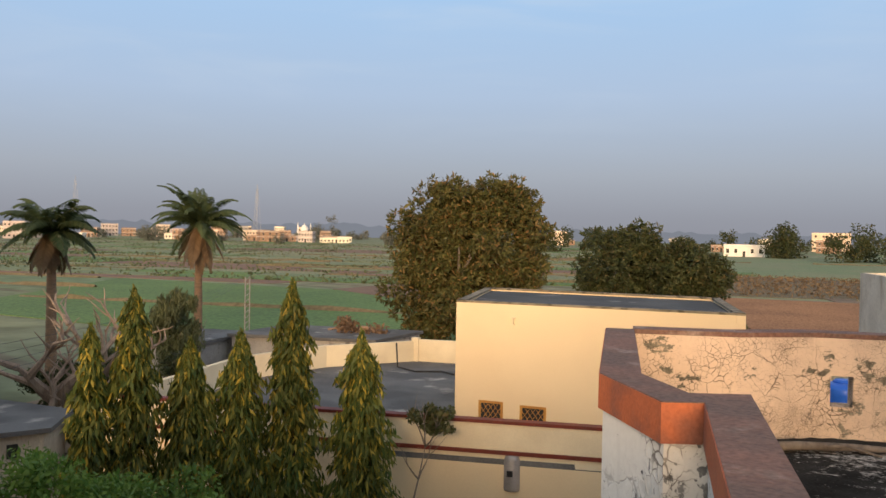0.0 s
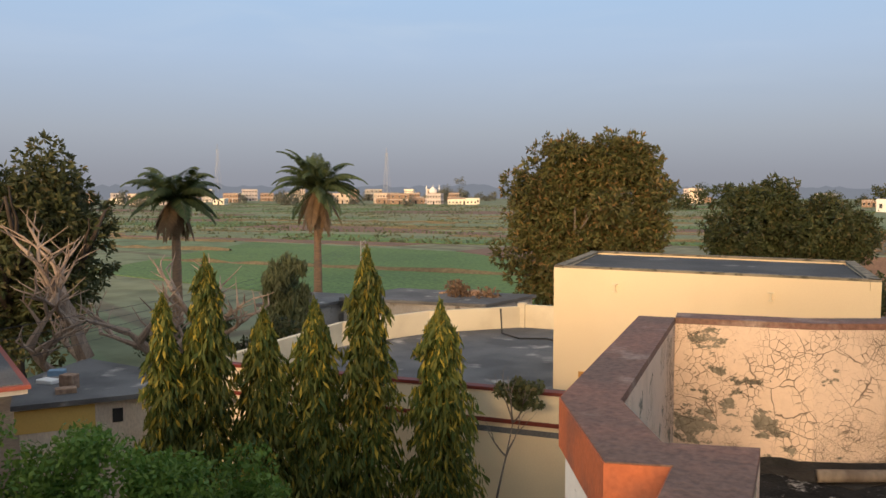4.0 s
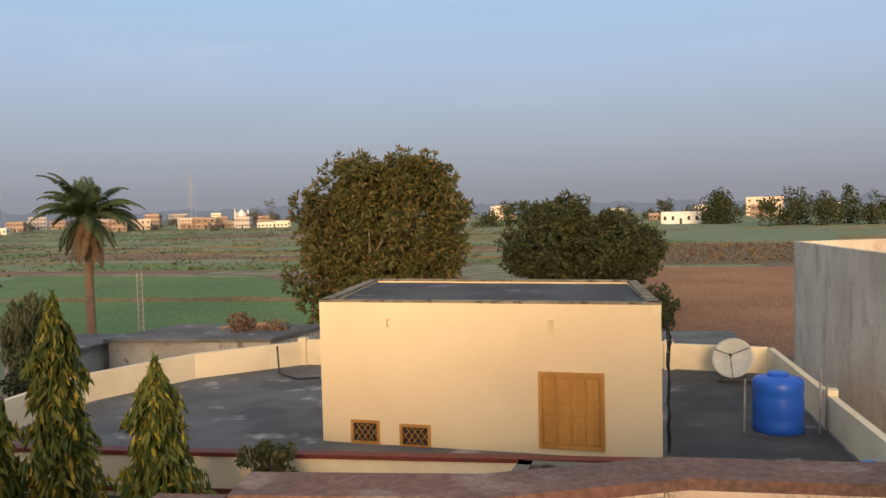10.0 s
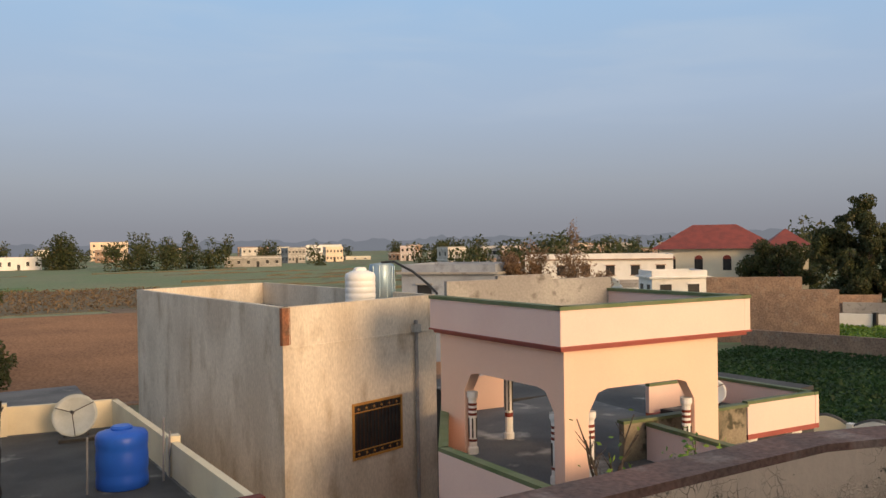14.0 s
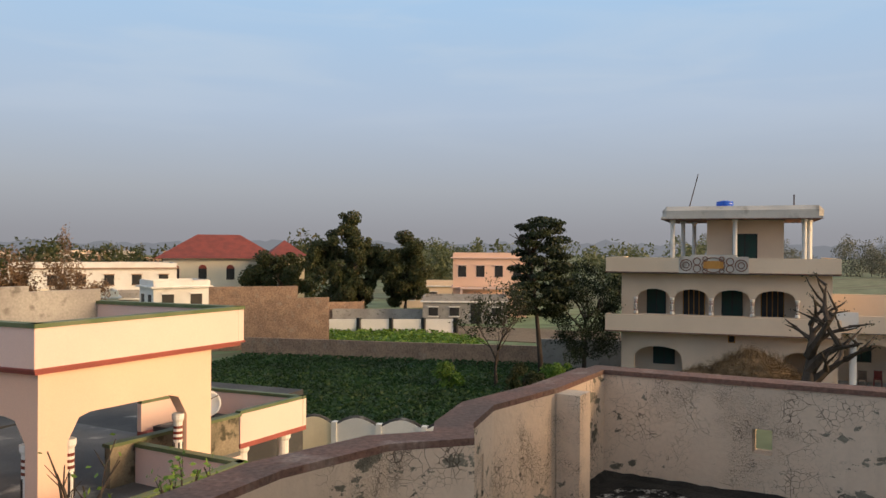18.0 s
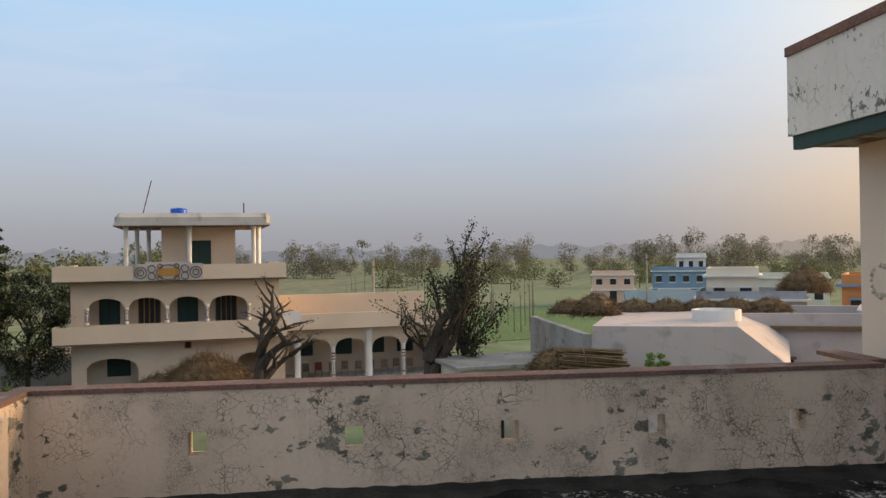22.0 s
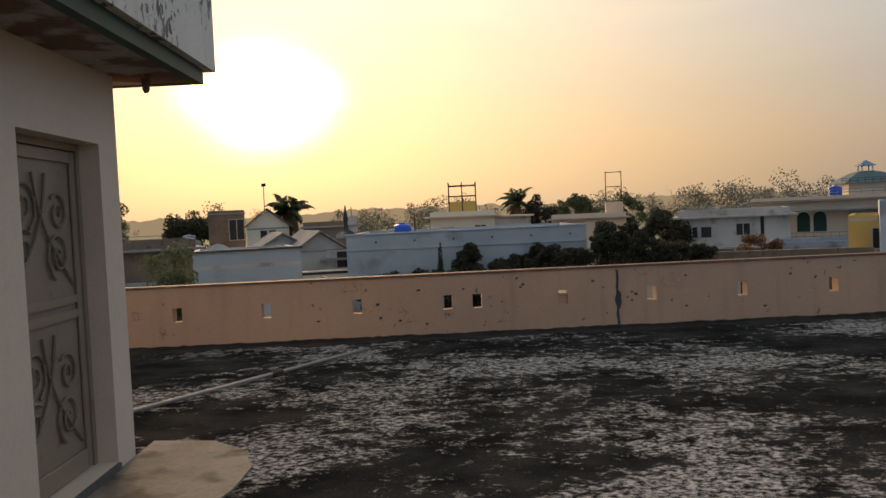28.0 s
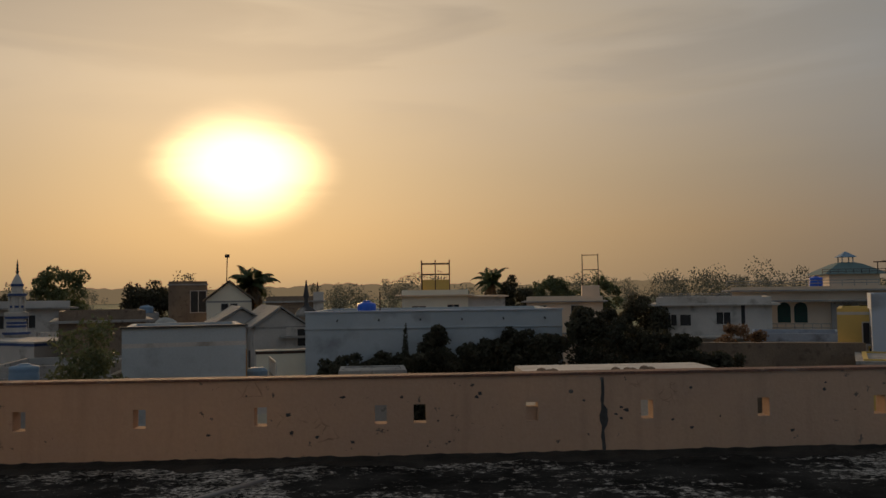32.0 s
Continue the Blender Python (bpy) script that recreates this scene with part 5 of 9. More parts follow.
tree("broad_tree", -3.5, 62, G0, clumps(-5.6, 62, -1.2, 3.2, 4.0, 3.0, 60, 1.0, 4) + clumps(-1.0, 62, -1.5, 3.0, 4.0, 2.8, 60, 1.0, 444) + clumps(-4.4, 62, 1.0, 1.8, 2.0, 1.2, 16, 0.7, 445) + [(-3.5, 62, -1.8, 4.2, 3.4, 2.8)], 52000, 0.36, L_DARK, M_BARK, "low broad dark green tree behind the yellow house", 12, 2.0, 0.4, 6, 3.5, slim=0.34, tuft=8)
tree("shrub", 1.0, 52, G0, clumps(0.6, 52, -4.4, 2.6, 1.6, 1.7, 26, 0.6, 5), 5200, 0.26, L_DARK, M_BARK, "dark green shrub behind the yellow house", 13, 0.8, 0.1, 4, 1.0, category="shrub")
tree("shrub", -14.8, 36.5, G0, clumps(-14.4, 37, -4.4, 2.2, 1.6, 1.9, 26, 0.6, 6), 4200, 0.22, L_BROWN, M_BARK, "brown dry shrub beside the yellow house", 14, 0.8, 0.1, 4, 1.0, category="shrub")
tree("large_tree", -28.0, 22.5, G0, clumps(-29.2, 20.2, 0.7, 2.6, 2.6, 3.0, 60, 1.0, 7) + clumps(-27.0, 23.5, 0.0, 2.1, 2.1, 3.2, 60, 0.95, 8) + clumps(-28.5, 21.6, -2.6, 4.5, 4.5, 2.4, 60, 1.2, 9), 56000, 0.34, L_OLIVE, M_DBARK, "tall spreading dark green tree at the field's edge", 15, 3.0, 0.45, 8, 4.5, slim=0.34, tuft=8)
tree("large_tree", -36, 12, G0, clumps(-34.5, 13.5, -0.2, 4.5, 4.2, 4.2, 80, 1.2, 10), 26000, 0.36, L_OLIVE, M_DBARK, "dark green tree behind the neighbouring house", 16, 3.0, 0.4, 6, 3.5, slim=0.34, tuft=8)
tree("weeping_shrub", -19.0, 28.8, G0, [(b[0], b[1], b[2], b[3] * 0.8, b[4] * 0.8, b[5] * 1.6) for b in clumps(-19.0, 28.8, -2.9, 1.1, 1.0, 1.7, 34, 0.42, 17)], 8000, 0.30, L_GREY, M_BARK, "grey-green weeping small tree", 18, 2.5, 0.1, 6, 1.8, droop=3.0, category="tree", slim=0.22)
for k, (x, y, s, z) in enumerate(((-16.8, 23.0, 1.3, -4.3), (-18.2, 21.6, 1.2, -4.6), (-15.6, 24.6, 1.1, -4.6), (-20.5, 24.6, 1.0, -4.8), (-13.8, 18.6, 0.9, -5.0))):
    tree("shrub", x, y, G0, clumps(x, y, z, s, s, 1.5, 20, 0.45, 30 + k), 3600, 0.2, L_DARK, M_BARK, "dark green shrub on the waste ground", 40 + k, 0.8, 0.08, 4, 0.9, group="shrubs", category="shrub")
for k, (x, y, s, z, rz) in enumerate(((-4.9, 8.6, 0.95, -2.5, 1.25), (-5.9, 7.8, 0.9, -2.6, 1.3), (-4.0, 9.4, 0.8, -2.9, 1.1), (-6.5, 6.6, 0.9, -2.4, 1.2))):
    tree("garden_shrub", x, y, G0, clumps(x, y, z, s, s, rz, 34, 0.33, 50 + k), 9000, 0.095, L_BUSH, M_BARK, "bright leafy garden shrub below the house", 60 + k, 2.6, 0.06, 6, 1.2, group="garden shrubs", category="shrub")


def pine(x, y):
    r = random.Random(77)
    t = thing("pine_tree", x, y, G0, "young pine with long soft needles beside the house", "pine tree")
    g = Geo()
    limb(g, (x, y, G0), Vector((0, 0, 1)), 7.2, 0.09, r, 0.02, 8)
    part("trunk", g, M_BARK, t, smooth=True)
    g, tips = Geo(), []
    for k in range(46):
        z = G0 + 2.2 + 4.9 * k / 46
        a = k * 2.4
        ln = 1.25 * (1 - 0.75 * (k / 46)) + 0.1
        ps, d = limb(g, (x, y, z), Vector((math.cos(a), math.sin(a), 0.35)).normalized(), ln, 0.018, r, 0.12)
        tips += ps[2:]
    part("branchwork", g, M_BARK, t)
    rr = np.random.default_rng(5)
    pos, al, ac = [], [], []
    for p in tips:
        for _ in range(60):
            d = rr.normal(0, 1, 3)
            d /= np.linalg.norm(d)
            pos.append(np.array(p) + d * 0.10)
            al.append(d * 0.22)
            c = np.cross(d, rr.normal(0, 1, 3))
            ac.append(c / np.linalg.norm(c) * 0.008)
    part("needles", quads_mesh("needles", pos, al, ac, L_DARK), L_DARK, t)


pine(-4.55, 4.9)


def mast_tree(x, y, top, rad, n, seed, label):
    """Narrow mast tree: tiers of hanging lance-shaped leaves on a thin stem."""
    r = np.random.default_rng(seed)
    t = thing("mast_tree", x, y, G0, label, "tree", "mast trees")
    g = Geo()
    g.tube([(x, y, G0), (x + 0.03, y, (G0 + top) / 2), (x, y, top - 0.1)], [0.09, 0.06, 0.02], 8)
    part("trunk", g, M_DBARK, t, smooth=True)
    h = top - G0
    ring = r.integers(0, 46, n)
    tier_a = r.random(46) * 6.28
    u = (ring + r.random(n) * 0.9) / 46
    prof = rad * np.interp(u, [0, 0.04, 0.15, 0.4, 0.75, 1.0], [0.10, 0.26, 0.50, 0.76, 1.0, 0.95])
    a = tier_a[ring] + r.integers(0, 7, n) * (6.28 / 7) + r.normal(0, 0.28, n)
    q = r.random(n) ** 0.45
    lump = 1 + 0.26 * np.sin(a * 3 + ring * 1.7) + 0.22 * np.sin(a * 2 + ring * 0.55 + seed)
    pos = np.column_stack([x + np.cos(a) * prof * q * lump, y + np.sin(a) * prof * q * lump, top - u * (h - 0.6) - 0.25 * q])
    d = np.column_stack([np.cos(a) * 0.35, np.sin(a) * 0.35, -np.ones(n)]) + r.normal(0, 0.33, (n, 3))
    d /= np.linalg.norm(d, axis=1)[:, None]
    c = np.cross(d, r.normal(0, 1, (n, 3)))
    c /= np.linalg.norm(c, axis=1)[:, None]
    s = r.uniform(0.14, 0.27, (n, 1))
    part("crown", quads_mesh("crown", pos, d * s, c * s * 0.24, L_MAST), L_MAST, t)


for k, (x, y, top, rad, n) in enumerate(((-6.85, 12.1, 0.42, 0.62, 9500), (-7.25, 11.5, -0.15, 0.5, 6000), (-6.15, 12.75, -0.52, 0.72, 9500), (-5.45, 13.3, -0.36, 0.68, 9500), (-4.7, 13.85, 0.56, 0.62, 9500), (-3.58, 14.5, -0.42, 0.72, 10500))):
    mast_tree(x, y, top, rad, n, 100 + k, "slim mast tree with drooping yellow-green leaves" if k in (0, 1, 2) else "slim mast tree with drooping dark green leaves")


def palm(x, y, top, seed, label, base=G0, fronds=32, ln=3.5, trunk=0.24, name="palm_tree"):
    r = random.Random(seed)
    t = thing(name, x, y, base, label, "palm")
    g = Geo()
    n = 26
    g.rings([[(x + trunk * (1.25 - 0.45 * i / n + 0.05 * (i % 2)) * math.cos(a), y + trunk * (1.25 - 0.45 * i / n + 0.05 * (i % 2)) * math.sin(a), base + (top - base) * i / n) for a in (2 * math.pi * j / 10 for j in range(10))] for i in range(n + 1)])
    part("trunk", g, M_PALMBARK, t, smooth=True)
    rr = np.random.default_rng(seed)
    for k in range(fronds):
        dry = k >= fronds * 0.72
        a = 2.399 * k + r.uniform(-0.2, 0.2)
        el = r.uniform(0.05, 1.35) if not dry else r.uniform(-1.25, -0.45)
        p = Vector((x, y, top))
        d = Vector((math.cos(a) * math.cos(el), math.sin(a) * math.cos(el), math.sin(el)))
        L0 = ln * r.uniform(0.85, 1.1) * (0.85 if dry else 1)
        pts = [p]
        for i in range(9):
            d = (d + Vector((0, 0, -0.12 - 0.016 * i))).normalized()
            pts.append(pts[-1] + d * L0 / 9)
        pos, al, ac = [], [], []
        for i in range(1, 10):
            dd = (pts[i] - pts[i - 1]).normalized()
            side = dd.cross(Vector((0, 0, 1))).normalized()
            for j in range(10):
                q = pts[i - 1].lerp(pts[i], j / 10)
                for sg in (-1, 1):
                    lv = (side * sg * 0.8 + dd * 0.45 + Vector((0, 0, -0.35 - 0.4 * r.random()))).normalized()
                    w = 0.62 * math.sin(math.pi * min(0.97, 0.1 + (i + j / 10) / 10.5)) + 0.14
                    pos.append(q + lv * w * 0.5)
                    al.append(lv * w)
                    ac.append(dd * 0.085)
            # the midrib
            pos.append((pts[i] + pts[i - 1]) / 2)
            al.append((pts[i] - pts[i - 1]) * 1.05)
            ac.append(side * 0.04)
        m = L_PALMDRY if dry else L_PALM
        part("frond", quads_mesh("frond", [tuple(v) for v in pos], [tuple(v) for v in al], [tuple(v) for v in ac], m), m, t, "dry hanging frond" if dry else "")
    return t


palm(-30.7, 33.7, 1.25, 5, "royal palm with green feathery fronds", ln=3.1, fronds=34)
palm(-31.3, 46.8, 1.65, 6, "tall palm with brown hanging dry fronds", ln=3.7, fronds=42)


def bare_tree(name, x, y, base, h, seed, label, bark, spread=0.55, levels=4, r0=0.2, lean=(0, 0), leaf=None, n=0, size=0.1, group="", start=0.25):
    """Leafless tree: forking limbs, each finer than the last; a few leaves at the tips."""
    r = random.Random(seed)
    t = thing(name, x, y, base, label, "tree", group)
    trunk, twigs, tips = Geo(), Geo(), []

    def grow(p, d, ln, rad, lev):
        g = trunk if lev == 0 else twigs
        ps, dd = limb(g, p, d, ln, rad, r, 0.22, 4)
        if lev >= levels:
            tips.extend(ps[2:])
            return
        for k in range(3 if lev else 4):
            a = r.uniform(0, 6.28)
            nd = (dd + Vector((math.cos(a) * spread * 1.5, math.sin(a) * spread * 1.5, r.uniform(0.05, 0.5)))).normalized()
            grow(ps[-1 - (k % 3)], nd, ln * r.uniform(0.55, 0.85), rad * 0.5, lev + 1)
    grow(Vector((x, y, base)), Vector((lean[0], lean[1], 1)).normalized(), h * start, r0, 0)
    part("trunk", trunk, bark, t, smooth=True)
    part("branchwork", twigs, bark, t)
    if leaf and n:
        blobs = [(p.x, p.y, p.z, size * 2.2, size * 2.2, size * 2.0) for p in tips]
        part("leaves", leaf_blobs("leaves", blobs, n, size, leaf, seed, 0.5), leaf, t)
    return t


bare_tree("bare_tree", -19.0, 18.6, G0, 11.5, 3, "leafless grey tree with sawn-off thick limbs", M_PALEBARK, 0.75, 4, 0.62, (-0.25, 0.3))
bare_tree("bare_tree", -17.4, 20.2, G0, 10.5, 9, "leafless pale tree with twisted limbs", M_PALEBARK, 0.7, 4, 0.52, (0.2, 0.3))
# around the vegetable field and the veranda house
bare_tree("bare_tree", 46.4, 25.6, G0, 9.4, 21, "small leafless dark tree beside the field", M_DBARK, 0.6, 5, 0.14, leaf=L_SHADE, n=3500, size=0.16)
rl = random.Random(71)
layers = []
for k in range(30):
    z = -2.2 + 5.6 * k / 29
    q = 1.35 * (1 - 0.45 * abs(k - 12) / 17)
    an = 2.4 * k
    layers.append((50.2 + q * math.cos(an), 24.5 + q * math.sin(an), z, 0.85, 0.85, 0.26))
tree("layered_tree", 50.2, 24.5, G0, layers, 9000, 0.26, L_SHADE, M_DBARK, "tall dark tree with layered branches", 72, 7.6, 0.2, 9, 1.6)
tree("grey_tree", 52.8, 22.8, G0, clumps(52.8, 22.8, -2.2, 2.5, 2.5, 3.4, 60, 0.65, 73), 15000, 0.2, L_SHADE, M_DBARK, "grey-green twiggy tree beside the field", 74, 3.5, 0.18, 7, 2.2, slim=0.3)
for k, (x, y) in enumerate(((45.0, 23.4), (47.8, 22.2), (44.0, 27.5))):
    tree("shrub", x, y, G0, clumps(x, y, -5.4, 1.0, 1.0, 0.8, 14, 0.35, 75 + k), 1800, 0.2, L_BUSH if k else L_DARK, M_BARK, "yellow-green weeds at the field's edge", 78 + k, 0.4, 0.05, 3, 0.6, group="weeds", category="shrub")
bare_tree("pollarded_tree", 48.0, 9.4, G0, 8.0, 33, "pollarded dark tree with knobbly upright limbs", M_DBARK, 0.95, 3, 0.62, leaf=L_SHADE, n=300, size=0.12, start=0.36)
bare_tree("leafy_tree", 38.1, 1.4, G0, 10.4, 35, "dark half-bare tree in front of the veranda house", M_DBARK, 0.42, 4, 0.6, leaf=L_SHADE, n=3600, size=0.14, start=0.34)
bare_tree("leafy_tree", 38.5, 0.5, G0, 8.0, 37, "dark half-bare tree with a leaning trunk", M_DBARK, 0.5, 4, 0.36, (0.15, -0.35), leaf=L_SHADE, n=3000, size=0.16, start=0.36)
tree("large_tree", 80.5, 61.4, G0, clumps(80.2, 61.6, 1.5, 2.0, 2.6, 4.2, 40, 0.8, 81) + clumps(82.0, 59.6, 0.0, 1.4, 1.6, 3.0, 24, 0.7, 82) + clumps(78.4, 64, 0, 1.2, 1.4, 2.6, 20, 0.7, 83) + clumps(80.3, 61.5, -3.3, 3, 3.4, 2.6, 30, 0.9, 84), 40000, 0.32, L_DARK, M_DBARK, "tall narrow eucalyptus-like tree", 85, 4, 0.3, 6, 3, droop=1.5)
tree("large_tree", 84.3, 56, G0, clumps(84.3, 56, -1.0, 3.0, 3.4, 4.3, 60, 0.95, 86), 30000, 0.32, L_DARK, M_DBARK, "round dark tree among walled plots", 87, 3, 0.3, 6, 3)
tree("large_tree", 84.2, 73, G0, clumps(83, 74, -2.0, 3.6, 4.2, 3.4, 60, 1.0, 88), 14000, 0.4, L_DARK, M_DBARK, "dark tree beside the red-roofed house", 89, 3, 0.3, 6, 3)
bare_tree("brown_tree", 33.7, 51.2, G0, 9.0, 91, "bushy leafless brown tree behind the peach house", M_BARK, 0.36, 5, 0.2, leaf=L_BROWN, n=9000, size=0.16, start=0.32)
bare_tree("brown_tree", 36.4, 49.5, G0, 8.4, 93, "bushy leafless brown tree with thin twigs", M_BARK, 0.32, 5, 0.18, leaf=L_BROWN, n=6000, size=0.15, start=0.32)

# ---- neighbouring houses ----
def local(m, pts):
    return [tuple(m @ Vector(p)) for p in pts]


def arch_wall(g, m, x0, x1, z0, z1, th, opens, n=12):
    """A wall along local x with round-headed openings (a, b, spring, crown); the crown may be flat with round shoulders."""
    x = x0
    for o in sorted(opens):
        a, b, sp, cr = o[:4]
        sill = o[4] if len(o) > 4 else z0
        flat = o[5] if len(o) > 5 else 0.0
        g.box(x, 0, z0, a, th, z1, m)
        if sill > z0:
            g.box(a, 0, z0, b, th, sill, m)
        mid, half = (a + b) / 2, (b - a) / 2
        rr = half - flat

        def head(q):
            d = abs(q - mid) - flat
            if d <= 0:
                return cr
            return sp + (cr - sp) * math.sqrt(max(0.0, 1 - (d / rr) ** 2))
        for i in range(n):
            p, q = a + (b - a) * i / n, a + (b - a) * (i + 1) / n
            hp, hq = head(p), head(q)
            vs = [(p, 0, hp), (q, 0, hq), (q, th, hq), (p, th, hp), (p, 0, z1), (q, 0, z1), (q, th, z1), (p, th, z1)]
            g.add(local(m, vs), [(3, 2, 1, 0), (4, 5, 6, 7), (0, 1, 5, 4), (2, 3, 7, 6)])
        x = b
    g.box(x, 0, z0, x1, th, z1, m)
    return g


def barred_window(parent, m, x0, x1, z0, z1, frame_m, bar_m, bars=9, cross=0, depth=0.12, name="window"):
    """A window in local x-z: dark depth, frame, and a grille in front. Local y points into the wall."""
    w = part(name, Geo().box(x0, -0.006, z0, x1, depth, z1, m), M_DARK, parent, "barred window")
    f = 0.06
    part("sill", Geo().box(x0 - f, -0.03, z0 - f, x1 + f, 0.05, z0, m), frame_m, w)
    part("lintel", Geo().box(x0 - f, -0.03, z1, x1 + f, 0.05, z1 + f, m), frame_m, w)
    part("jamb", Geo().box(x0 - f, -0.03, z0, x0, 0.05, z1, m), frame_m, w)
    part("jamb", Geo().box(x1, -0.03, z0, x1 + f, 0.05, z1, m), frame_m, w)
    for k in range(bars):
        x = x0 + (x1 - x0) * (k + 0.5) / bars
        part("bar", Geo().box(x - 0.011, -0.03, z0, x + 0.011, -0.01, z1, m), bar_m, w)
    for k in range(cross):
        z = z0 + (z1 - z0) * (k + 0.5) / max(1, cross)
        part("rail", Geo().box(x0, -0.036, z - 0.015, x1, -0.01, z + 0.015, m), bar_m, w)
    return w


def pane_window(parent, m, x0, x1, z0, z1, frame_m=None, glass_m=None, name="window", cols=2):
    """A plain glazed window with frame and mullions, standing 3 cm proud of the wall."""
    fm = frame_m or M_WHITE
    w = part(name, Geo().box(x0, -0.012, z0, x1, 0.05, z1, m), glass_m or M_DARK, parent)
    f = 0.05
    part("sill", Geo().box(x0 - f, -0.05, z0 - f, x1 + f, 0.03, z0, m), fm, w)
    part("lintel", Geo().box(x0 - f, -0.05, z1, x1 + f, 0.03, z1 + f, m), fm, w)
    part("jamb", Geo().box(x0 - f, -0.05, z0, x0, 0.03, z1, m), fm, w)
    part("jamb", Geo().box(x1, -0.05, z0, x1 + f, 0.03, z1, m), fm, w)
    for k in range(1, cols):
        x = x0 + (x1 - x0) * k / cols
        part("mullion", Geo().box(x - 0.025, -0.04, z0, x + 0.025, 0.0, z1, m), fm, w)
    return w


def water_tank(name, x, y, z, r, h, material, label, ribs=5):
    t = thing(name, x, y, z, label, "water tank")
    prof = [(r * 0.96, z), (r, z + 0.03)]
    for k in range(ribs):
        a = z + 0.05 + (h * 0.8) * k / ribs
        b = (h * 0.8) / ribs
        prof += [(r, a + b * 0.3), (r * 0.975, a + b * 0.45), (r * 0.975, a + b * 0.6), (r, a + b * 0.75)]
    prof += [(r, z + h * 0.86), (r * 0.92, z + h * 0.92), (r * 0.5, z + h * 0.97), (r * 0.42, z + h * 0.97)]
    part("body", Geo().turned(x, y, prof, 28), material, t, smooth=True)
    part("lid", Geo().turned(x, y, [(r * 0.42, z + h * 0.965), (r * 0.42, z + h * 1.0), (r * 0.34, z + h * 1.03), (0.02, z + h * 1.035)], 20), material, t, "round screw lid")
    return t


def sat_dish(x, y, z, r, aim, label, material):
    """A dish on a short tripod; aim: where it faces."""
    t = thing("satellite_dish", x, y, z, label, "satellite dish")
    a = Vector(aim).normalized()
    c = Vector((x, y, z + r * 0.95))
    u = a.cross(Vector((0, 0, 1))).normalized()
    w = u.cross(a)
    rings = []
    for k in range(7):
        q = r * (k + 0.02) / 6
        dep = 0.32 * r * (q / r) ** 2
        rings.append([c + a * dep + q * (math.cos(s) * u + math.sin(s) * w) for s in (2 * math.pi * j / 24 for j in range(24))])
    back = [[p - a * 0.015 for p in rg] for rg in reversed(rings)]
    part("reflector", Geo().rings(rings + back, True), material, t, smooth=True)
    f = c + a * r * 0.8
    for s in (0.4, 2.5, 4.6):
        part("strut", Geo().tube([c + a * 0.32 * r + r * 0.97 * (math.cos(s) * u + math.sin(s) * w), f], 0.012, 5), M_IRON, t)
    part("receiver", Geo().tube([f + a * 0.06, f - a * 0.08], 0.04, 8), M_DARK, t)
    for dx, dy in ((0.3, 0.1), (-0.3, 0.1), (0, -0.3)):
        part("leg", Geo().tube([c - a * 0.05, (x + dx, y + dy, z)], 0.02, 6), M_IRON, t)
    return t


# -- the yellow house --
yh = thing("yellow_house", -1, 22, GROUND, "pale yellow house with a box room on its flat terrace", "house")
TZ = -3.3
terrace = [(-11.0, 15.8), (7.25, 18.25), (6.05, 29.4), (3.2, 29.7), (-8.15, 28.6), (-10.5, 25.9), (-11.7, 22.5)]
part("storey", Geo().prism(terrace, GROUND, TZ - 0.12), M_YELLOW, yh)
part("terrace_floor", Geo().prism([(x * 0.998, y) for x, y in terrace], TZ - 0.12, TZ), M_CONC, yh, "grey weathered cement terrace")
part("dark_floor", Geo().prism([(3.35, 18.2), (6.95, 18.6), (5.9, 29.1), (3.2, 29.3)], TZ, TZ + 0.006), M_DARKROOF, yh, "blackened terrace floor")
runs = [terrace[0], terrace[1]]
g = Geo()
for q in wall_run(runs, 0.16, 1):
    g.prism(q, TZ - 0.1, -2.56)
fp = part("front_parapet", g, M_CREAM_Y, yh, "cream front parapet with dark red lines")
g = Geo()
for q in wall_run([(terrace[0][0], terrace[0][1] - 0.03), (terrace[1][0] + 0.03, terrace[1][1] - 0.03)], 0.24, 1):
    g.prism(q, -2.56, -2.49)
part("red_line", g, M_REDLINE, fp)
g = Geo()
for q in wall_run([(terrace[0][0], terrace[0][1] - 0.05), (terrace[1][0] + 0.03, terrace[1][1] - 0.05)], 0.06, 1):
    g.prism(q, -3.20, -3.12)
part("red_line", g, M_REDLINE, fp)
for k in range(1, len(terrace)):
    a, b = terrace[k], terrace[(k + 1) % len(terrace)]
    g = Geo()
    for q in wall_run([a, b], 0.16, 1):
        g.prism(q, TZ - 0.1, -2.56 if k != 3 else -2.5)
    part("parapet", g, M_CREAM_Y, yh)
for x, y in ((6.62, 23.4), (3.2, 29.5), (-8.1, 28.5)):
    part("pier", Geo().box(x - 0.13, y - 0.13, TZ, x + 0.13, y + 0.13, -2.44), M_CREAM_Y, yh)
RX = 0.0
room = [(-3.74, 20.40), (3.25, 20.40), (2.52, 25.25), (-4.55, 25.6)]
part("room", Geo().prism(room, TZ, -0.52), M_YELLOW, yh, "pale yellow box room")
for k in range(4):
    g, g2 = Geo(), Geo()
    for q in wall_run([room[k], room[(k + 1) % 4]], 0.2, 1):
        g.prism(q, -0.52, -0.33)
    for q in wall_run([room[k], room[(k + 1) % 4]], 0.22, 1):
        g2.prism(q, -0.33, -0.28)
    part("coping", g2, M_MOSSY, part("room_parapet", g, M_YELLOW, yh), "bare grey mortar coping")
part("room_roof", Geo().prism([(-3.5, 20.6), (3.05, 20.6), (2.3, 25.05), (-4.35, 25.4)], -0.52, -0.37), M_DARKROOF, yh, "dark stained flat roof")
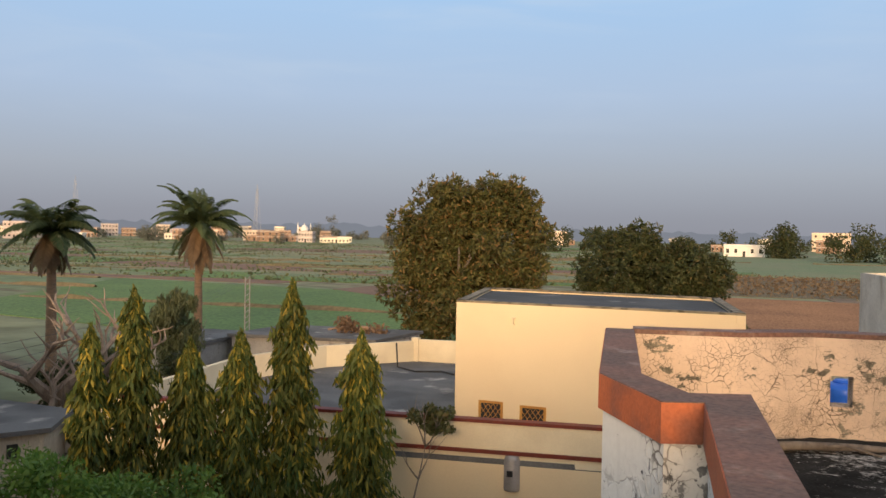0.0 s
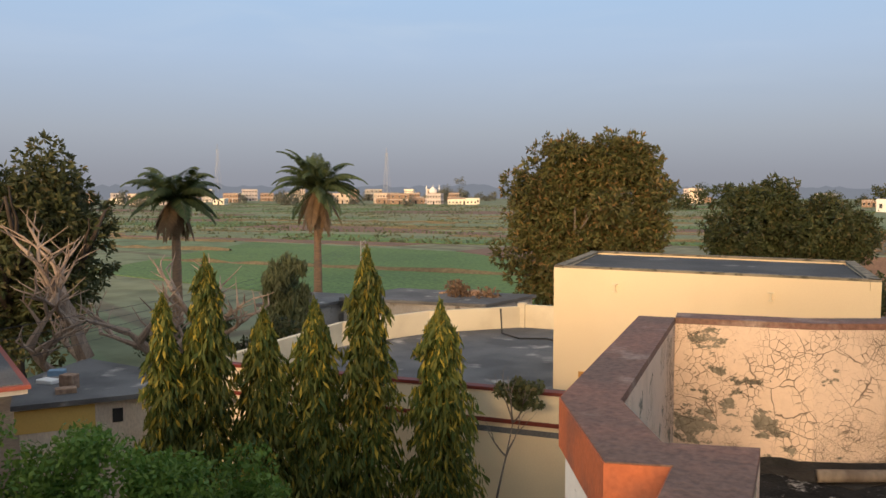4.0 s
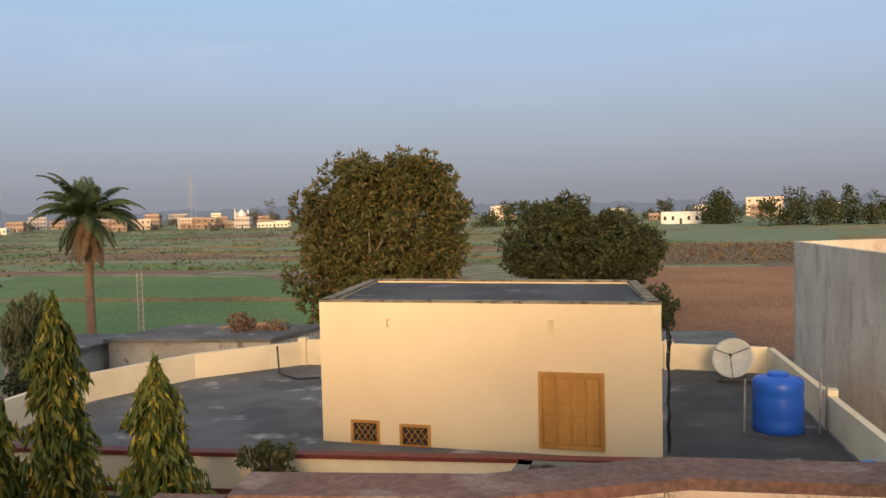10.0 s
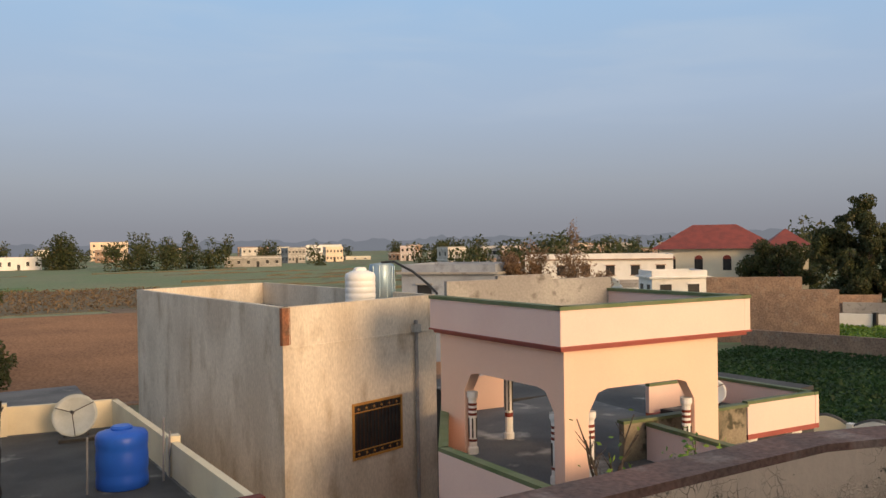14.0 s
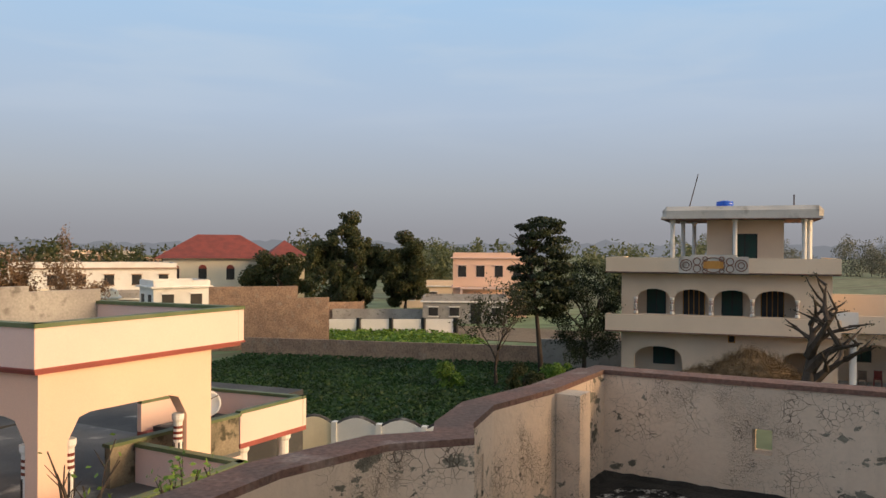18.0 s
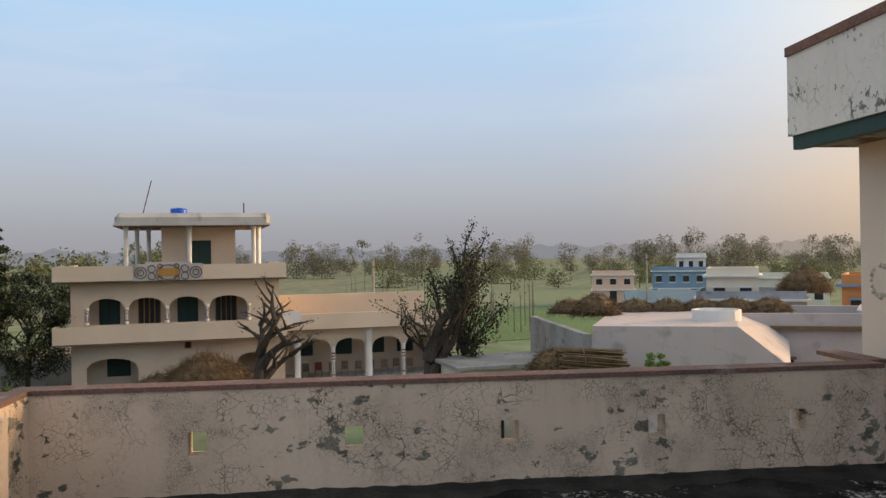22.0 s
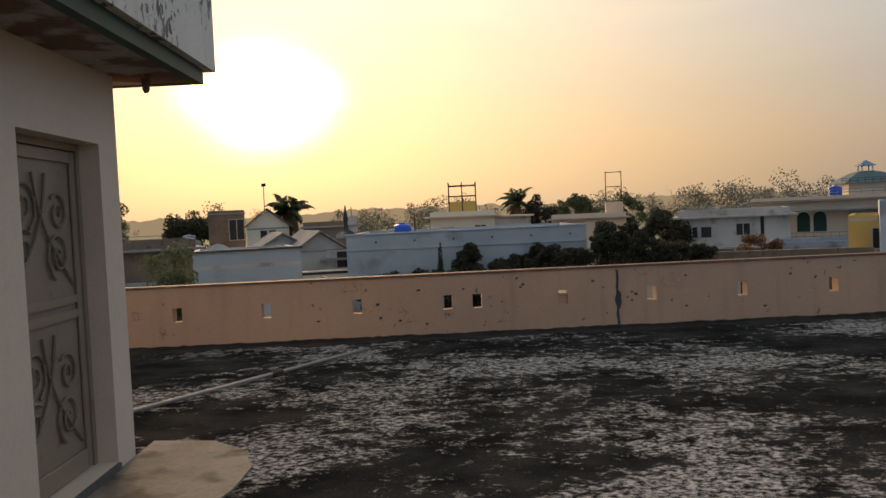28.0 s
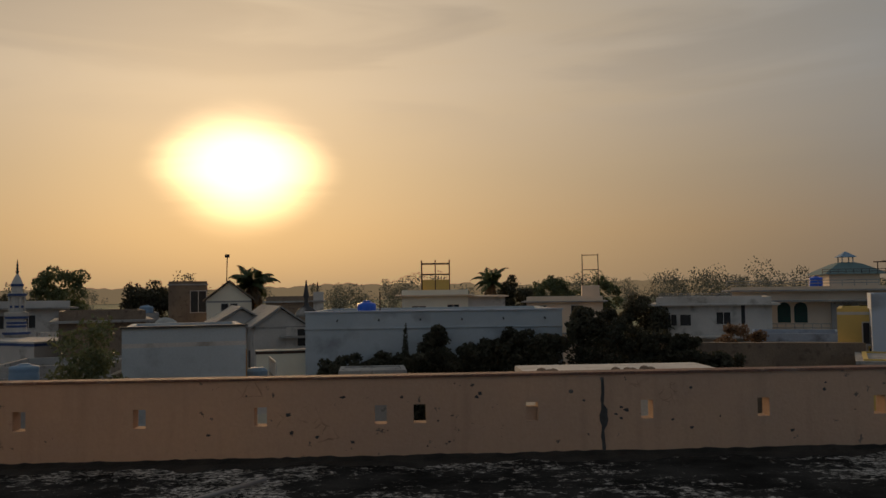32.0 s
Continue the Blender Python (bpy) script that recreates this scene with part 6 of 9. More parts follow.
mY = xf(0, 20.40, 0)
for a, b, c, d in ((-3.03, -2.51, -3.24, -2.86), (-1.95, -1.40, -3.26, -2.90)):
    w = barred_window(yh, mY, a, b, c, d, M_WOOD, M_WOOD, 0, 0)
    for k in range(4):
        for s in (-1, 1):
            x = a + (b - a) * (k + 0.5) / 4
            part("lattice_bar", Geo().tube([(x - s * 0.12, 20.380, c + 0.02), (x + s * 0.12, 20.380, d - 0.02)], 0.008, 4), M_WOOD, w)
sw = part("shutter_window", Geo().box(0.97, -0.01, -3.10, 2.11, 0.05, -1.73, mY), M_WOOD, yh, "closed varnished wooden shutters")
part("frame", Geo().box(0.90, -0.05, -3.17, 2.18, 0.03, -3.10, mY).box(0.90, -0.05, -1.73, 2.18, 0.03, -1.66, mY).box(0.90, -0.05, -3.10, 0.97, 0.03, -1.73, mY).box(2.11, -0.05, -3.10, 2.18, 0.03, -1.73, mY), M_WOOD, sw)
for k in range(4):
    x = 0.99 + 0.283 * k
    for z0, z1 in ((-3.05, -2.55), (-2.48, -2.32), (-2.25, -1.78)):
        part("panel", Geo().box(x, -0.035, z0, x + 0.245, 0.0, z1, mY, 0.012), M_WOOD, sw)
for x in (-2.22, 1.18):
    part("bracket", Geo().box(x - 0.015, -0.10, -0.82, x + 0.015, 0, -0.66, mY).box(x - 0.06, -0.10, -0.67, x + 0.06, 0, -0.645, mY).box(x - 0.05, -0.10, -0.84, x + 0.05, 0, -0.815, mY), M_CREAM_Y, yh)
r = random.Random(4)
for k in range(5):
    pts = [(3.33 + 0.03 * k, 20.42 + 0.02 * k, -0.6 - 0.1 * k)]
    for i in range(9):
        pts.append((3.33 + r.uniform(0.0, 0.07), 20.42 + r.uniform(0, 0.1), -0.6 - 0.1 * k - (2.55 - 0.1 * k) * (i + 1) / 9))
    solo("cable", Geo().tube(pts, 0.014, 5), M_DARK, "loose black cable down the yellow wall", "cable", "wall cables")
part("drain_pipe", Geo().tube([(0.1, 17.48, -3.05), (0.1, 17.48, GROUND)], 0.045, 8), M_DARK, yh, "black drain pipe")
hb = thing("gas_heater", -1.3, 17.2, -3.9, "grey metal gas heater on the yellow wall", "heater")
part("body", Geo().turned(-1.3, 17.15, [(0.17, -3.95), (0.18, -3.9), (0.18, -3.3), (0.15, -3.22), (0.05, -3.18)], 14), M_GREYPIPE, hb, smooth=True)
part("dial", Geo().box(-1.36, 16.93, -3.62, -1.24, 16.97, -3.5), M_DARK, hb)
water_tank("water_tank", 5.55, 23.1, TZ, 0.52, 1.22, M_BLUE, "blue plastic water tank on the dark terrace", 2)
solo("bucket", Geo().turned(6.75, 20.2, [(0.10, TZ), (0.14, TZ + 0.26), (0.15, TZ + 0.26), (0.13, TZ + 0.24)], 14), M_PALEBLUE, "small light blue bucket on the terrace", "bucket")
sat_dish(4.95, 28.4, TZ, 0.56, (-0.25, -0.85, 0.42), "round grey satellite dish on the terrace", M_DISH)
for x, y, h in ((4.85, 22.75, 1.15), (6.35, 23.0, 1.35), (6.5, 23.2, 1.0)):
    solo("pipe_post", Geo().tube([(x, y, TZ), (x + 0.02, y, TZ + h)], 0.022, 6), M_GREYPIPE, "thin upright steel pipe by the tank", "pipe", "tank pipes")
solo("plank", Geo().box(4.5, 27.75, TZ, 5.6, 27.95, TZ + 0.09), M_DARK, "dark plank under the satellite dish", "plank")
pts = [(-8.2, 26.9, -2.45), (-8.1, 26.8, TZ + 0.04), (-7.2, 26.2, TZ + 0.03), (-6.4, 26.6, TZ + 0.03), (-5.6, 26.1, TZ + 0.03)]
solo("hose", Geo().tube(pts, 0.03, 6), M_DARK, "black hose lying on the grey terrace", "hose")
# -- flat roofs behind the yellow house --
for nm, ol, zt, mt, lb in (("low_roof", [(-19.5, 33.5), (-12.6, 34.6), (-12.0, 38.6), (-19.0, 37.8)], -3.5, M_CONC, "low grey flat-roofed shed with a brick heap"),
                           ("low_roof", [(2.4, 30.5), (5.6, 31.0), (5.2, 36.5), (1.8, 36.2)], -3.2, M_CONC, "low grey roof beyond the terrace"),
                           ("low_roof", [(-22.5, 31.0), (-20.0, 31.5), (-19.9, 36.0), (-23, 35.6)], -3.7, M_CONC, "small grey flat-roofed shed")):
    t = thing(nm, ol[0][0], ol[0][1], GROUND, lb, "shed", "grey sheds")
    part("wall", Geo().prism(ol, GROUND, zt - 0.14), M_GREYW, t)
    part("roof", Geo().prism([(x + (0.15 if i in (1, 2) else -0.15), y + (0.15 if i > 1 else -0.15)) for i, (x, y) in enumerate(ol)], zt - 0.14, zt), mt, t)
r = random.Random(12)
bk = Geo().box(-0.11, -0.055, -0.037, 0.11, 0.055, 0.037).mesh("brick")
bk.materials.append(M_BRICK)
heap = thing("brick_heap", -14.8, 37.2, -3.5, "heap of red bricks on a shed roof", "brick heap")
for k in range(70):
    b = new("brick", bk)
    b.parent = heap
    lvl = k // 28
    b.matrix_basis = pose(r.uniform(-1.3, 1.3) * (1 - 0.25 * lvl), r.uniform(-0.35, 0.35), 0.04 + 0.075 * lvl, r.uniform(-8, 8), r.uniform(-8, 8), r.uniform(0, 180))

# -- the raw grey house --
gh = thing("grey_house", 10, 25, GROUND, "raw grey plastered house with streaked damp walls", "house")
GA, GB, GC = (8.85, 22.60), (7.05, 33.2), (13.55, 24.52)
GD = (GB[0] + GC[0] - GA[0], GB[1] + GC[1] - GA[1])
part("lower_wall", Geo().prism([GA, GC, GD, GB], GROUND, -0.58), M_GREYPL, gh, "grey plaster wall")
g = Geo()
ring = [GA, GC, GD, GB]
for k in range(4):
    for q in wall_run([ring[k], ring[(k + 1) % 4]], 0.17, 1):
        o = [(x + 0.0, y) for x, y in q]
        part("roof_wall", Geo().prism(o, -0.58, 0.26), M_GREYPL, gh)
part("roof", Geo().prism([(9.0, 22.8), (13.35, 24.6), (11.6, 34.9), (7.25, 33.0)], -0.58, -0.50), M_CONC, gh)
part("brick_corner", Geo().box(-0.03, -0.035, -0.58, 0.19, 0.06, 0.25, xf(GA[0], GA[1], 0, 22.2)), M_BRICKY, gh, "exposed red brick at the corner")
mG = xf(GA[0], GA[1], 0, math.degrees(math.atan2(GC[1] - GA[1], GC[0] - GA[0])))
part("string_course", Geo().box(0.22, -0.022, -0.69, 4.9, 0.02, -0.64, mG), M_GREYPL, gh)
gwin = barred_window(gh, mG, 2.08, 3.67, -3.49, -2.25, M_WOOD, M_IRON, 13, 0)
for z in (-2.42, -3.34):
    part("rail", Geo().box(2.08, -0.036, z - 0.012, 3.67, -0.01, z + 0.012, mG), M_WOOD, gwin)
    for k in range(6):
        c = mG @ Vector((2.22 + 0.26 * k, -0.02, z + (0.08 if z > -3 else -0.08)))
        part("scroll", Geo().turned(c.x, c.y, [(0.008, c.z - 0.035), (0.035, c.z), (0.008, c.z + 0.035)], 8), M_WOOD, gwin)
part("drain_pipe", Geo().tube(local(mG, [(4.25, -0.06, -0.35), (4.25, -0.06, -0.6), (4.28, -0.06, GROUND)]), 0.05, 8), M_GREYPIPE, gh, "grey drain pipe with stains below it")
part("pipe_joint", Geo().box(4.12, -0.12, -0.66, 4.38, 0.0, -0.46, mG), M_GREYW, gh)
water_tank("water_tank", 12.0, 26.0, -0.5, 0.42, 1.45, M_TANKW, "white ribbed water tank on the grey roof", 7)
st = thing("steel_drum", 12.89, 26.6, -0.5, "dull blue steel drum beside the white tank", "drum")
part("body", Geo().turned(12.89, 26.6, [(0.36, -0.5), (0.36, 0.98), (0.34, 1.02), (0.34, 1.05), (0.05, 1.09)], 20), M_STEEL, st, smooth=True)
for s in range(5):
    a = 3.6 + 0.55 * s
    part("seam", Geo().box(12.89 + 0.365 * math.cos(a) - 0.012, 26.6 + 0.365 * math.sin(a) - 0.012, -0.5, 12.89 + 0.365 * math.cos(a) + 0.012, 26.6 + 0.365 * math.sin(a) + 0.012, 1.0), M_STEEL, st)
solo("hose", Geo().tube([(12.85, 26.5, 1.10), (13.1, 26.2, 1.12), (13.4, 25.6, 0.85), (13.6, 25.0, 0.50), (13.6, 24.5, 0.28)], 0.035, 6), M_DARK, "black hose arching from the drum over the wall", "hose")

# -- the peach house with the arched porch --
ph = thing("peach_house", 14, 19, GROUND, "peach painted house with an arched porch on its terrace", "house")
PF = -2.73
Q0, Q1, Q2 = Vector((12.15, 16.72)), Vector((16.66, 16.88)), Vector((11.74, 20.80))
Q3 = Q1 + Q2 - Q0
part("lower_storey", Geo().prism([(10.3, 17.9), (10.6, 14.6), (14.9, 14.9), (14.92, 17.6), (17.62, 17.65), (17.62, 24.5), (13.2, 23.5)], GROUND, PF - 0.1), M_PINKB, ph)
part("terrace_floor", Geo().prism([(10.35, 17.9), (10.65, 14.65), (14.85, 14.95), (14.9, 17.6), (17.6, 17.65), (17.6, 24.4), (13.2, 23.5)], PF - 0.1, PF), M_CONC, ph, "grey cement terrace floor")
for a, b in (((13.1, 23.3), (10.3, 17.9)), ((10.3, 17.9), (10.6, 14.6)), ((10.6, 14.6), (14.9, 14.9)), ((14.9, 14.9), (14.92, 17.6))):
    g, g2 = Geo(), Geo()
    for q in wall_run([a, b], 0.15, 1):
        g.prism(q, PF - 0.35, -2.06)
    w = part("terrace_parapet", g, M_PINKB, ph)
    for q in wall_run([a, b], 0.18, 1):
        g2.prism(q, -2.06, -1.99)
    part("green_coping", g2, M_OLIVE, w)
mL = xf(Q2.x, Q2.y, 0, math.degrees(math.atan2(Q0.y - Q2.y, Q0.x - Q2.x)))
mF = xf(Q0.x, Q0.y, 0, math.degrees(math.atan2(Q1.y - Q0.y, Q1.x - Q0.x)))
LL = (Q0 - Q2).length
g = Geo()
arch_wall(g, mL @ Matrix.Translation((0, 0.06, 0)), 0.05, LL - 0.02, PF, -0.30, 0.24, [(0.95, LL - 0.30, -1.43, -1.02, PF, 0.98)])
part("arch_wall", g, M_PINK, ph)
g = Geo()
arch_wall(g, mF @ Matrix.Translation((0, 0.06, 0)), 0.10, 3.86, PF, -0.30, 0.24, [(0.62, 3.22, -1.47, -1.05, PF, 0.86)])
part("arch_wall", g, M_PINK, ph)
part("porch_ceiling", Geo().prism([tuple(Q0), tuple(Q1), tuple(Q3), tuple(Q2)], -0.30, -0.20), M_PINK, ph)
# band, trims and coping of the porch roof
edge = [tuple(Q2), tuple(Q0), tuple(Q1), tuple(Q3)]
for k in range(3):
    a, b = edge[k], edge[k + 1]
    def strip(z0, z1, out, th, a=a, b=b):
        g = Geo()
        d = (Vector(b) - Vector(a)).normalized()
        n = Vector((d.y, -d.x)) * out
        for q in wall_run([tuple(Vector(a) + n - d * out), tuple(Vector(b) + n + d * out)], th, 1):
            g.prism(q, z0, z1)
        return g
    bnd = part("roof_band", strip(-0.20, 0.43, 0.10, 0.16), M_PINKB, ph)
    part("rose_trim", strip(-0.30, -0.20, 0.05, 0.10), M_PINKLINE, bnd)
    part("rose_trim", strip(-0.23, -0.198, 0.125, 0.10), M_PINKLINE, bnd)
    part("green_coping", strip(0.43, 0.50, 0.12, 0.22), M_OLIVE, bnd)
part("porch_roof", Geo().prism([tuple(Q0 + Vector((0.1, 0.1))), tuple(Q1 + Vector((-0.1, 0.1))), tuple(Q3), tuple(Q2)], -0.20, 0.12), M_CONC, ph)
for a, b, h in (((11.9, 20.6), (13.2, 20.65), 0.80), ((13.2, 20.65), (14.6, 20.6), 0.88), ((14.6, 20.62), (16.3, 20.6), 0.76)):
    g = Geo()
    for q in wall_run([a, b], 0.12, 1):
        g.prism(q, 0.12 if b[1] < 22 else PF, h)
    part("roof_wall", g, M_GREYW, ph, "bare grey cement wall")
part("rear_wall", Geo().box(13.9, 23.55, PF, 15.05, 23.75, -1.85), M_PINK, ph, "short peach wall at the back of the terrace")
part("rear_terrace", Geo().prism([(15.1, 24.45), (17.65, 24.45), (17.65, 20.8), (24.5, 21.6), (23.5, 29.5), (14.6, 28.5)], GROUND, PF - 0.02), M_DARKROOF, ph, "dark stained lower terraces behind the porch")


def column(parent, x, y, z0, z1, r, stripes=True):
    c = part("column", Geo().turned(x, y, [(r * 1.35, z0), (r * 1.35, z0 + 0.12), (r, z0 + 0.16), (r, z1 - 0.16), (r * 1.35, z1 - 0.1), (r * 1.35, z1)], 12), M_WHITE, parent, "white column with painted bands", smooth=False)
    if stripes:
        h = z1 - z0
        for q in (0.20, 0.62, 0.70, 0.78):
            part("band", Geo().turned(x, y, [(r * 1.02, z0 + h * q), (r * 1.06, z0 + h * q + 0.01), (r * 1.06, z0 + h * q + h * 0.035), (r * 1.02, z0 + h * q + h * 0.04)], 12), M_REDLINE, c)
        for q in range(6):
            a = q * 1.047
            part("flute", Geo().box(x + r * math.cos(a) - 0.012, y + r * math.sin(a) - 0.012, z0 + h * 0.26, x + r * math.cos(a) + 0.012, y + r * math.sin(a) + 0.012, z0 + h * 0.58), M_DARK, c)
    return c


for p in (mL @ Vector((1.06, 0.18, 0)), mL @ Vector((LL - 0.40, 0.18, 0)), mF @ Vector((0.74, 0.18, 0)), mF @ Vector((3.12, 0.18, 0))):
    column(ph, p.x, p.y, PF, -1.45, 0.085)
for x, y in ((13.35, 20.5), (14.2, 18.9)):
    column(ph, x, y, PF, -0.30, 0.085)
part("inner_parapet", Geo().box(14.25, 17.65, PF, 17.55, 17.80, -1.98), M_MOSSY, ph, "bare brown parapet inside the porch")
part("inner_coping", Geo().box(14.22, 17.62, -1.98, 17.6, 17.83, -1.92), M_OLIVE, ph, "olive painted coping")
# lower wing with striped posts
wing = [(17.7, 17.75), (20.0, 17.8), (19.65, 20.75), (17.4, 20.7)]
part("wing_slab", Geo().prism(wing, -2.73, -2.62), M_PINKLINE, ph)
for k in range(3):
    g, g2 = Geo(), Geo()
    for q in wall_run([wing[k], wing[k + 1]], 0.13, 1):
        g.prism(q, -2.62, -1.97)
    for q in wall_run([wing[k], wing[k + 1]], 0.15, 1):
        g2.prism(q, -1.97, -1.90)
    w = part("wing_parapet", g, M_PINKB, ph)
    part("green_coping", g2, M_OLIVE, w)
part("wing_roof", Geo().prism([(17.85, 17.85), (19.75, 17.8), (19.45, 20.4), (17.6, 20.4)], -2.62, -2.5), M_DARKROOF, ph)
column(ph, 19.4, 18.0, GROUND, -2.73, 0.13)
column(ph, 18.0, 18.0, GROUND, -2.73, 0.13)
# wall coloured near-black: the shade of the recess is painted on
part("back_wall", Geo().box(17.6, 20.3, GROUND, 19.5, 20.5, -2.73), M_DARK, ph, "back wall under the wing, recess shade put into its colour")
sat_dish(18.9, 20.0, -2.5, 0.34, (-0.6, -0.6, 0.5), "small white satellite dish on the wing roof", M_TANKW)
# dead vines and saplings in front of the peach house
for k, (x, y, h, lf) in enumerate(((10.6, 13.7, 2.1, 0), (10.95, 13.8, 1.8, 0), (11.5, 13.3, 1.35, 1), (12.0, 13.1, 1.5, 1), (12.35, 12.7, 1.4, 1))):
    bare_base = -2.55
    t = thing("sapling", x, y, bare_base, "thin pruned sapling with few leaves" if lf else "thin leafless vine on the parapet", "sapling", "saplings")
    r = random.Random(200 + k)
    g = Geo()
    tips = []
    for j in range(3):
        ps, dd = limb_pts = ([], None)
        p = Vector((x, y, bare_base))
        d = Vector((r.uniform(-0.25, 0.25), r.uniform(-0.25, 0.25), 1)).normalized()
        pts = [p]
        for i in range(6):
            d = (d + Vector((r.uniform(-0.25, 0.25), r.uniform(-0.25, 0.25), 0.1))).normalized()
            pts.append(pts[-1] + d * h * r.uniform(0.7, 1.1) / 6)
        g.tube(pts, [0.035 - 0.0045 * i for i in range(7)], 6)
        for i in (3, 4, 5):
            q = [pts[i], pts[i] + Vector((r.uniform(-0.2, 0.2), r.uniform(-0.2, 0.2), 0.22))]
            g.tube(q, [0.01, 0.004], 5)
        tips += pts[3:]
    part("stem", g, M_DBARK, t)
    SAPLING_TIPS = tips
    if lf or k == 0:
        rr = np.random.default_rng(300 + k)
        n = 110 if lf else 30
        cc = np.array([tuple(tips[i % len(tips)]) for i in range(n)])
        pos = cc + rr.normal(0, 0.09, (n, 3))
        u = rr.normal(0, 1, (n, 3))
        u /= np.linalg.norm(u, axis=1)[:, None]
        w = np.cross(u, rr.normal(0, 1, (n, 3)))
        w /= np.linalg.norm(w, axis=1)[:, None]
        part("leaves", quads_mesh("leaves", pos, u * 0.10, w * 0.05, L_BUSH), L_BUSH, t)

# -- the veranda house --
VZ = 0.31
MO = xf(52.9, 21.03, VZ, math.degrees(math.atan2(9.0 - 20.6, 55.0 - 52.9)))
mh = thing("veranda_house", 58, 12, GROUND, "cream three-storey house with arched verandas and a roof pavilion", "house")
part("ground_storey", Geo().box(0.6, 1.9, GROUND - VZ, 11.9, 10, -3.5, MO), M_BEIGE, mh)
part("first_storey", Geo().box(0.6, 1.9, -3.5, 11.9, 10, 0.0, MO), M_BEIGE, mh)
g = Geo()
arch_wall(g, MO, 0.55, 11.96, GROUND - VZ, -3.5, 0.25, [(1.33, 4.09, -4.95, -4.38), (9.6, 11.3, -4.95, -4.4)])
part("ground_arcade", g, M_BEIGE, mh)
g = Geo()
arch_wall(g, MO, 0.55, 11.96, -3.5, 0.0, 0.22, [(1.45, 3.40, -1.5, -0.95, -2.45), (3.62, 5.58, -1.5, -0.95, -2.45), (5.84, 7.86, -1.5, -0.95, -2.45), (8.08, 10.3, -1.5, -0.95, -2.45)])
part("first_arcade", g, M_BEIGE, mh)
for x in (1.40, 3.51, 5.71, 7.97, 10.35):
    p = MO @ Vector((x, -0.02, 0))
    column(mh, p.x, p.y, VZ - 2.45, VZ - 1.45, 0.10)
part("side_wall", Geo().box(11.96, 0.0, GROUND - VZ, 12.15, 10, 0.0, MO), M_BEIGE, mh)
part("balcony_band", Geo().box(-0.26, -1.1, -3.4, 12.5, -0.9, -2.45, MO).box(-0.26, -0.9, -3.4, -0.06, 1.5, -2.45, MO).box(12.3, -0.9, -3.4, 12.5, 9, -2.45, MO), M_BEIGE, mh, "cream balcony band")
part("balcony_floor", Geo().box(-0.2, -1.05, -3.5, 12.45, 1.9, -3.38, MO), M_BEIGE, mh)
part("brown_line", Geo().box(-0.3, -1.14, -3.47, 12.54, -0.86, -3.40, MO), M_COPING, mh)
part("roof_band", Geo().box(-0.25, -1.0, 0.08, 12.5, -0.8, 0.92, MO).box(-0.25, -0.8, 0.08, -0.05, 8, 0.92, MO).box(12.3, -0.8, 0.08, 12.5, 9, 0.92, MO), M_BEIGE, mh, "cream roof parapet with faded scrolls")
part("roof_floor", Geo().box(-0.2, -0.95, -0.02, 12.45, 9.5, 0.1, MO), M_CONC, mh)
part("brown_line", Geo().box(-0.28, -1.03, 0.02, 12.53, -0.77, 0.08, MO), M_COPING, mh)
orn = part("ornament", Geo().box(3.95, -1.05, 0.05, 7.75, -0.99, 1.0, MO).box(4.6, -1.05, 1.0, 7.1, -0.99, 1.1, MO), M_WEATHW, mh, "white carved panel with scrolls")
for cx, cz, rr_ in ((4.35, 0.5, 0.32), (4.35, 0.5, 0.17), (7.35, 0.5, 0.32), (7.35, 0.5, 0.17), (4.95, 0.72, 0.2), (6.75, 0.72, 0.2), (4.95, 0.3, 0.2), (6.75, 0.3, 0.2), (5.85, 0.52, 0.42), (5.4, 0.86, 0.13), (6.3, 0.86, 0.13), (5.4, 0.18, 0.13), (6.3, 0.18, 0.13)):
    ring = []
    for j in range(18):
        a = 2 * math.pi * j / 18
        ring.append(MO @ Vector((cx + rr_ * (1.5 if rr_ == 0.42 else 1) * math.cos(a), -1.07, cz + rr_ * math.sin(a))))
    part("scroll", Geo().tube(ring + [ring[0]], 0.032, 5), M_COPING, orn, "dark scroll line")
part("medallion", Geo().box(5.3, -1.08, 0.3, 6.4, -1.04, 0.75, MO), M_WOOD, orn)
# pavilion on the roof
part("pavilion_room", Geo().box(5.4, 1.6, 0.1, 9.7, 6.5, 3.2, MO), M_BEIGE, mh)
part("pavilion_roof", Geo().box(2.9, -0.6, 3.2, 11.6, 7.5, 3.3, MO).box(2.95, -0.55, 3.3, 11.66, 7.4, 3.92, MO, 0.25), M_WEATHW, mh, "weathered white pavilion roof slab")
part("brown_line", Geo().box(2.88, -0.62, 3.16, 11.62, 7.52, 3.2, MO), M_COPING, mh)
for x, y in ((3.5, 0.2), (7.0, 0.2), (10.7, 0.2), (11.0, 0.9), (11.1, 1.7), (3.9, 3.5), (4.5, 5.0)):
    p = MO @ Vector((x, y, 0))
    column(mh, p.x, p.y, VZ + 0.1, VZ + 3.16, 0.13, False)
pane_window(mh, MO @ Matrix.Translation((0, 1.6, 0)), 6.9, 8.2, 0.4, 2.3, M_DARK, M_GREEN, "green_door")
for a, b, mt in ((1.9, 2.95, M_GREEN), (4.05, 5.25, M_WOOD), (6.3, 7.4, M_GREEN), (8.5, 9.7, M_WOOD)):
    pane_window(mh, MO @ Matrix.Translation((0, 1.9, 0)), a, b, -2.9, -1.0, M_WOOD if mt is M_WOOD else M_DARK, M_DARK if mt is M_WOOD else M_GREEN, "window", 4 if mt is M_WOOD else 2)
pane_window(mh, MO @ Matrix.Translation((0, 1.9, 0)), 2.3, 3.5, -5.6, -4.6, M_DARK, M_GREEN)
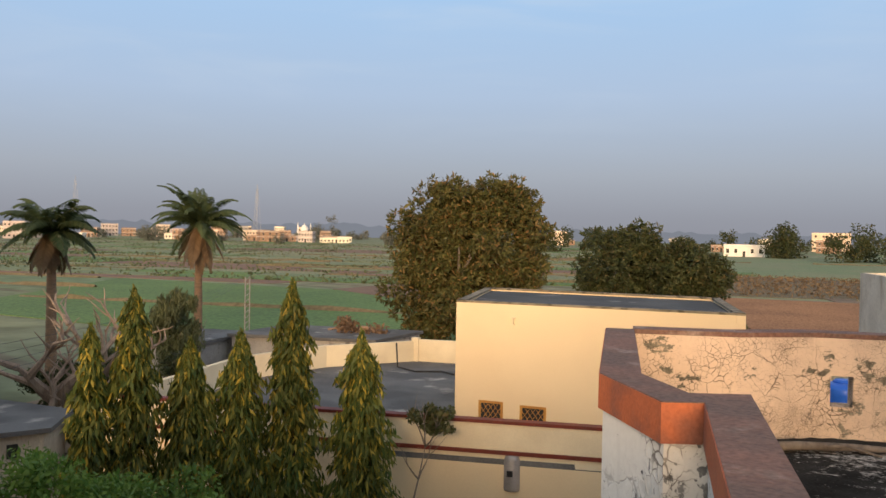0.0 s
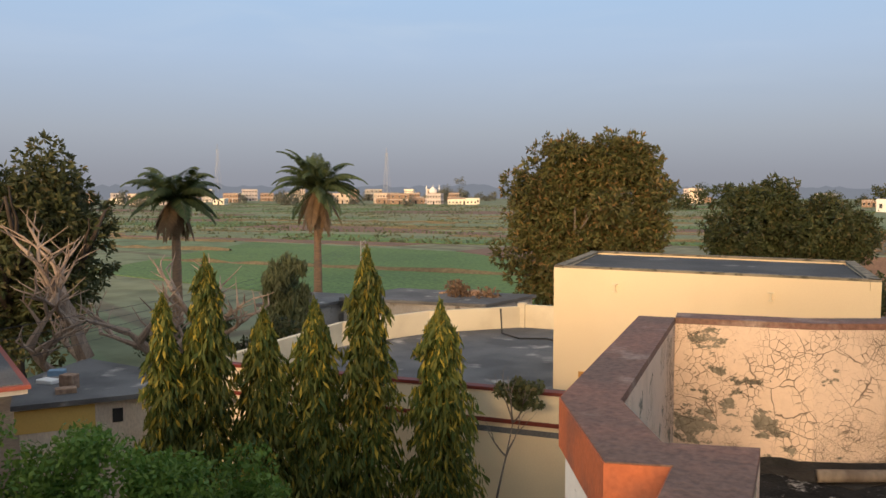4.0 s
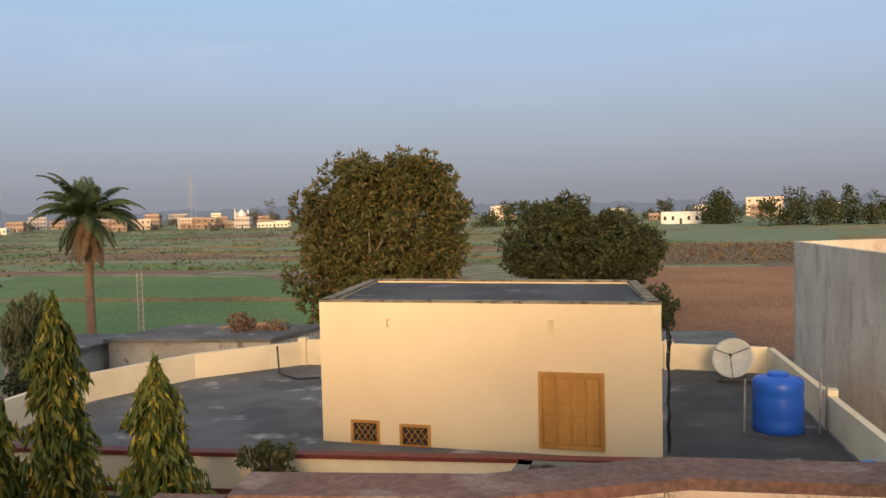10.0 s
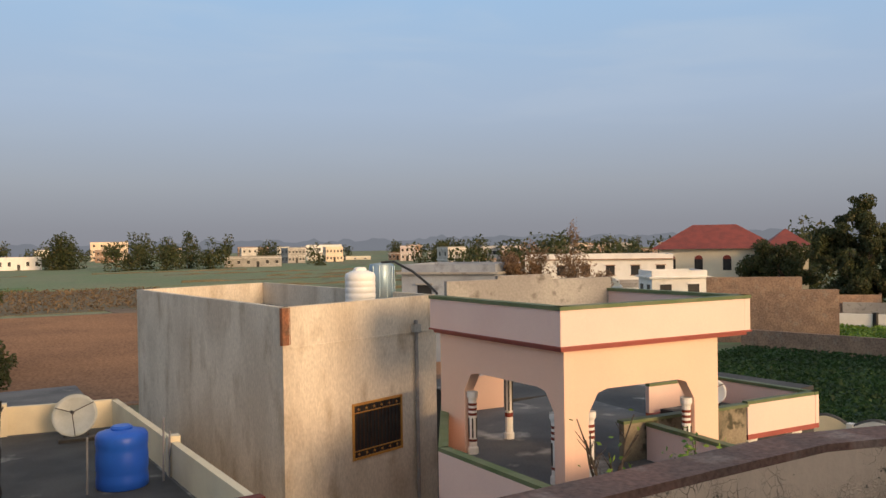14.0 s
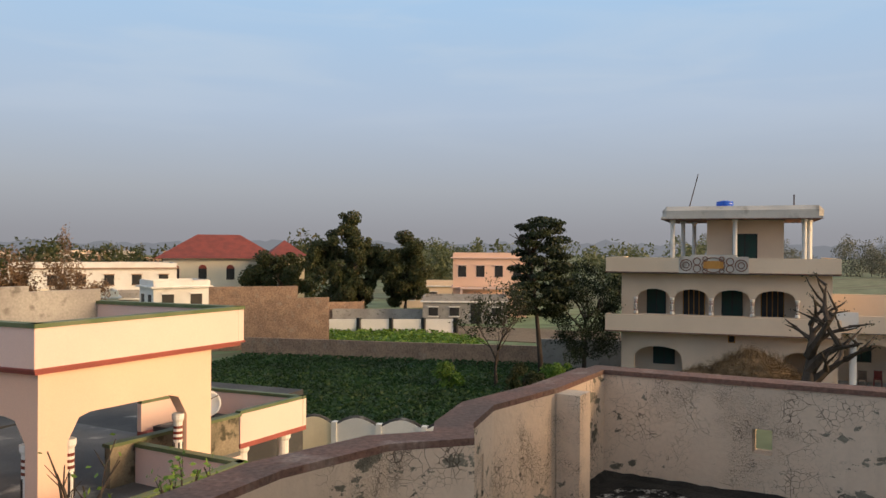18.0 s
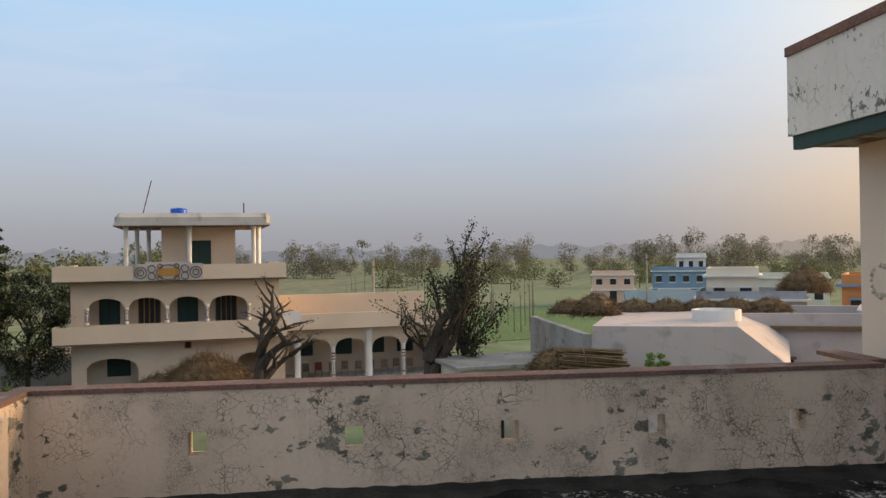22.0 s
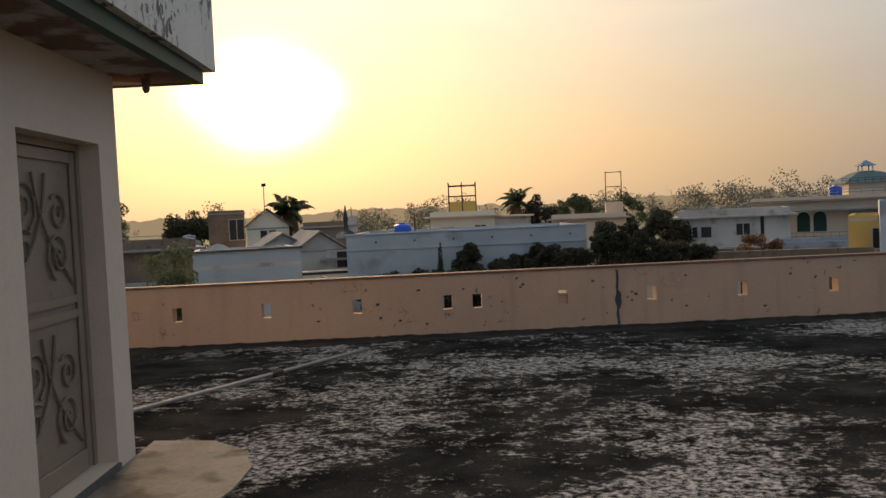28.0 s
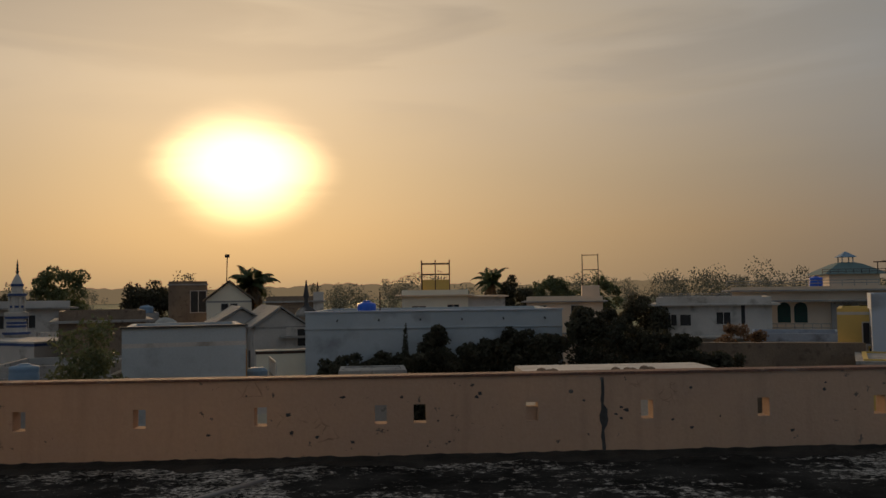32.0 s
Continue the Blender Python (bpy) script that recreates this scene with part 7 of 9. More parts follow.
pane_window(mh, MO, 6.7, 7.0, -3.95, -3.6, M_WOOD, M_DARK, "vent", 1)
part("antenna", Geo().tube(local(MO, [(4.4, 1, 3.92), (4.9, 1, 5.9)]), 0.03, 5), M_IRON, mh)
part("antenna", Geo().tube(local(MO, [(10.2, 1, 3.92), (10.2, 1, 4.6)]), 0.04, 5), M_IRON, mh)
tk = MO @ Vector((6.4, 2.5, 0))
water_tank("water_tank", tk.x, tk.y, VZ + 3.92, 0.5, 0.45, M_BLUE, "blue water tank on the pavilion roof", 2)
# the low wing with its arcade
g = Geo()
arch_wall(g, MO @ Matrix.Translation((0, 0.6, 0)), 12.2, 23.0, GROUND - VZ, -3.2, 0.22, [(12.5, 13.1, -4.4, -4.0), (13.4, 15.35, -4.4, -3.85), (15.6, 17.5, -4.4, -3.85), (17.95, 19.85, -4.4, -3.85), (20.1, 22.0, -4.4, -3.85)])
part("wing_arcade", g, M_BEIGE, mh)
# end wall added, face unseen, to keep the low sun out of the arcade
part("wing_end", Geo().box(23.0, 0.6, GROUND - VZ, 23.2, 8, -3.2, MO), M_BEIGE, mh)
part("wing_back", Geo().box(12.2, 4.0, GROUND - VZ, 23.0, 8, -3.2, MO), M_BEIGE, mh)
part("wing_floor", Geo().box(12.2, -2.5, GROUND - VZ, 23.0, 4.0, -6.1 - VZ, MO), M_WHITE, mh)
part("wing_roof", Geo().box(12.2, -0.4, -3.2, 23.1, 8, -3.05, MO), M_CONC, mh)
part("wing_band", Geo().box(12.2, -0.5, -3.15, 23.2, -0.3, -2.2, MO), M_BEIGE, mh)
part("wing_back_band", Geo().box(12.2, 6.5, -3.05, 23.0, 6.7, -1.35, MO), M_BEIGE, mh)
part("ornament", Geo().box(12.3, -0.55, -2.9, 13.4, -0.51, -2.0, MO), M_WHITE, mh)
for x in (13.25, 17.72, 22.2):
    p = MO @ Vector((x, 0.45, 0))
    column(mh, p.x, p.y, GROUND, VZ - 3.2, 0.19, False)
for x in (15.47, 19.97):
    p = MO @ Vector((x, 0.6, 0))
    column(mh, p.x, p.y, GROUND, VZ - 4.3, 0.11)
for a in (13.6, 16.2, 18.4, 20.4):
    pane_window(mh, MO @ Matrix.Translation((0, 4.0, 0)), a, a + 1.0, -5.2, -4.0, M_DARK, M_GREEN)
for k in range(9):
    p = MO @ Vector((13.9 + 0.85 * k, 1.9 + 0.3 * (k % 2), 0))
    c = thing("chair", p.x, p.y, -6.1, "red plastic chair in the veranda" if k == 1 else "dark wooden chair in the veranda", "chair", "veranda chairs")
    cm = M_REDROOF if k == 1 else M_BROWNW
    part("seat", Geo().box(p.x - 0.22, p.y - 0.22, -5.68, p.x + 0.22, p.y + 0.22, -5.63), cm, c)
    part("backrest", Geo().box(p.x + 0.18, p.y - 0.22, -5.63, p.x + 0.22, p.y + 0.22, -5.2), cm, c)
    for dx in (-0.2, 0.2):
        for dy in (-0.2, 0.2):
            part("leg", Geo().box(p.x + dx - 0.02, p.y + dy - 0.02, -6.1, p.x + dx + 0.02, p.y + dy + 0.02, -5.68), cm, c)

# ---- the house beyond the pine, the shed and the low block ----
mN = xf(-10.85, 9.85, -0.25, -26.8)
nb = thing("peach_neighbour_house", -13, 7, GROUND, "peach two-storey house with wide red-edged roof slabs", "house")
part("upper_wall", Geo().box(-7, -8, -1.64, 0, 0, 0.0, mN), M_PINKT, nb)
part("lower_wall", Geo().box(-7, -8, GROUND, 0, 0.35, -1.78, mN), M_PINKT, nb)
for z, ex, ey in ((0.0, 0.62, 0.62), (-1.78, 0.62, 1.25)):
    part("roof_slab", Geo().box(-7.6, -8.6, z, ex, ey, z + 0.09, mN), M_WEATHW, nb, "white painted slab")
    part("slab_edge", Geo().box(-7.65, -8.65, z + 0.09, ex + 0.05, ey + 0.05, z + 0.16, mN), M_LOWRED, nb, "red-brown slab edge")
    part("slab_top", Geo().box(-7.5, -8.5, z + 0.16, ex - 0.06, ey - 0.06, z + 0.18, mN), M_CONC, nb)
pane_window(nb, mN @ Matrix.Translation((0, 0, 0)) @ Matrix.Rotation(radians(90), 4, 'Z'), -1.15, -0.72, -0.42, -0.12, M_WOOD, M_DARK, "window", 1)
pane_window(nb, mN @ Matrix.Rotation(radians(90), 4, 'Z'), -3.4, -2.2, -1.2, -0.3, M_WOOD, M_DARK, "window", 2)
part("drain_pipe", Geo().tube(local(mN, [(0.05, -0.62, -0.3), (0.05, -0.62, -1.6)]), 0.03, 8), M_TANKW, nb, "pale plastic pipe")
part("wall_lamp", Geo().turned(*(tuple(mN @ Vector((0.1, -0.02, 0)))[:2]), [(0.03, -0.70), (0.05, -0.67), (0.05, -0.40), (0.02, -0.37)], 8), M_PALEBLUE, nb)
part("drain_pipe", Geo().tube(local(mN, [(0.05, -0.25, -1.9), (0.05, -0.25, -3.4)]), 0.035, 8), M_IRON, nb)

SH1 = [(-14.9, 13.9), (-13.2, 16.3), (-14.2, 18.0), (-17.9, 18.2), (-17.0, 15.4)]
s1 = thing("grey_shed", -15.4, 16.3, GROUND, "low grey cement shed with clutter on its flat roof", "shed")
part("wall", Geo().prism(SH1, GROUND, -3.72), M_GREYPL, s1)
cxs, cys = sum(p[0] for p in SH1) / 5, sum(p[1] for p in SH1) / 5
part("roof_slab", Geo().prism([(cxs + (x - cxs) * 1.10, cys + (y - cys) * 1.10) for x, y in SH1], -3.72, -3.60), M_CONC, s1)
mA = xf(-14.9, 13.9, 0, math.degrees(math.atan2(16.3 - 13.9, -13.2 + 14.9)))
part("yellow_band", Geo().box(-0.1, -0.02, -4.35, 1.7, 0.0, -3.78, mA), M_YELH, s1, "bright yellow painted wall strip")
part("window", Geo().box(2.1, -0.02, -4.3, 2.35, 0.03, -3.95, mA), M_DARK, s1)
rs = random.Random(8)
for x, y, w, d, h, mt, nm, lb in ((-15.3, 15.6, 0.42, 0.30, 0.36, M_BRICK, "chimney", "short brick chimney on the shed roof"), (-14.9, 15.2, 0.5, 0.3, 0.14, M_BRICK, "brick_stack", "low pile of bricks on the shed roof"), (-16.3, 15.7, 0.55, 0.35, 0.10, M_WHITE, "folded_sheet", "pale folded sheet on the shed roof"), (-16.9, 16.4, 0.45, 0.3, 0.16, M_BLUEH, "plastic_crate", "blue plastic crate on the shed roof")):
    solo(nm, Geo().box(-w / 2, -d / 2, -3.6, w / 2, d / 2, -3.6 + h, xf(x, y, 0, rs.uniform(0, 60)), 0.02), mt, lb, nm.replace("_", " "))
# low block with a hollow parapet in front of the grey house
lb_ = thing("low_block", 4.2, 10.7, GROUND, "low raw cement block with a mossy open parapet", "outbuilding")
part("storey", Geo().box(2.05, 9.0, GROUND, 6.3, 12.75, -1.6), M_GREYPL, lb_)
for a, b in (((2.05, 9.0), (6.3, 9.0)), ((6.3, 9.0), (6.3, 12.85)), ((6.3, 12.85), (2.05, 12.6)), ((2.05, 12.6), (2.05, 9.0))):
    g = Geo()
    for q in wall_run([a, b], 0.15, 1):
        g.prism(q, -1.6, -1.0)
    part("parapet", g, M_MOSSY, lb_)
part("roof", Geo().box(2.2, 9.15, -1.6, 6.15, 12.35, -1.57), M_CONC, lb_)
# leafy vine on the yellow parapet
tree("vine", -3.3, 16.05, GROUND, clumps(-2.9, 16.2, -2.4, 0.6, 0.25, 0.38, 16, 0.15, 501), 900, 0.13, L_OLIVE, M_BARK, "thin leafy vine leaning over the yellow parapet", 502, 3.4, 0.04, 5, 0.9, category="vine")

# ---- farther houses, woods and masts ----
def block_house(x, y, w, d, z1, turn, wall, label, floors=2, roof=None, trim=None, wins=3, base=GROUND, name="house", group="", porch=False):
    """A flat-roofed house: storeys, roof slab with parapet, windows with frames on the two fronts, a door. Local x runs along its front."""
    m = xf(x, y, 0, turn)
    t = thing(name, x, y, base, label, "house", group)
    h = (z1 - 0.5 - base) / floors
    for k in range(floors):
        part("storey", Geo().box(-w / 2, -d / 2, base + h * k, w / 2, d / 2, base + h * (k + 1) - 0.14, m), wall, t)
        part("slab", Geo().box(-w / 2 - 0.25, -d / 2 - 0.3, base + h * (k + 1) - 0.14, w / 2 + 0.25, d / 2 + 0.3, base + h * (k + 1), m), trim or M_WHITE, t)
        for i in range(wins):
            a = -w / 2 + w * (i + 0.5) / wins
            z = base + h * k + h * 0.34
            wd = min(0.5, w / wins * 0.22)
            if k == 0 and i == wins // 2:
                part("door", Geo().box(a - 0.5, -d / 2 - 0.04, base, a + 0.5, -d / 2 + 0.05, base + 2.1, m), M_DARK, t)
                continue
            wn = part("window", Geo().box(a - wd, -d / 2 - 0.02, z, a + wd, -d / 2 + 0.04, z + h * 0.38, m), M_DARK, t)
            part("sill", Geo().box(a - wd - 0.08, -d / 2 - 0.07, z - 0.1, a + wd + 0.08, -d / 2 + 0.03, z, m), trim or M_WHITE, wn)
            part("window_hood", Geo().box(a - wd - 0.08, -d / 2 - 0.2, z + h * 0.38, a + wd + 0.08, -d / 2 + 0.03, z + h * 0.38 + 0.1, m), trim or M_WHITE, wn)
        for i in range(2):
            b = -d / 2 + d * (i + 0.5) / 2
            z = base + h * k + h * 0.34
            for sx in (-1, 1):
                part("window", Geo().box(min(sx * (w / 2 + 0.02), sx * (w / 2 - 0.04)), b - 0.45, z, max(sx * (w / 2 + 0.02), sx * (w / 2 - 0.04)), b + 0.45, z + h * 0.36, m), M_DARK, t)
    g = Geo()
    e = 0.18
    g.box(-w / 2, -d / 2, z1 - 0.5, w / 2, -d / 2 + e, z1, m).box(-w / 2, d / 2 - e, z1 - 0.5, w / 2, d / 2, z1, m).box(-w / 2, -d / 2 + e, z1 - 0.5, -w / 2 + e, d / 2 - e, z1, m).box(w / 2 - e, -d / 2 + e, z1 - 0.5, w / 2, d / 2 - e, z1, m)
    part("roof_parapet", g, wall, t)
    part("roof", Geo().box(-w / 2 + e, -d / 2 + e, z1 - 0.5, w / 2 - e, d / 2 - e, z1 - 0.38, m), roof or M_CONC, t)
    if porch:
        part("porch_slab", Geo().box(-w * 0.4, -d / 2 - 1.6, base + h - 0.2, w * 0.2, -d / 2, base + h, m), trim or M_WHITE, t)
        for q in (-0.38, 0.18):
            part("porch_post", Geo().box(w * q - 0.12, -d / 2 - 1.5, base, w * q + 0.12, -d / 2 - 1.26, base + h - 0.2, m), trim or M_WHITE, t)
    return t


def face(x, y):
    """The turn that makes a house at (x, y) face the roof."""
    return math.degrees(math.atan2(y - 5, x - 4)) - 90


# the villages along the horizon
rv = random.Random(31)
WALLS = [(M_WEATHW, "white"), (M_CREAMH, "cream"), (M_BEIGE, "beige"), (M_BRICK, "brick"), (M_BRICK, "plain brick"), (M_GREYW, "grey cement"), (M_PALEPINK, "faded pink")]
spots = []
for k in range(62):
    yaw = rv.uniform(27, 58)
    spots.append((yaw, rv.uniform(480, 760)))
for k in range(9):
    spots.append((rv.uniform(10, 26), rv.uniform(480, 700)))
for k in range(16):
    spots.append((rv.uniform(-26, 8), rv.uniform(300, 640)))
for k in range(30):
    spots.append((rv.uniform(-48, -24), rv.uniform(150, 420)))
for yaw, D in spots:
    a = radians(yaw)
    x, y = 4 - D * math.sin(a), 5 + D * math.cos(a)
    mt, nm = rv.choice(WALLS)
    fl = rv.choice((1, 2, 2, 2, 3) if D > 450 else (1, 1, 2, 2, 2))
    block_house(x, y, rv.uniform(6, 12) if D > 450 else rv.uniform(5, 9.5), rv.uniform(5, 8), GROUND + 3.0 * fl + 0.6, face(x, y) + rv.uniform(-25, 25), mt, f"{nm} flat-roofed village house with {('one', 'two', 'three')[fl - 1]} floor{'s' if fl > 1 else ''}", fl, wins=rv.choice((3, 4, 5)), group="village houses", porch=rv.random() < 0.4)
# single houses in the fields
block_house(-222, 430, 17, 6, -3.2, face(-222, 420), M_CREAMH, "long low cream farm shed in the fields", 1, wins=8, group="field houses")
block_house(2, 348, 15, 10, -1.6, face(2, 348), M_WHITE, "low white house among the fields", 1, wins=5, group="field houses")
block_house(48, 520, 20, 14, 4.5, face(48, 520), M_BEIGE, "beige three-storey villa among the fields", 3, wins=5, group="field houses", porch=True)
block_house(78, 304, 20, 8, -2.4, face(78, 304), M_GREYW, "unfinished grey farm sheds with posts", 1, wins=6, group="field houses")
block_house(136, 396, 17, 12, 1.2, face(136, 396), M_WHITE, "white two-storey field house", 2, wins=4, group="field houses", porch=True)
block_house(140, 385, 30, 4, -4.6, face(140, 385), M_CREAMH, "low cream boundary building in the fields", 1, wins=6, group="field houses")


def lattice_mast(x, y, h, label, wide=2.2):
    t = thing("lattice_mast", x, y, GROUND, label, "mast", "masts")
    top = GROUND + h
    for dx, dy in ((-1, -1), (1, -1), (1, 1), (-1, 1)):
        part("leg", Geo().tube([(x + dx * wide, y + dy * wide, GROUND), (x + dx * 0.35, y + dy * 0.35, top)], 0.10, 4), M_MAST, t)
    n = 9
    for k in range(n):
        q, q2 = k / n, (k + 1) / n
        w0, w1 = wide + (0.35 - wide) * q, wide + (0.35 - wide) * q2
        z0, z1 = GROUND + h * q, GROUND + h * q2
        part("brace", Geo().tube([(x - w0, y - w0, z0), (x + w1, y - w1, z1)], 0.06, 4).tube([(x + w0, y - w0, z0), (x - w1, y - w1, z1)], 0.06, 4), M_MAST, t)
    part("antenna", Geo().tube([(x, y, top), (x, y, top + h * 0.08)], 0.12, 5), M_MAST, t)


for yaw, D, h in ((44.5, 640, 40), (33.2, 560, 34), (63, 700, 36)):
    a = radians(yaw)
    lattice_mast(4 - D * math.sin(a), 5 + D * math.cos(a), h, "distant steel lattice mast over the village")
# the mosque dome in the far village
a = radians(30.0)
mx, my = 4 - 600 * math.sin(a), 5 + 600 * math.cos(a)
mq = thing("mosque", mx, my, GROUND, "distant white mosque with a dome", "mosque")
part("hall", Geo().box(-5, -4, GROUND, 5, 4, 0.0, xf(mx, my, 0, face(mx, my))), M_WHITE, mq)
part("dome", Geo().turned(mx, my, [(2.4, 0.0), (2.6, 1.0), (2.5, 2.4), (1.8, 3.7), (0.8, 4.4), (0.2, 5.0), (0.06, 6.2)], 18), M_WHITE, mq, smooth=True)
for sx in (-4.5, 4.5):
    p = xf(mx, my, 0, face(mx, my)) @ Vector((sx, -3.5, 0))
    part("minaret", Geo().turned(p.x, p.y, [(0.6, GROUND), (0.5, 3), (0.7, 3.2), (0.4, 4.0), (0.05, 6)], 10), M_WHITE, mq)


def woods(name, spots, leaf, label, seed, n, size):
    """Far trees in one mass: each a few clumps over a trunk."""
    r = random.Random(seed)
    blobs, tr = [], Geo()
    for x, y, h, w in spots:
        tr.tube([(x, y, GROUND), (x + r.uniform(-0.4, 0.4), y, GROUND + h * 0.35)], [0.12, 0.06], 5)
        for _ in range(9):
            q = r.uniform(0.06, 0.92)
            s = w * r.uniform(0.28, 0.55)
            blobs.append((x + r.uniform(-w, w) * 0.55, y + r.uniform(-w, w) * 0.55, GROUND + h * q, s, s, s * r.uniform(0.8, 1.3)))
    ob = new(name, leaf_blobs(name, blobs, n, size, leaf, seed))
    tagged(ob, label, "trees", kind="stuff")
    tagged(part("trunks", tr, M_DBARK, ob), kind="stuff")


def arc(n, y0, y1, d0, d1, h0, h1, w0, w1, seed):
    r = random.Random(seed)
    out = []
    for _ in range(n):
        a, D = radians(r.uniform(y0, y1)), r.uniform(d0, d1)
        out.append((4 - D * math.sin(a), 5 + D * math.cos(a), r.uniform(h0, h1), r.uniform(w0, w1)))
    return out


# crowns in L_HAZY carry the distance haze in their leaf colour
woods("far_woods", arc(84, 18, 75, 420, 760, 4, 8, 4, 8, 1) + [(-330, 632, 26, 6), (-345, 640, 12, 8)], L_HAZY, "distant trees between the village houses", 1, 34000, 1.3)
woods("far_woods", arc(36, -28, 14, 300, 640, 5, 10, 4, 8, 2) + [(30 + 5 * k, 290 + 7 * (k % 3), 9 + 2 * (k % 3), 6) for k in range(8)] + [(14, 330, 11, 8), (18, 345, 10, 8)], L_DARK, "dark tree groups across the fields", 2, 34000, 1.1)
woods("far_woods", arc(46, -62, -24, 130, 420, 5, 10, 3.5, 7, 3), L_DARK, "trees among the roofs of the town", 3, 30000, 0.9)
woods("far_woods", arc(44, -78, -58, 120, 300, 5, 10, 3, 6, 4), L_GREY, "grey-green trees behind the walled plots", 4, 24000, 0.8)
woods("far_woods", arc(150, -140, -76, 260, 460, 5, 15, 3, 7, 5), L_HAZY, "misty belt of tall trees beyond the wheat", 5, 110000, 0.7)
woods("far_woods", arc(34, -122, -92, 170, 260, 3, 6, 2.5, 5, 6), L_GREY, "hazy scattered trees in the fields", 6, 26000, 0.45)
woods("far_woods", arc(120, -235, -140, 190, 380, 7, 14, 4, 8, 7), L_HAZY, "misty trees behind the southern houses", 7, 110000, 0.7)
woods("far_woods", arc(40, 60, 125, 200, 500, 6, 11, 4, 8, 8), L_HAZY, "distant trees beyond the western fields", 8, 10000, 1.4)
# thin poplar stems standing in rows behind the veranda house
rp = random.Random(6)
for k in range(46):
    x, y = 86 + rp.uniform(-3, 10), 5 - 0.42 * k + rp.uniform(-0.4, 0.4)
    h = rp.uniform(3.0, 6.2)
    tt = thing("poplar_sapling", x, y, GROUND, "bare thin poplar sapling in a row", "sapling", "poplar saplings")
    gg = Geo().tube([(x, y, GROUND), (x + rp.uniform(-0.1, 0.1), y, GROUND + h * 0.5), (x + rp.uniform(-0.3, 0.3), y, GROUND + h)], [0.06, 0.045, 0.012], 5)
    for _ in range(5):
        z = GROUND + h * rp.uniform(0.4, 0.9)
        gg.tube([(x, y, z), (x + rp.uniform(-0.4, 0.4), y + rp.uniform(-0.4, 0.4), z + 0.6)], [0.02, 0.006], 4)
    part("stem", gg, M_BARK, tt)

# -- the town seen past the peach house --
rh = thing("red_roof_house", 82, 83, GROUND, "large cream house with red hipped tile roofs", "house")
mR = xf(84, 86, 0, face(84, 86))
part("storey", Geo().box(-6, -5, GROUND, 7.5, 7, 0.3, mR), M_CREAMH, rh)
part("hip_roof", Geo().add(local(mR, [(-7, -6, 0.3), (8.5, -6, 0.3), (8.5, 8, 0.3), (-7, 8, 0.3), (-2, 1, 3.4), (3.5, 1, 3.4)]), [(0, 1, 5, 4), (1, 2, 5), (2, 3, 4, 5), (3, 0, 4), (3, 2, 1, 0)]), M_REDROOF, rh, "red tile hipped roof")
part("side_roof", Geo().add(local(mR, [(6.5, -7.2, 0.5), (12, -7.2, 0.5), (12, 3, 0.5), (6.5, 3, 0.5), (9.2, -2.0, 2.7)]), [(0, 1, 4), (1, 2, 4), (2, 3, 4), (3, 0, 4), (3, 2, 1, 0)]), M_REDROOF, rh)
part("side_storey", Geo().box(7.5, -6.4, GROUND, 11.4, 2.4, 0.5, mR), M_CREAMH, rh)
for a_, zz in ((-4.5, -2.4), (-1.2, -2.4), (2.2, -2.4), (5.4, -2.4), (-4.5, -5.2), (2.2, -5.2)):
    wn = part("window", Geo().prism([(a_ - 0.5, -5.06), (a_ + 0.5, -5.06), (a_ + 0.5, -4.95), (a_ - 0.5, -4.95)], zz, zz + 1.4, mR), M_DARK, rh)
    c = mR @ Vector((a_, -5.02, zz + 1.4))
    part("arch_head", Geo().rings([local(mR, [(a_ + 0.5 * math.cos(q), -5.06 + dy, zz + 1.4 + 0.5 * math.sin(q)) for q in (math.pi * j / 8 for j in range(9))]) for dy in (0, 0.1)]), M_REDROOF, wn)
for a_ in (8.6, 10.3):
    part("window", Geo().box(a_ - 0.45, -6.46, -2.4, a_ + 0.45, -6.35, -0.8, mR), M_DARK, rh)
block_house(54.6, 60.6, 4.8, 4.0, -1.1, face(54.6, 60.6) + 18, M_WHITE, "small white roof room beside the brick plots", 2, wins=2, group="town houses", base=GROUND)
block_house(66, 86, 17, 8, -0.1, face(66, 86), M_WHITE, "long white house with a row of red roof tiles", 2, wins=6, group="town houses", trim=M_BRICK)
block_house(30.5, 54.5, 6.5, 6, 0.2, face(30.5, 54.5) - 20, M_SLATE, "blue-grey flat-roofed house with a wide slab", 2, wins=2, group="town houses", trim=M_GREYW)
block_house(60, 70, 16, 6, -2.6, face(60, 70), M_GREYW, "low grey house between brick walls", 1, wins=4, group="town houses")
block_house(50, 72, 12, 6, -2.2, face(50, 72), M_CREAMH, "low cream house in the town", 1, wins=4, group="town houses")
block_house(94.6, 50.4, 8.6, 8, 1.2, face(94, 52), M_PINK, "peach two-storey house with a balcony", 2, wins=4, group="town houses", trim=M_PINKB, porch=True)
block_house(84, 48, 9, 5, -3.4, face(84, 48), M_GREYW, "low shed with clutter on its roof", 1, wins=4, group="town houses")
block_house(104, 62, 12, 7, -2.8, face(104, 62), M_BEIGE, "low beige house under the trees", 1, wins=4, group="town houses")
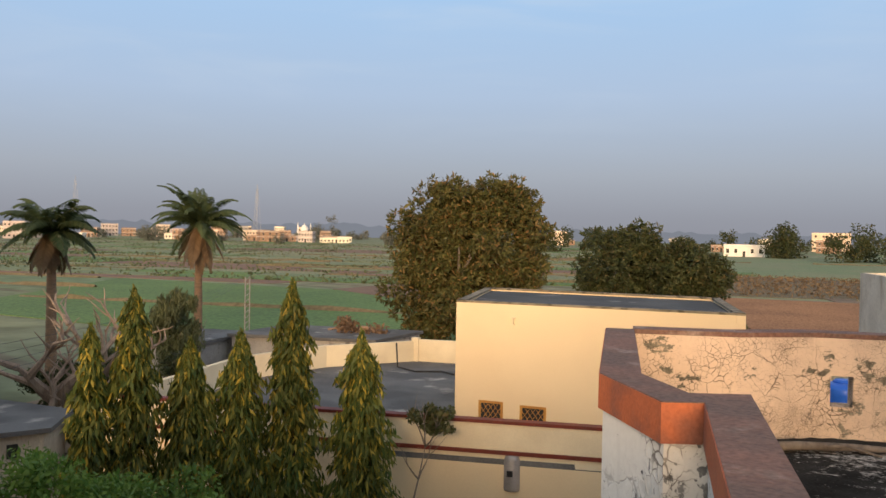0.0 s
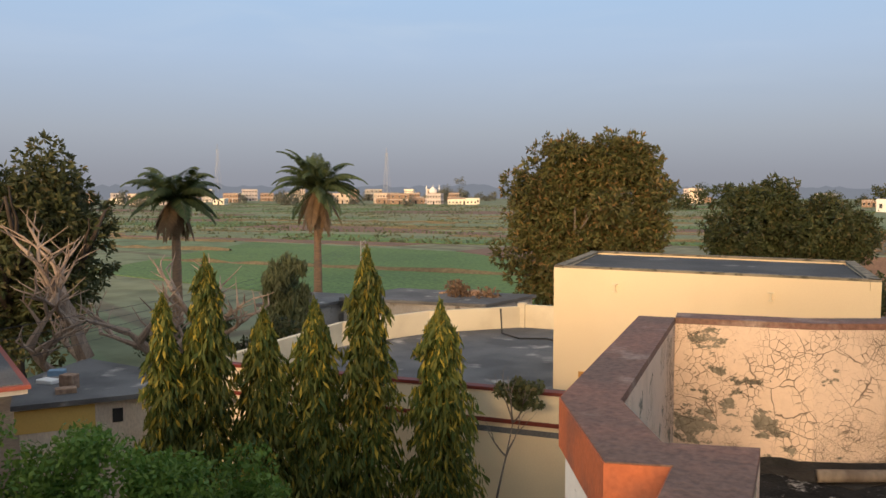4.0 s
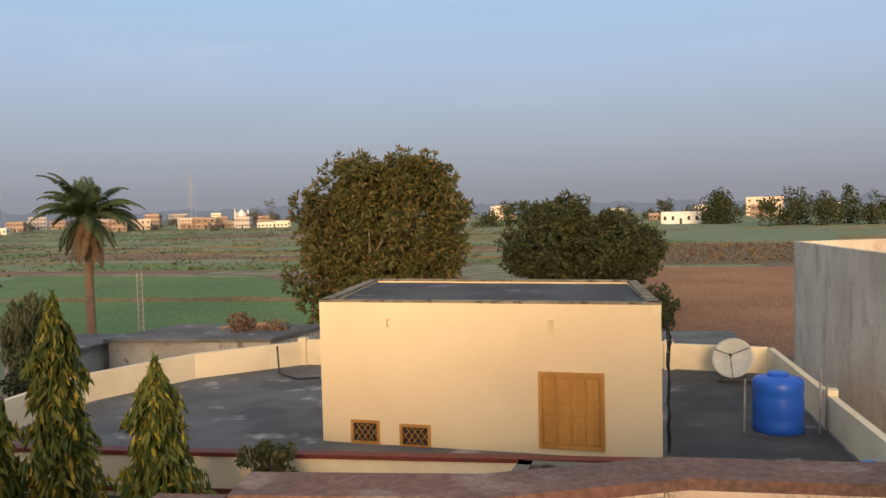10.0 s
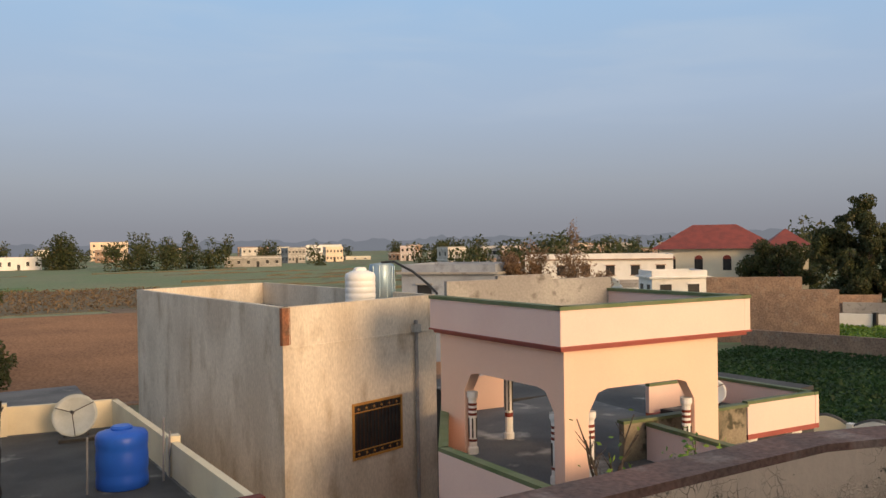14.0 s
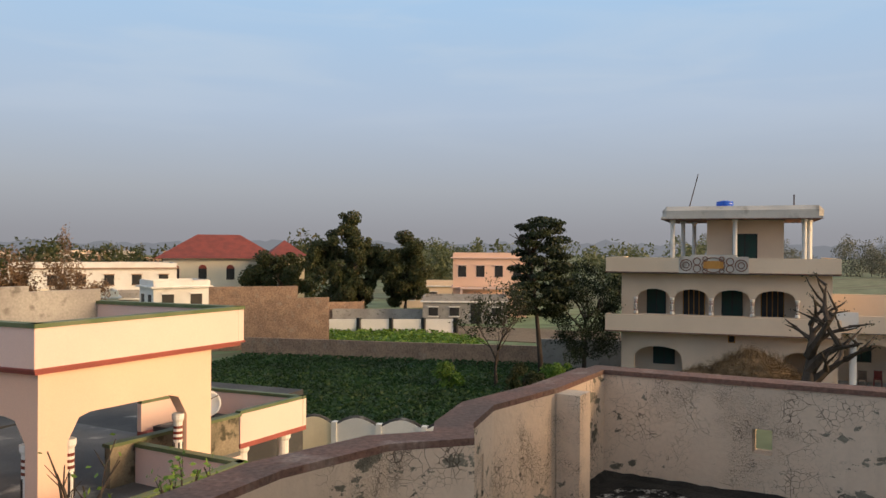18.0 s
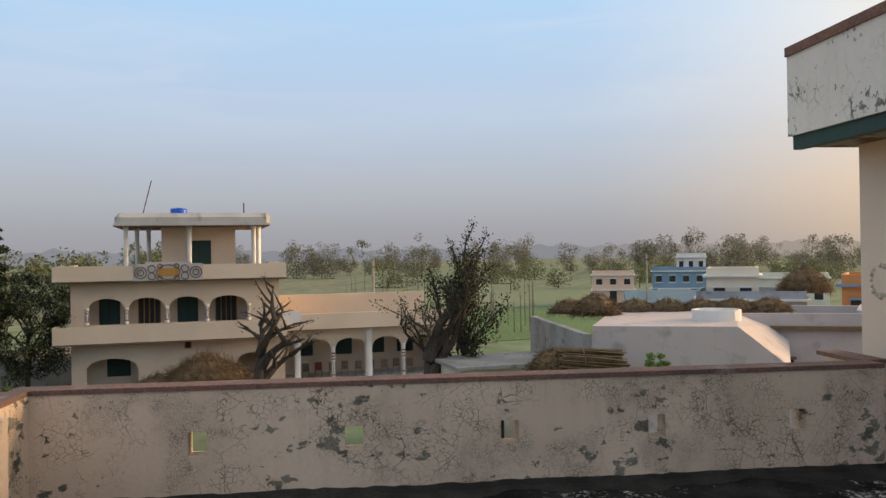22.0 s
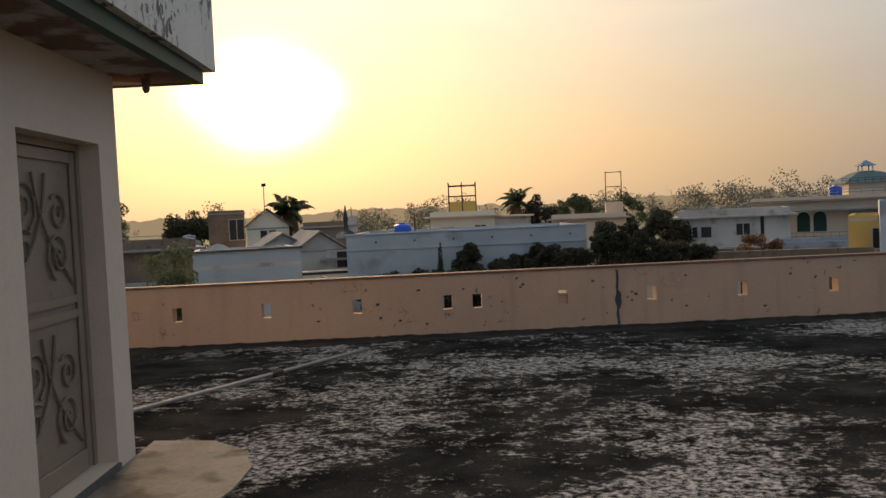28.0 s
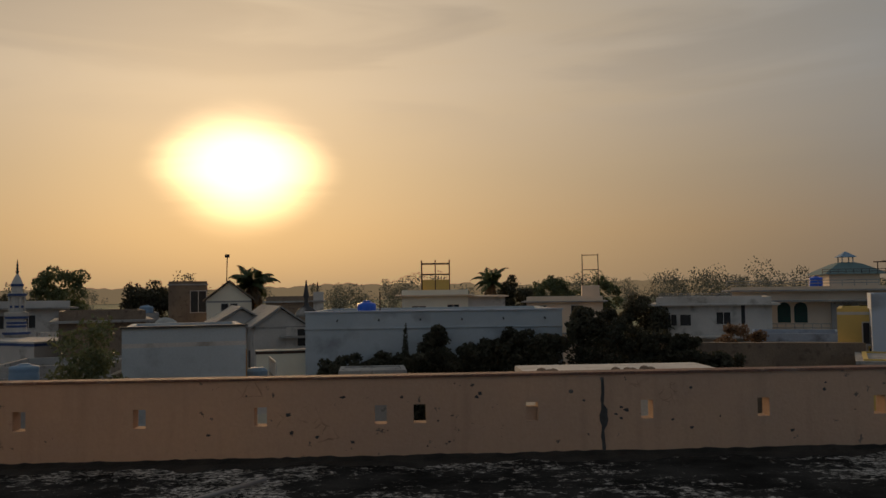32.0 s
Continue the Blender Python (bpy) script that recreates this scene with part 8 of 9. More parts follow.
for pts, zt, mt, lb in (([(50.2, 52.0), (53.6, 49.4), (55.6, 47.8)], -1.35, M_BRICK, "tall unplastered brick boundary wall"),
                        ([(55.6, 47.8), (57.6, 46.2)], -2.3, M_BRICK, "stepped brick boundary wall"),
                        ([(49.5, 48.0), (53.6, 34.5), (55.8, 28.0), (57.0, 24.5)], -4.9, M_BRICK, "long dark brick wall beside the vegetable field"),
                        ([(66.0, 53.0), (72.6, 42.8)], -5.0, M_WHITE, "peeling white compound wall"),
                        ([(76, 60), (83, 49.5)], -4.9, M_GREYW, "grey compound wall behind the grass plot"),
                        ([(72, 64), (79, 58), (82, 60)], -4.2, M_BRICK, "brick plot wall among the trees"),
                        ([(56, 27.0), (58, 22.0)], -4.4, M_GREYW, "grey yard wall by the veranda house")):
    g = Geo()
    for q in wall_run(pts, 0.25, 1):
        g.prism(q, GROUND, zt)
    w = solo("boundary_wall", g, mt, lb, "wall", kind="structure")
    if mt is M_WHITE:
        for k in range(5):
            p = Vector((66, 53)).lerp(Vector((72.6, 42.8)), k / 4)
            part("pier", Geo().box(p.x - 0.15, p.y - 0.15, GROUND, p.x + 0.2, p.y + 0.2, zt + 0.15), M_DARK, w)
# the scalloped wall beside the peach house
bw = thing("scalloped_wall", 28.5, 21.5, GROUND, "white garden wall with a scalloped top", "wall")
pts = [(27.6, 24.6), (28.2, 23.2), (28.7, 21.6), (29.2, 20.0), (29.7, 18.4)]
for k in range(4):
    p, q = Vector(pts[k]), Vector(pts[k + 1])
    mS = xf(p.x, p.y, 0, math.degrees(math.atan2(q.y - p.y, q.x - p.x)))
    ln = (q - p).length
    gg = Geo()
    n = 10
    for i in range(n):
        a_, b_ = ln * i / n, ln * (i + 1) / n
        za = -4.75 + 0.32 * math.sin(math.pi * i / n)
        zb = -4.75 + 0.32 * math.sin(math.pi * (i + 1) / n)
        gg.add(local(mS, [(a_, 0, GROUND), (b_, 0, GROUND), (b_, 0.18, GROUND), (a_, 0.18, GROUND), (a_, 0, za), (b_, 0, zb), (b_, 0.18, zb), (a_, 0.18, za)]), [(3, 2, 1, 0), (4, 5, 6, 7), (0, 1, 5, 4), (2, 3, 7, 6)])
    part("panel", gg, M_WHITE if k else M_CREAM_Y, bw)
    part("coping", Geo().tube(local(mS, [(ln * i / 8, 0.09, -4.73 + 0.32 * math.sin(math.pi * i / 8)) for i in range(9)]), 0.07, 6), M_DARKROOF, bw)
    part("pier", Geo().box(-0.1, -0.06, GROUND, 0.1, 0.24, -4.6, mS), M_WHITE, bw)

# -- sheds and houses to the east --
es = thing("pale_shed", 32, -7, GROUND, "pale pink plastered shed with straw on its flat roof", "shed")
g = Geo().add([(33.4, -3.9, GROUND), (30.6, -9.9, GROUND), (30.6, -9.9, -2.35), (31.3, -8.4, -1.0), (33.4, -3.9, -1.05), (43, -8.0, GROUND), (40, -15, GROUND), (40, -15, -1.9), (41, -13, -1.0), (43, -8.0, -1.05)],
              [(0, 1, 2, 3, 4), (9, 8, 7, 6, 5), (0, 4, 9, 5), (4, 3, 8, 9), (3, 2, 7, 8), (2, 1, 6, 7)])
part("body", g, M_PALEPINK, es)
part("vent_opening", Geo().add([(31.42, -8.32, -1.55), (31.26, -8.66, -1.55), (31.42, -8.32, -1.33), (31.52, -8.36, -1.55), (31.36, -8.70, -1.55), (31.52, -8.36, -1.33)], [(0, 1, 2), (3, 5, 4), (0, 3, 4, 1), (1, 4, 5, 2), (2, 5, 3, 0)]), M_DARK, es)
part("tank_rim", Geo().turned(34.3, -9.0, [(0.9, -1.05), (0.9, -0.62), (0.8, -0.62), (0.8, -0.9)], 16), M_WHITE, es, "white roof basin")
part("side_wall", Geo().box(33.5, -3.9, GROUND, 42.5, -3.6, -1.35, xf(0, 0, 0)), M_GREYW, es)


def straw_heap(x, y, z, w, h, n, seed, label, flat=0.0):
    n = int(n * 1.8)
    t = thing("straw_heap", x, y, z, label, "straw heap", "straw heaps")
    r = np.random.default_rng(seed)
    prof = [(w, z), (w * 0.95, z + h * 0.35), (w * 0.7, z + h * 0.75), (w * 0.3, z + h), (0.02, z + h)]
    part("core", Geo().turned(x, y, prof, 14), M_STRAW, t, smooth=True)
    a = r.random(n) * 6.283
    q = r.random(n)
    rad = w * np.sqrt(1 - q ** 1.6) * 1.02
    pos = np.column_stack([x + np.cos(a) * rad, y + np.sin(a) * rad, z + h * q])
    d = np.column_stack([np.cos(a) + r.normal(0, 0.5, n), np.sin(a) + r.normal(0, 0.5, n), -0.5 + r.normal(0, 0.5, n)])
    d /= np.linalg.norm(d, axis=1)[:, None]
    c = np.cross(d, r.normal(0, 1, (n, 3)))
    c /= np.linalg.norm(c, axis=1)[:, None]
    part("straw", quads_mesh("straw", pos, d * (0.75 * w), c * 0.035, L_STRAW), L_STRAW, t)


rk = random.Random(19)
sb = thing("stalk_bundle", 32.1, -3.4, -2.75, "large tied bundle of dry brown stalks on a shed roof", "stalk bundle")
for k in range(190):
    q, an = math.sqrt(rk.random()), rk.uniform(0, 6.283)
    u, v = q * math.cos(an), q * math.sin(an)
    g0, g1, f = rk.uniform(-0.15, 0.15), rk.uniform(-0.25, 0.3), rk.uniform(0.9, 1.15)
    p0 = Vector((32.0 + 0.35 * u, -2.35 + g0, -2.05 + 0.42 * v))
    p1 = Vector((32.1 + 0.62 * u * f, -4.45 + g1, -2.28 + 0.50 * v * f))
    part("stalk", Geo().tube([p0, p0.lerp(p1, 0.5) + Vector((rk.uniform(-0.03, 0.03), 0, rk.uniform(-0.03, 0.05))), p1], rk.uniform(0.014, 0.03), 4), M_STRAW, sb)
part("tie", Geo().tube([(32.03 + 0.48 * math.cos(0.3 * j), -3.1, -2.13 + 0.48 * math.sin(0.3 * j)) for j in range(22)], 0.02, 5), M_BROWNW, sb)
straw_heap(32.7, -2.3, -2.75, 0.9, 0.9, 900, 2, "heap of dry brown stalks on a shed roof")
straw_heap(38.5, -5.6, -1.05, 0.9, 0.8, 700, 3, "round bundle of straw on the pale shed")
for k in range(7):
    straw_heap(40.5 - 0.3 * k, -5.0 - 1.4 * k, -1.1, 0.85, 0.5, 420, 10 + k, "dry straw along the roof edge of the shed")
straw_heap(50.4, 12.6, GROUND, 2.6, 2.3, 3500, 31, "large straw stack in the yard of the veranda house")
straw_heap(50.2, 15.2, GROUND, 1.6, 1.5, 900, 32, "earth-covered stack in the yard")
ls = thing("low_shed", 35, -1, GROUND, "low grimy shed with a dark door and green window", "shed")
mS = xf(35.9, 0.6, 0, -79)
part("wall", Geo().box(0, 0, GROUND, 4.2, 3.4, -2.85, mS), M_GREYPL, ls)
part("roof", Geo().box(-0.2, -0.25, -2.85, 4.4, 3.6, -2.72, mS), M_GREYW, ls)
part("door", Geo().box(0.9, -0.04, GROUND, 1.75, 0.05, -3.5, mS), M_DARK, ls)
part("window", Geo().box(2.3, -0.04, -4.5, 2.95, 0.05, -3.4, mS), M_GREEN, ls, "green shuttered window")
part("ramp", Geo().add(local(mS, [(3.2, -2.2, GROUND), (5.2, -2.2, GROUND), (5.2, 0, GROUND), (3.2, 0, GROUND), (3.2, -2.2, -3.3), (5.2, -2.2, -3.9), (5.2, 0, -2.75), (3.2, 0, -2.75)]), [(3, 2, 1, 0), (4, 5, 6, 7), (0, 1, 5, 4), (1, 2, 6, 5), (3, 0, 4, 7)]), M_GREYW, ls)
tree("sapling", 30.9, -5.4, GROUND, clumps(30.9, -5.4, -2.1, 0.35, 0.35, 0.5, 10, 0.16, 401), 700, 0.12, L_BUSH, M_BARK, "small green leafy sapling by the shed", 402, 3.6, 0.03, 3, 0.4)
block_house(38.2, -14.4, 7.0, 5, -1.0, face(38, -14) + 8, M_PALEPINK, "low pinkish house with brown doors and a straw edge", 1, wins=4, group="eastern houses", trim=M_STRAW)
block_house(36.5, -17.6, 2.4, 4, -0.9, face(36.5, -17.6), M_PALEPINK, "small pink plastered room with a red roof edge", 1, wins=2, group="eastern houses", trim=M_REDROOF)
water_tank("water_tank", 36.3, -17.3, -1.05, 0.42, 0.7, M_BLUE, "blue water tank on a small pink roof", 2)
block_house(58.5, -22.5, 6.8, 6, -1.15, face(58, -22), M_SLATE, "blue-grey stained shed with a flat roof", 1, wins=3, group="eastern houses")
block_house(60.0, -22.0, 3.4, 4, 0.35, face(58, -22), M_CREAMH, "cream upper room with a brown door", 2, wins=2, group="eastern houses")
straw_heap(56.3, -25.2, -1.3, 1.5, 1.5, 900, 41, "tall thatch of dry stalks on the stained shed")
block_house(46.2, -24.3, 4.5, 5, 0.2, face(46.2, -24.3), M_ORANGEH, "orange house with a blue railed balcony", 2, wins=3, group="eastern houses", trim=M_BLUEH)
block_house(121, -43, 7.5, 6, -0.9, face(117, -41), M_BLUEH, "blue and white two-storey farmhouse", 2, wins=4, group="eastern houses", porch=True)
block_house(125, -46.5, 4.2, 4.5, 1.0, face(117, -41), M_WHITE, "white top storey of the blue farmhouse", 3, wins=3, group="eastern houses")
block_house(124, -34, 6, 5, -1.4, face(124, -34), M_PINK, "small pink farmhouse in the fields", 2, wins=3, group="eastern houses")
block_house(106, -50, 12, 6, -1.6, face(106, -50), M_CREAMH, "long low cream farmhouse beside the eastern fields", 1, wins=5, group="eastern houses")
g = Geo()
for q in wall_run([(110, -31), (104, -42), (100, -50)], 0.25, 1):
    g.prism(q, GROUND, -3.6)
solo("boundary_wall", g, M_BLUEW, "pale blue farm boundary wall", "wall", kind="structure")
bare_tree("bare_tree", 103, -42, GROUND, 9, 55, "bare grey tree in front of the blue house", M_BARK, 0.55, 4, 0.2)
for x, y in ((88, -26), (70, 3)):
    t = thing("power_pole", x, y, GROUND, "plain concrete power pole in the fields", "power pole", "power poles")
    part("pole", Geo().tube([(x, y, GROUND), (x, y, GROUND + 7.5)], [0.14, 0.09], 8), M_GREYW, t)
    part("crossarm", Geo().box(x - 0.7, y - 0.05, GROUND + 6.9, x + 0.7, y + 0.05, GROUND + 7.0), M_IRON, t)
# lattice post and hay in the northern fields
t = thing("lattice_post", -25.2, 43.4, GROUND, "slim steel lattice power post", "power post")
for s in (-0.16, 0.16):
    part("rail", Geo().tube([(-25.2 + s, 43.4, GROUND), (-25.2 + s, 43.4, -1.5)], 0.035, 5), M_GREYPIPE, t)
for k in range(14):
    z = GROUND + 0.3 + 0.33 * k
    part("brace", Geo().tube([(-25.36, 43.4, z), (-25.04, 43.4, z + 0.25)], 0.018, 4), M_GREYPIPE, t)
# wires running past the mast trees
for k in range(4):
    a_, b_ = Vector((-13.0, 12.0, -1.4 - 0.25 * k)), Vector((-26.0, 44.0, -1.6 - 0.12 * k))
    pts = [a_.lerp(b_, i / 12) + Vector((0, 0, -0.5 * math.sin(math.pi * i / 12))) for i in range(13)]
    solo("wire", Geo().tube(pts, 0.006, 4), M_DARK, "thin sagging overhead wire", "wire", "overhead wires")


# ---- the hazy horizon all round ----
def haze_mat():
    m = bpy.data.materials.new("horizon_haze_glow")
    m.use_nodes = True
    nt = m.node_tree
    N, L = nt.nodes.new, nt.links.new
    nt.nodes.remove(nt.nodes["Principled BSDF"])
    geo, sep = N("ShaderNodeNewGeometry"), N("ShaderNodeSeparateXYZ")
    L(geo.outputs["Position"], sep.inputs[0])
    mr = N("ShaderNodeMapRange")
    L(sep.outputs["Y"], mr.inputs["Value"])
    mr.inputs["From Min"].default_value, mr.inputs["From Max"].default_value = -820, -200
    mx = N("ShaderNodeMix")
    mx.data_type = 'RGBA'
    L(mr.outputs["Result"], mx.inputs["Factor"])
    # haze tones painted as glow: warm towards the sun, blue-grey elsewhere
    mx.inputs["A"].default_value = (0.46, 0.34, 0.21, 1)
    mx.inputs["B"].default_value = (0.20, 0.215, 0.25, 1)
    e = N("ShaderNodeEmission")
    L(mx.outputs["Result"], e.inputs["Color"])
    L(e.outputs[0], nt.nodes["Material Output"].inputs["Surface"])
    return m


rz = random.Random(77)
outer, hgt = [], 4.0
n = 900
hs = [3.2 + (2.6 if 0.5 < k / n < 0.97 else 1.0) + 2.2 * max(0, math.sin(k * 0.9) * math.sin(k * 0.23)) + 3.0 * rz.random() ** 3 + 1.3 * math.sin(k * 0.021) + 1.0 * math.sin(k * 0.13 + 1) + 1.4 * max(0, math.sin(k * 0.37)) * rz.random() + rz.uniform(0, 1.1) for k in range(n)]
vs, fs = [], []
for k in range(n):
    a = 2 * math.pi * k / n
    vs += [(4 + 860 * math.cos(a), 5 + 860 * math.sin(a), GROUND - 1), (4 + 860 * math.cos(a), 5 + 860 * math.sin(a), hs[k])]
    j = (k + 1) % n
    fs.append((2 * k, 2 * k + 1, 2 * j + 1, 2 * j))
# added ring that glows by itself, so the far line reads as haze
solo("backdrop", Geo().add(vs, fs), haze_mat(), "glowing backdrop of far woods with the haze painted in", "horizon", kind="structure")

# ---- the town to the south, towards the sun ----
BEFORE_SOUTH = set(scene.objects)


def front_house(A, B, depth, z1, wall, label, wins=(), trim=None, base=GROUND, name="house", parapet=0.45, over=0.22, roof=None, slabs=(), door=None, group="southern houses", cat="house"):
    """A flat-roofed house whose front runs from A to B; wins are (x0, x1, z0, z1, frame) on that front, slabs are heights of floor bands."""
    A, B = Vector(A), Vector(B)
    w = (B - A).length
    m = xf(A.x, A.y, 0, math.degrees(math.atan2(B.y - A.y, B.x - A.x)))
    c = m @ Vector((w / 2, depth / 2, 0))
    t = thing(name, c.x, c.y, base, label, cat, group)
    part("wall", Geo().box(0, 0, base, w, depth, z1 - parapet - 0.12, m), wall, t)
    part("roof_slab", Geo().box(-over, -over, z1 - parapet - 0.12, w + over, depth + over, z1 - parapet, m), trim or M_GREYW, t)
    e = 0.16
    for x0, y0, x1, y1 in ((0, 0, w, e), (0, depth - e, w, depth), (0, e, e, depth - e), (w - e, e, w, depth - e)):
        part("roof_parapet", Geo().box(x0, y0, z1 - parapet, x1, y1, z1, m), wall, t)
    for z in slabs:
        part("floor_band", Geo().box(-over, -over * 2, z - 0.12, w + over, 0, z, m), trim or M_GREYW, t)
    for x0, x1, z0, z2 in wins:
        pane_window(t, m, x0, x1, z0, z2, trim or M_WEATHW, M_DARK, "window", 2 if x1 - x0 > 0.7 else 1)
    for k in range(2):
        y0 = depth * (0.25 + 0.45 * k)
        for x in (-0.012, w - 0.04):
            part("side_window", Geo().box(x, y0, z1 - 2.4, x + 0.052, y0 + 0.8, z1 - 1.4, m), M_DARK, t)
    return t, m


def gable_roof(t, m, x0, x1, y0, y1, ze, za, material, wall, th=0.10):
    """A gable towards local -y: eaves at ze, ridge at za."""
    xm = (x0 + x1) / 2
    part("gable", Geo().rings([local(m, [(x0, y, ze), (x1, y, ze), (xm, y, za)]) for y in (y0, y1)]), wall, t)
    for a, b in ((x0 - 0.25, xm), (x1 + 0.25, xm)):
        za_, zb_ = ze - 0.12, za + 0.06
        part("roof_pitch", Geo().rings([local(m, [(a, y, za_), (b, y, zb_), (b, y, zb_ + th), (a, y, za_ + th)]) for y in (y0 - 0.3, y1 + 0.3)]), material, t)


def railing(t, m, x0, x1, y, z0, z1, material=None, step=0.35):
    mt = material or M_IRON
    for z in (z0 + (z1 - z0) * 0.5, z1):
        part("rail", Geo().box(x0, y - 0.02, z - 0.025, x1, y + 0.02, z + 0.025, m), mt, t)
    n = max(2, int((x1 - x0) / step))
    for k in range(n + 1):
        x = x0 + (x1 - x0) * k / n
        part("baluster", Geo().box(x - 0.02, y - 0.02, z0, x + 0.02, y + 0.02, z1, m), mt, t)


# long bluish house front with scattered grey blotches
t, m = front_house((7.62, -35.45), (-3.54, -35.0), 9, 0.75, M_BLOTCH, "long windowless bluish-white house with grey blotches", parapet=0.7, over=0.0, trim=M_BLOTCH)
part("cornice", Geo().box(-0.03, -0.05, 0.02, 11.2, 0.0, 0.06, m), M_BLOTCH, t)
part("coping", Geo().box(-0.04, -0.06, 0.75, 11.21, 0.22, 0.81, m), M_BLUEW, t)
for k in range(6):
    part("spout", Geo().tube(local(m, [(1.4 + 1.8 * k, 0.0, 0.42), (1.4 + 1.8 * k, -0.25, 0.38)]), 0.035, 6), M_DARK, t)
water_tank("water_tank", 5.0, -36.6, 0.05, 0.42, 1.15, M_BLUE, "blue water tank on the long roof", 2)
part("roof_pipe", Geo().tube([(4.4, -36.4, 0.1), (4.4, -36.4, 1.6)], 0.03, 6), M_IRON, t)
# dark trees that stand before that wall
def hedge_tree(x, y, top, w, k, label="dense dark hedge tree before the bluish house"):
    blobs = clumps(x, y, top - 0.75, w, w * 0.6, 0.7, 26, 0.26, 610 + k) + [(x, y, top - 1.9, w, w * 0.7, 1.3), (x, y, top - 3.2, w, w * 0.7, 1.2)]
    tree("dark_shrub", x, y, GROUND, blobs, 5200, 0.15, L_DUSK, M_DBARK, label, 690 + k, 1.5, 0.07, 4, 0.8, group="hedge trees", category="tree", slim=0.7)


hedge_tree(2.05, -34.1, 0.22, 0.55, 1, "round dark tree against the bluish wall")
tree("cypress", 3.3, -34.2, GROUND, [(3.3, -34.2, -3.2 + 0.32 * k, 0.34 - 0.026 * k, 0.34 - 0.026 * k, 0.36) for k in range(11)], 2600, 0.12, L_DUSK, M_DBARK, "slim dark cypress against the bluish wall", 603, 2.5, 0.06, 4, 0.4)
for k, (x, top) in enumerate(((6.5, -1.25), (5.8, -0.95), (5.1, -0.98), (4.4, -0.9), (3.7, -0.95), (2.9, -0.85), (2.2, -0.55), (1.5, -0.6), (0.8, -0.62), (0.15, -0.42), (-0.5, -0.35), (-1.1, -0.02), (-1.7, -0.12), (-2.3, -0.16), (-2.9, -0.12))):
    hedge_tree(x, -34.2 + 0.35 * (k % 2), top, 0.62, 10 + k)
for k, (x, y, top) in enumerate(((-4.2, -34.2, 0.95), (-4.9, -33.6, 0.75), (-5.6, -33.0, 0.42), (-6.3, -32.4, 0.05), (-7.0, -32.0, -0.02), (-7.7, -31.6, -0.25), (-8.4, -31.2, -0.65), (-9.2, -30.8, -0.8))):
    hedge_tree(x, y, top, 0.75, 40 + k, "dark leafy tree beyond the long house")
solo("dark_wall", Geo().prism([(-4.4, -35.6), (-15.6, -32.4), (-15.5, -32.8), (-4.3, -36.0)], GROUND, -0.75), M_BROWNW, "dark shaded yard wall beyond the hedge", "wall", kind="structure")
# white house with a balcony
t, m = front_house((11.0, -22.0), (7.84, -22.8), 4.5, 0.70, M_BLOTCH, "bluish-white house with a small railed balcony", parapet=0.4, over=0.0, trim=M_WEATHW)
part("dark_coping", Geo().box(-0.05, -0.06, 0.70, 3.32, 0.2, 0.76, m), M_DARKROOF, t)
mw = m @ Matrix.Translation((3.26, 0.3, 0)) @ Matrix.Rotation(radians(90), 4, 'Z')
# paler sheet over this side: its sunlight is put into the colour
part("white_side", Geo().box(0, -0.03, -3, 1.6, 0.0, 0.6, mw), M_WEATHW, t, "white side sheet, sunlight put into its paler colour")
pane_window(t, mw @ Matrix.Translation((0, -0.03, 0)), 0.4, 0.95, -1.05, -0.05, M_WOOD, M_DARK, "window", 1)
part("balcony_floor", Geo().box(3.27, -0.1, -1.75, 4.15, 2.4, -1.6, m), M_GREYW, t)
part("balcony_wall", Geo().box(3.27, -0.22, -1.75, 4.15, -0.1, -1.15, m), M_WEATHW, t)
railing(t, m @ Matrix.Translation((4.1, 0, 0)) @ Matrix.Rotation(radians(90), 4, 'Z'), 0.0, 2.0, 0.0, -1.2, -0.35, M_WEATHW, 0.2)
part("water_barrel", Geo().turned(*(tuple(m @ Vector((3.7, 1.6, 0)))[:2]), [(0.3, -1.6), (0.32, -0.7), (0.2, -0.6)], 14), M_BLUEH, t)
tree("leafy_tree", 10.4, -18.2, GROUND, clumps(10.5, -18.2, -0.35, 1.05, 0.9, 1.3, 40, 0.34, 701) + clumps(10.4, -18.2, -1.9, 1.2, 0.9, 1.3, 24, 0.4, 702), 7500, 0.13, L_GREY, M_BARK, "leafy yellow-green tree behind the parapet", 703, 3.2, 0.11, 7, 1.4)
bare_tree("stub_tree", 8.55, -20.3, GROUND, 5.2, 61, "dark stub branch beside the white house", M_DBARK, 0.4, 2, 0.09)
# mosque with its blue-banded minaret
q = thing("mosque", 24.5, -47, GROUND, "small white mosque with a blue-banded minaret", "mosque")
part("hall", Geo().box(-2.2, -1.6, GROUND, 3.2, 2.6, -0.75, xf(24.6, -46.6, 0, 150)), M_WEATHW, q)
for k in range(13):
    c = xf(24.6, -46.6, 0, 150)
    part("merlon", Geo().box(-2.1 + 0.42 * k, 2.45, -0.75, -1.9 + 0.42 * k, 2.6, -0.5, c), M_WEATHW, q)
part("blue_band", Geo().box(-2.22, -1.62, -0.98, 3.22, 2.62, -0.84, xf(24.6, -46.6, 0, 150)), M_BLUEDK, q)
for k in range(3):
    part("arch_window", Geo().box(-1.4 + 1.5 * k, 2.59, -2.2, -0.9 + 1.5 * k, 2.63, -1.4, xf(24.6, -46.6, 0, 150)), M_DARK, q)
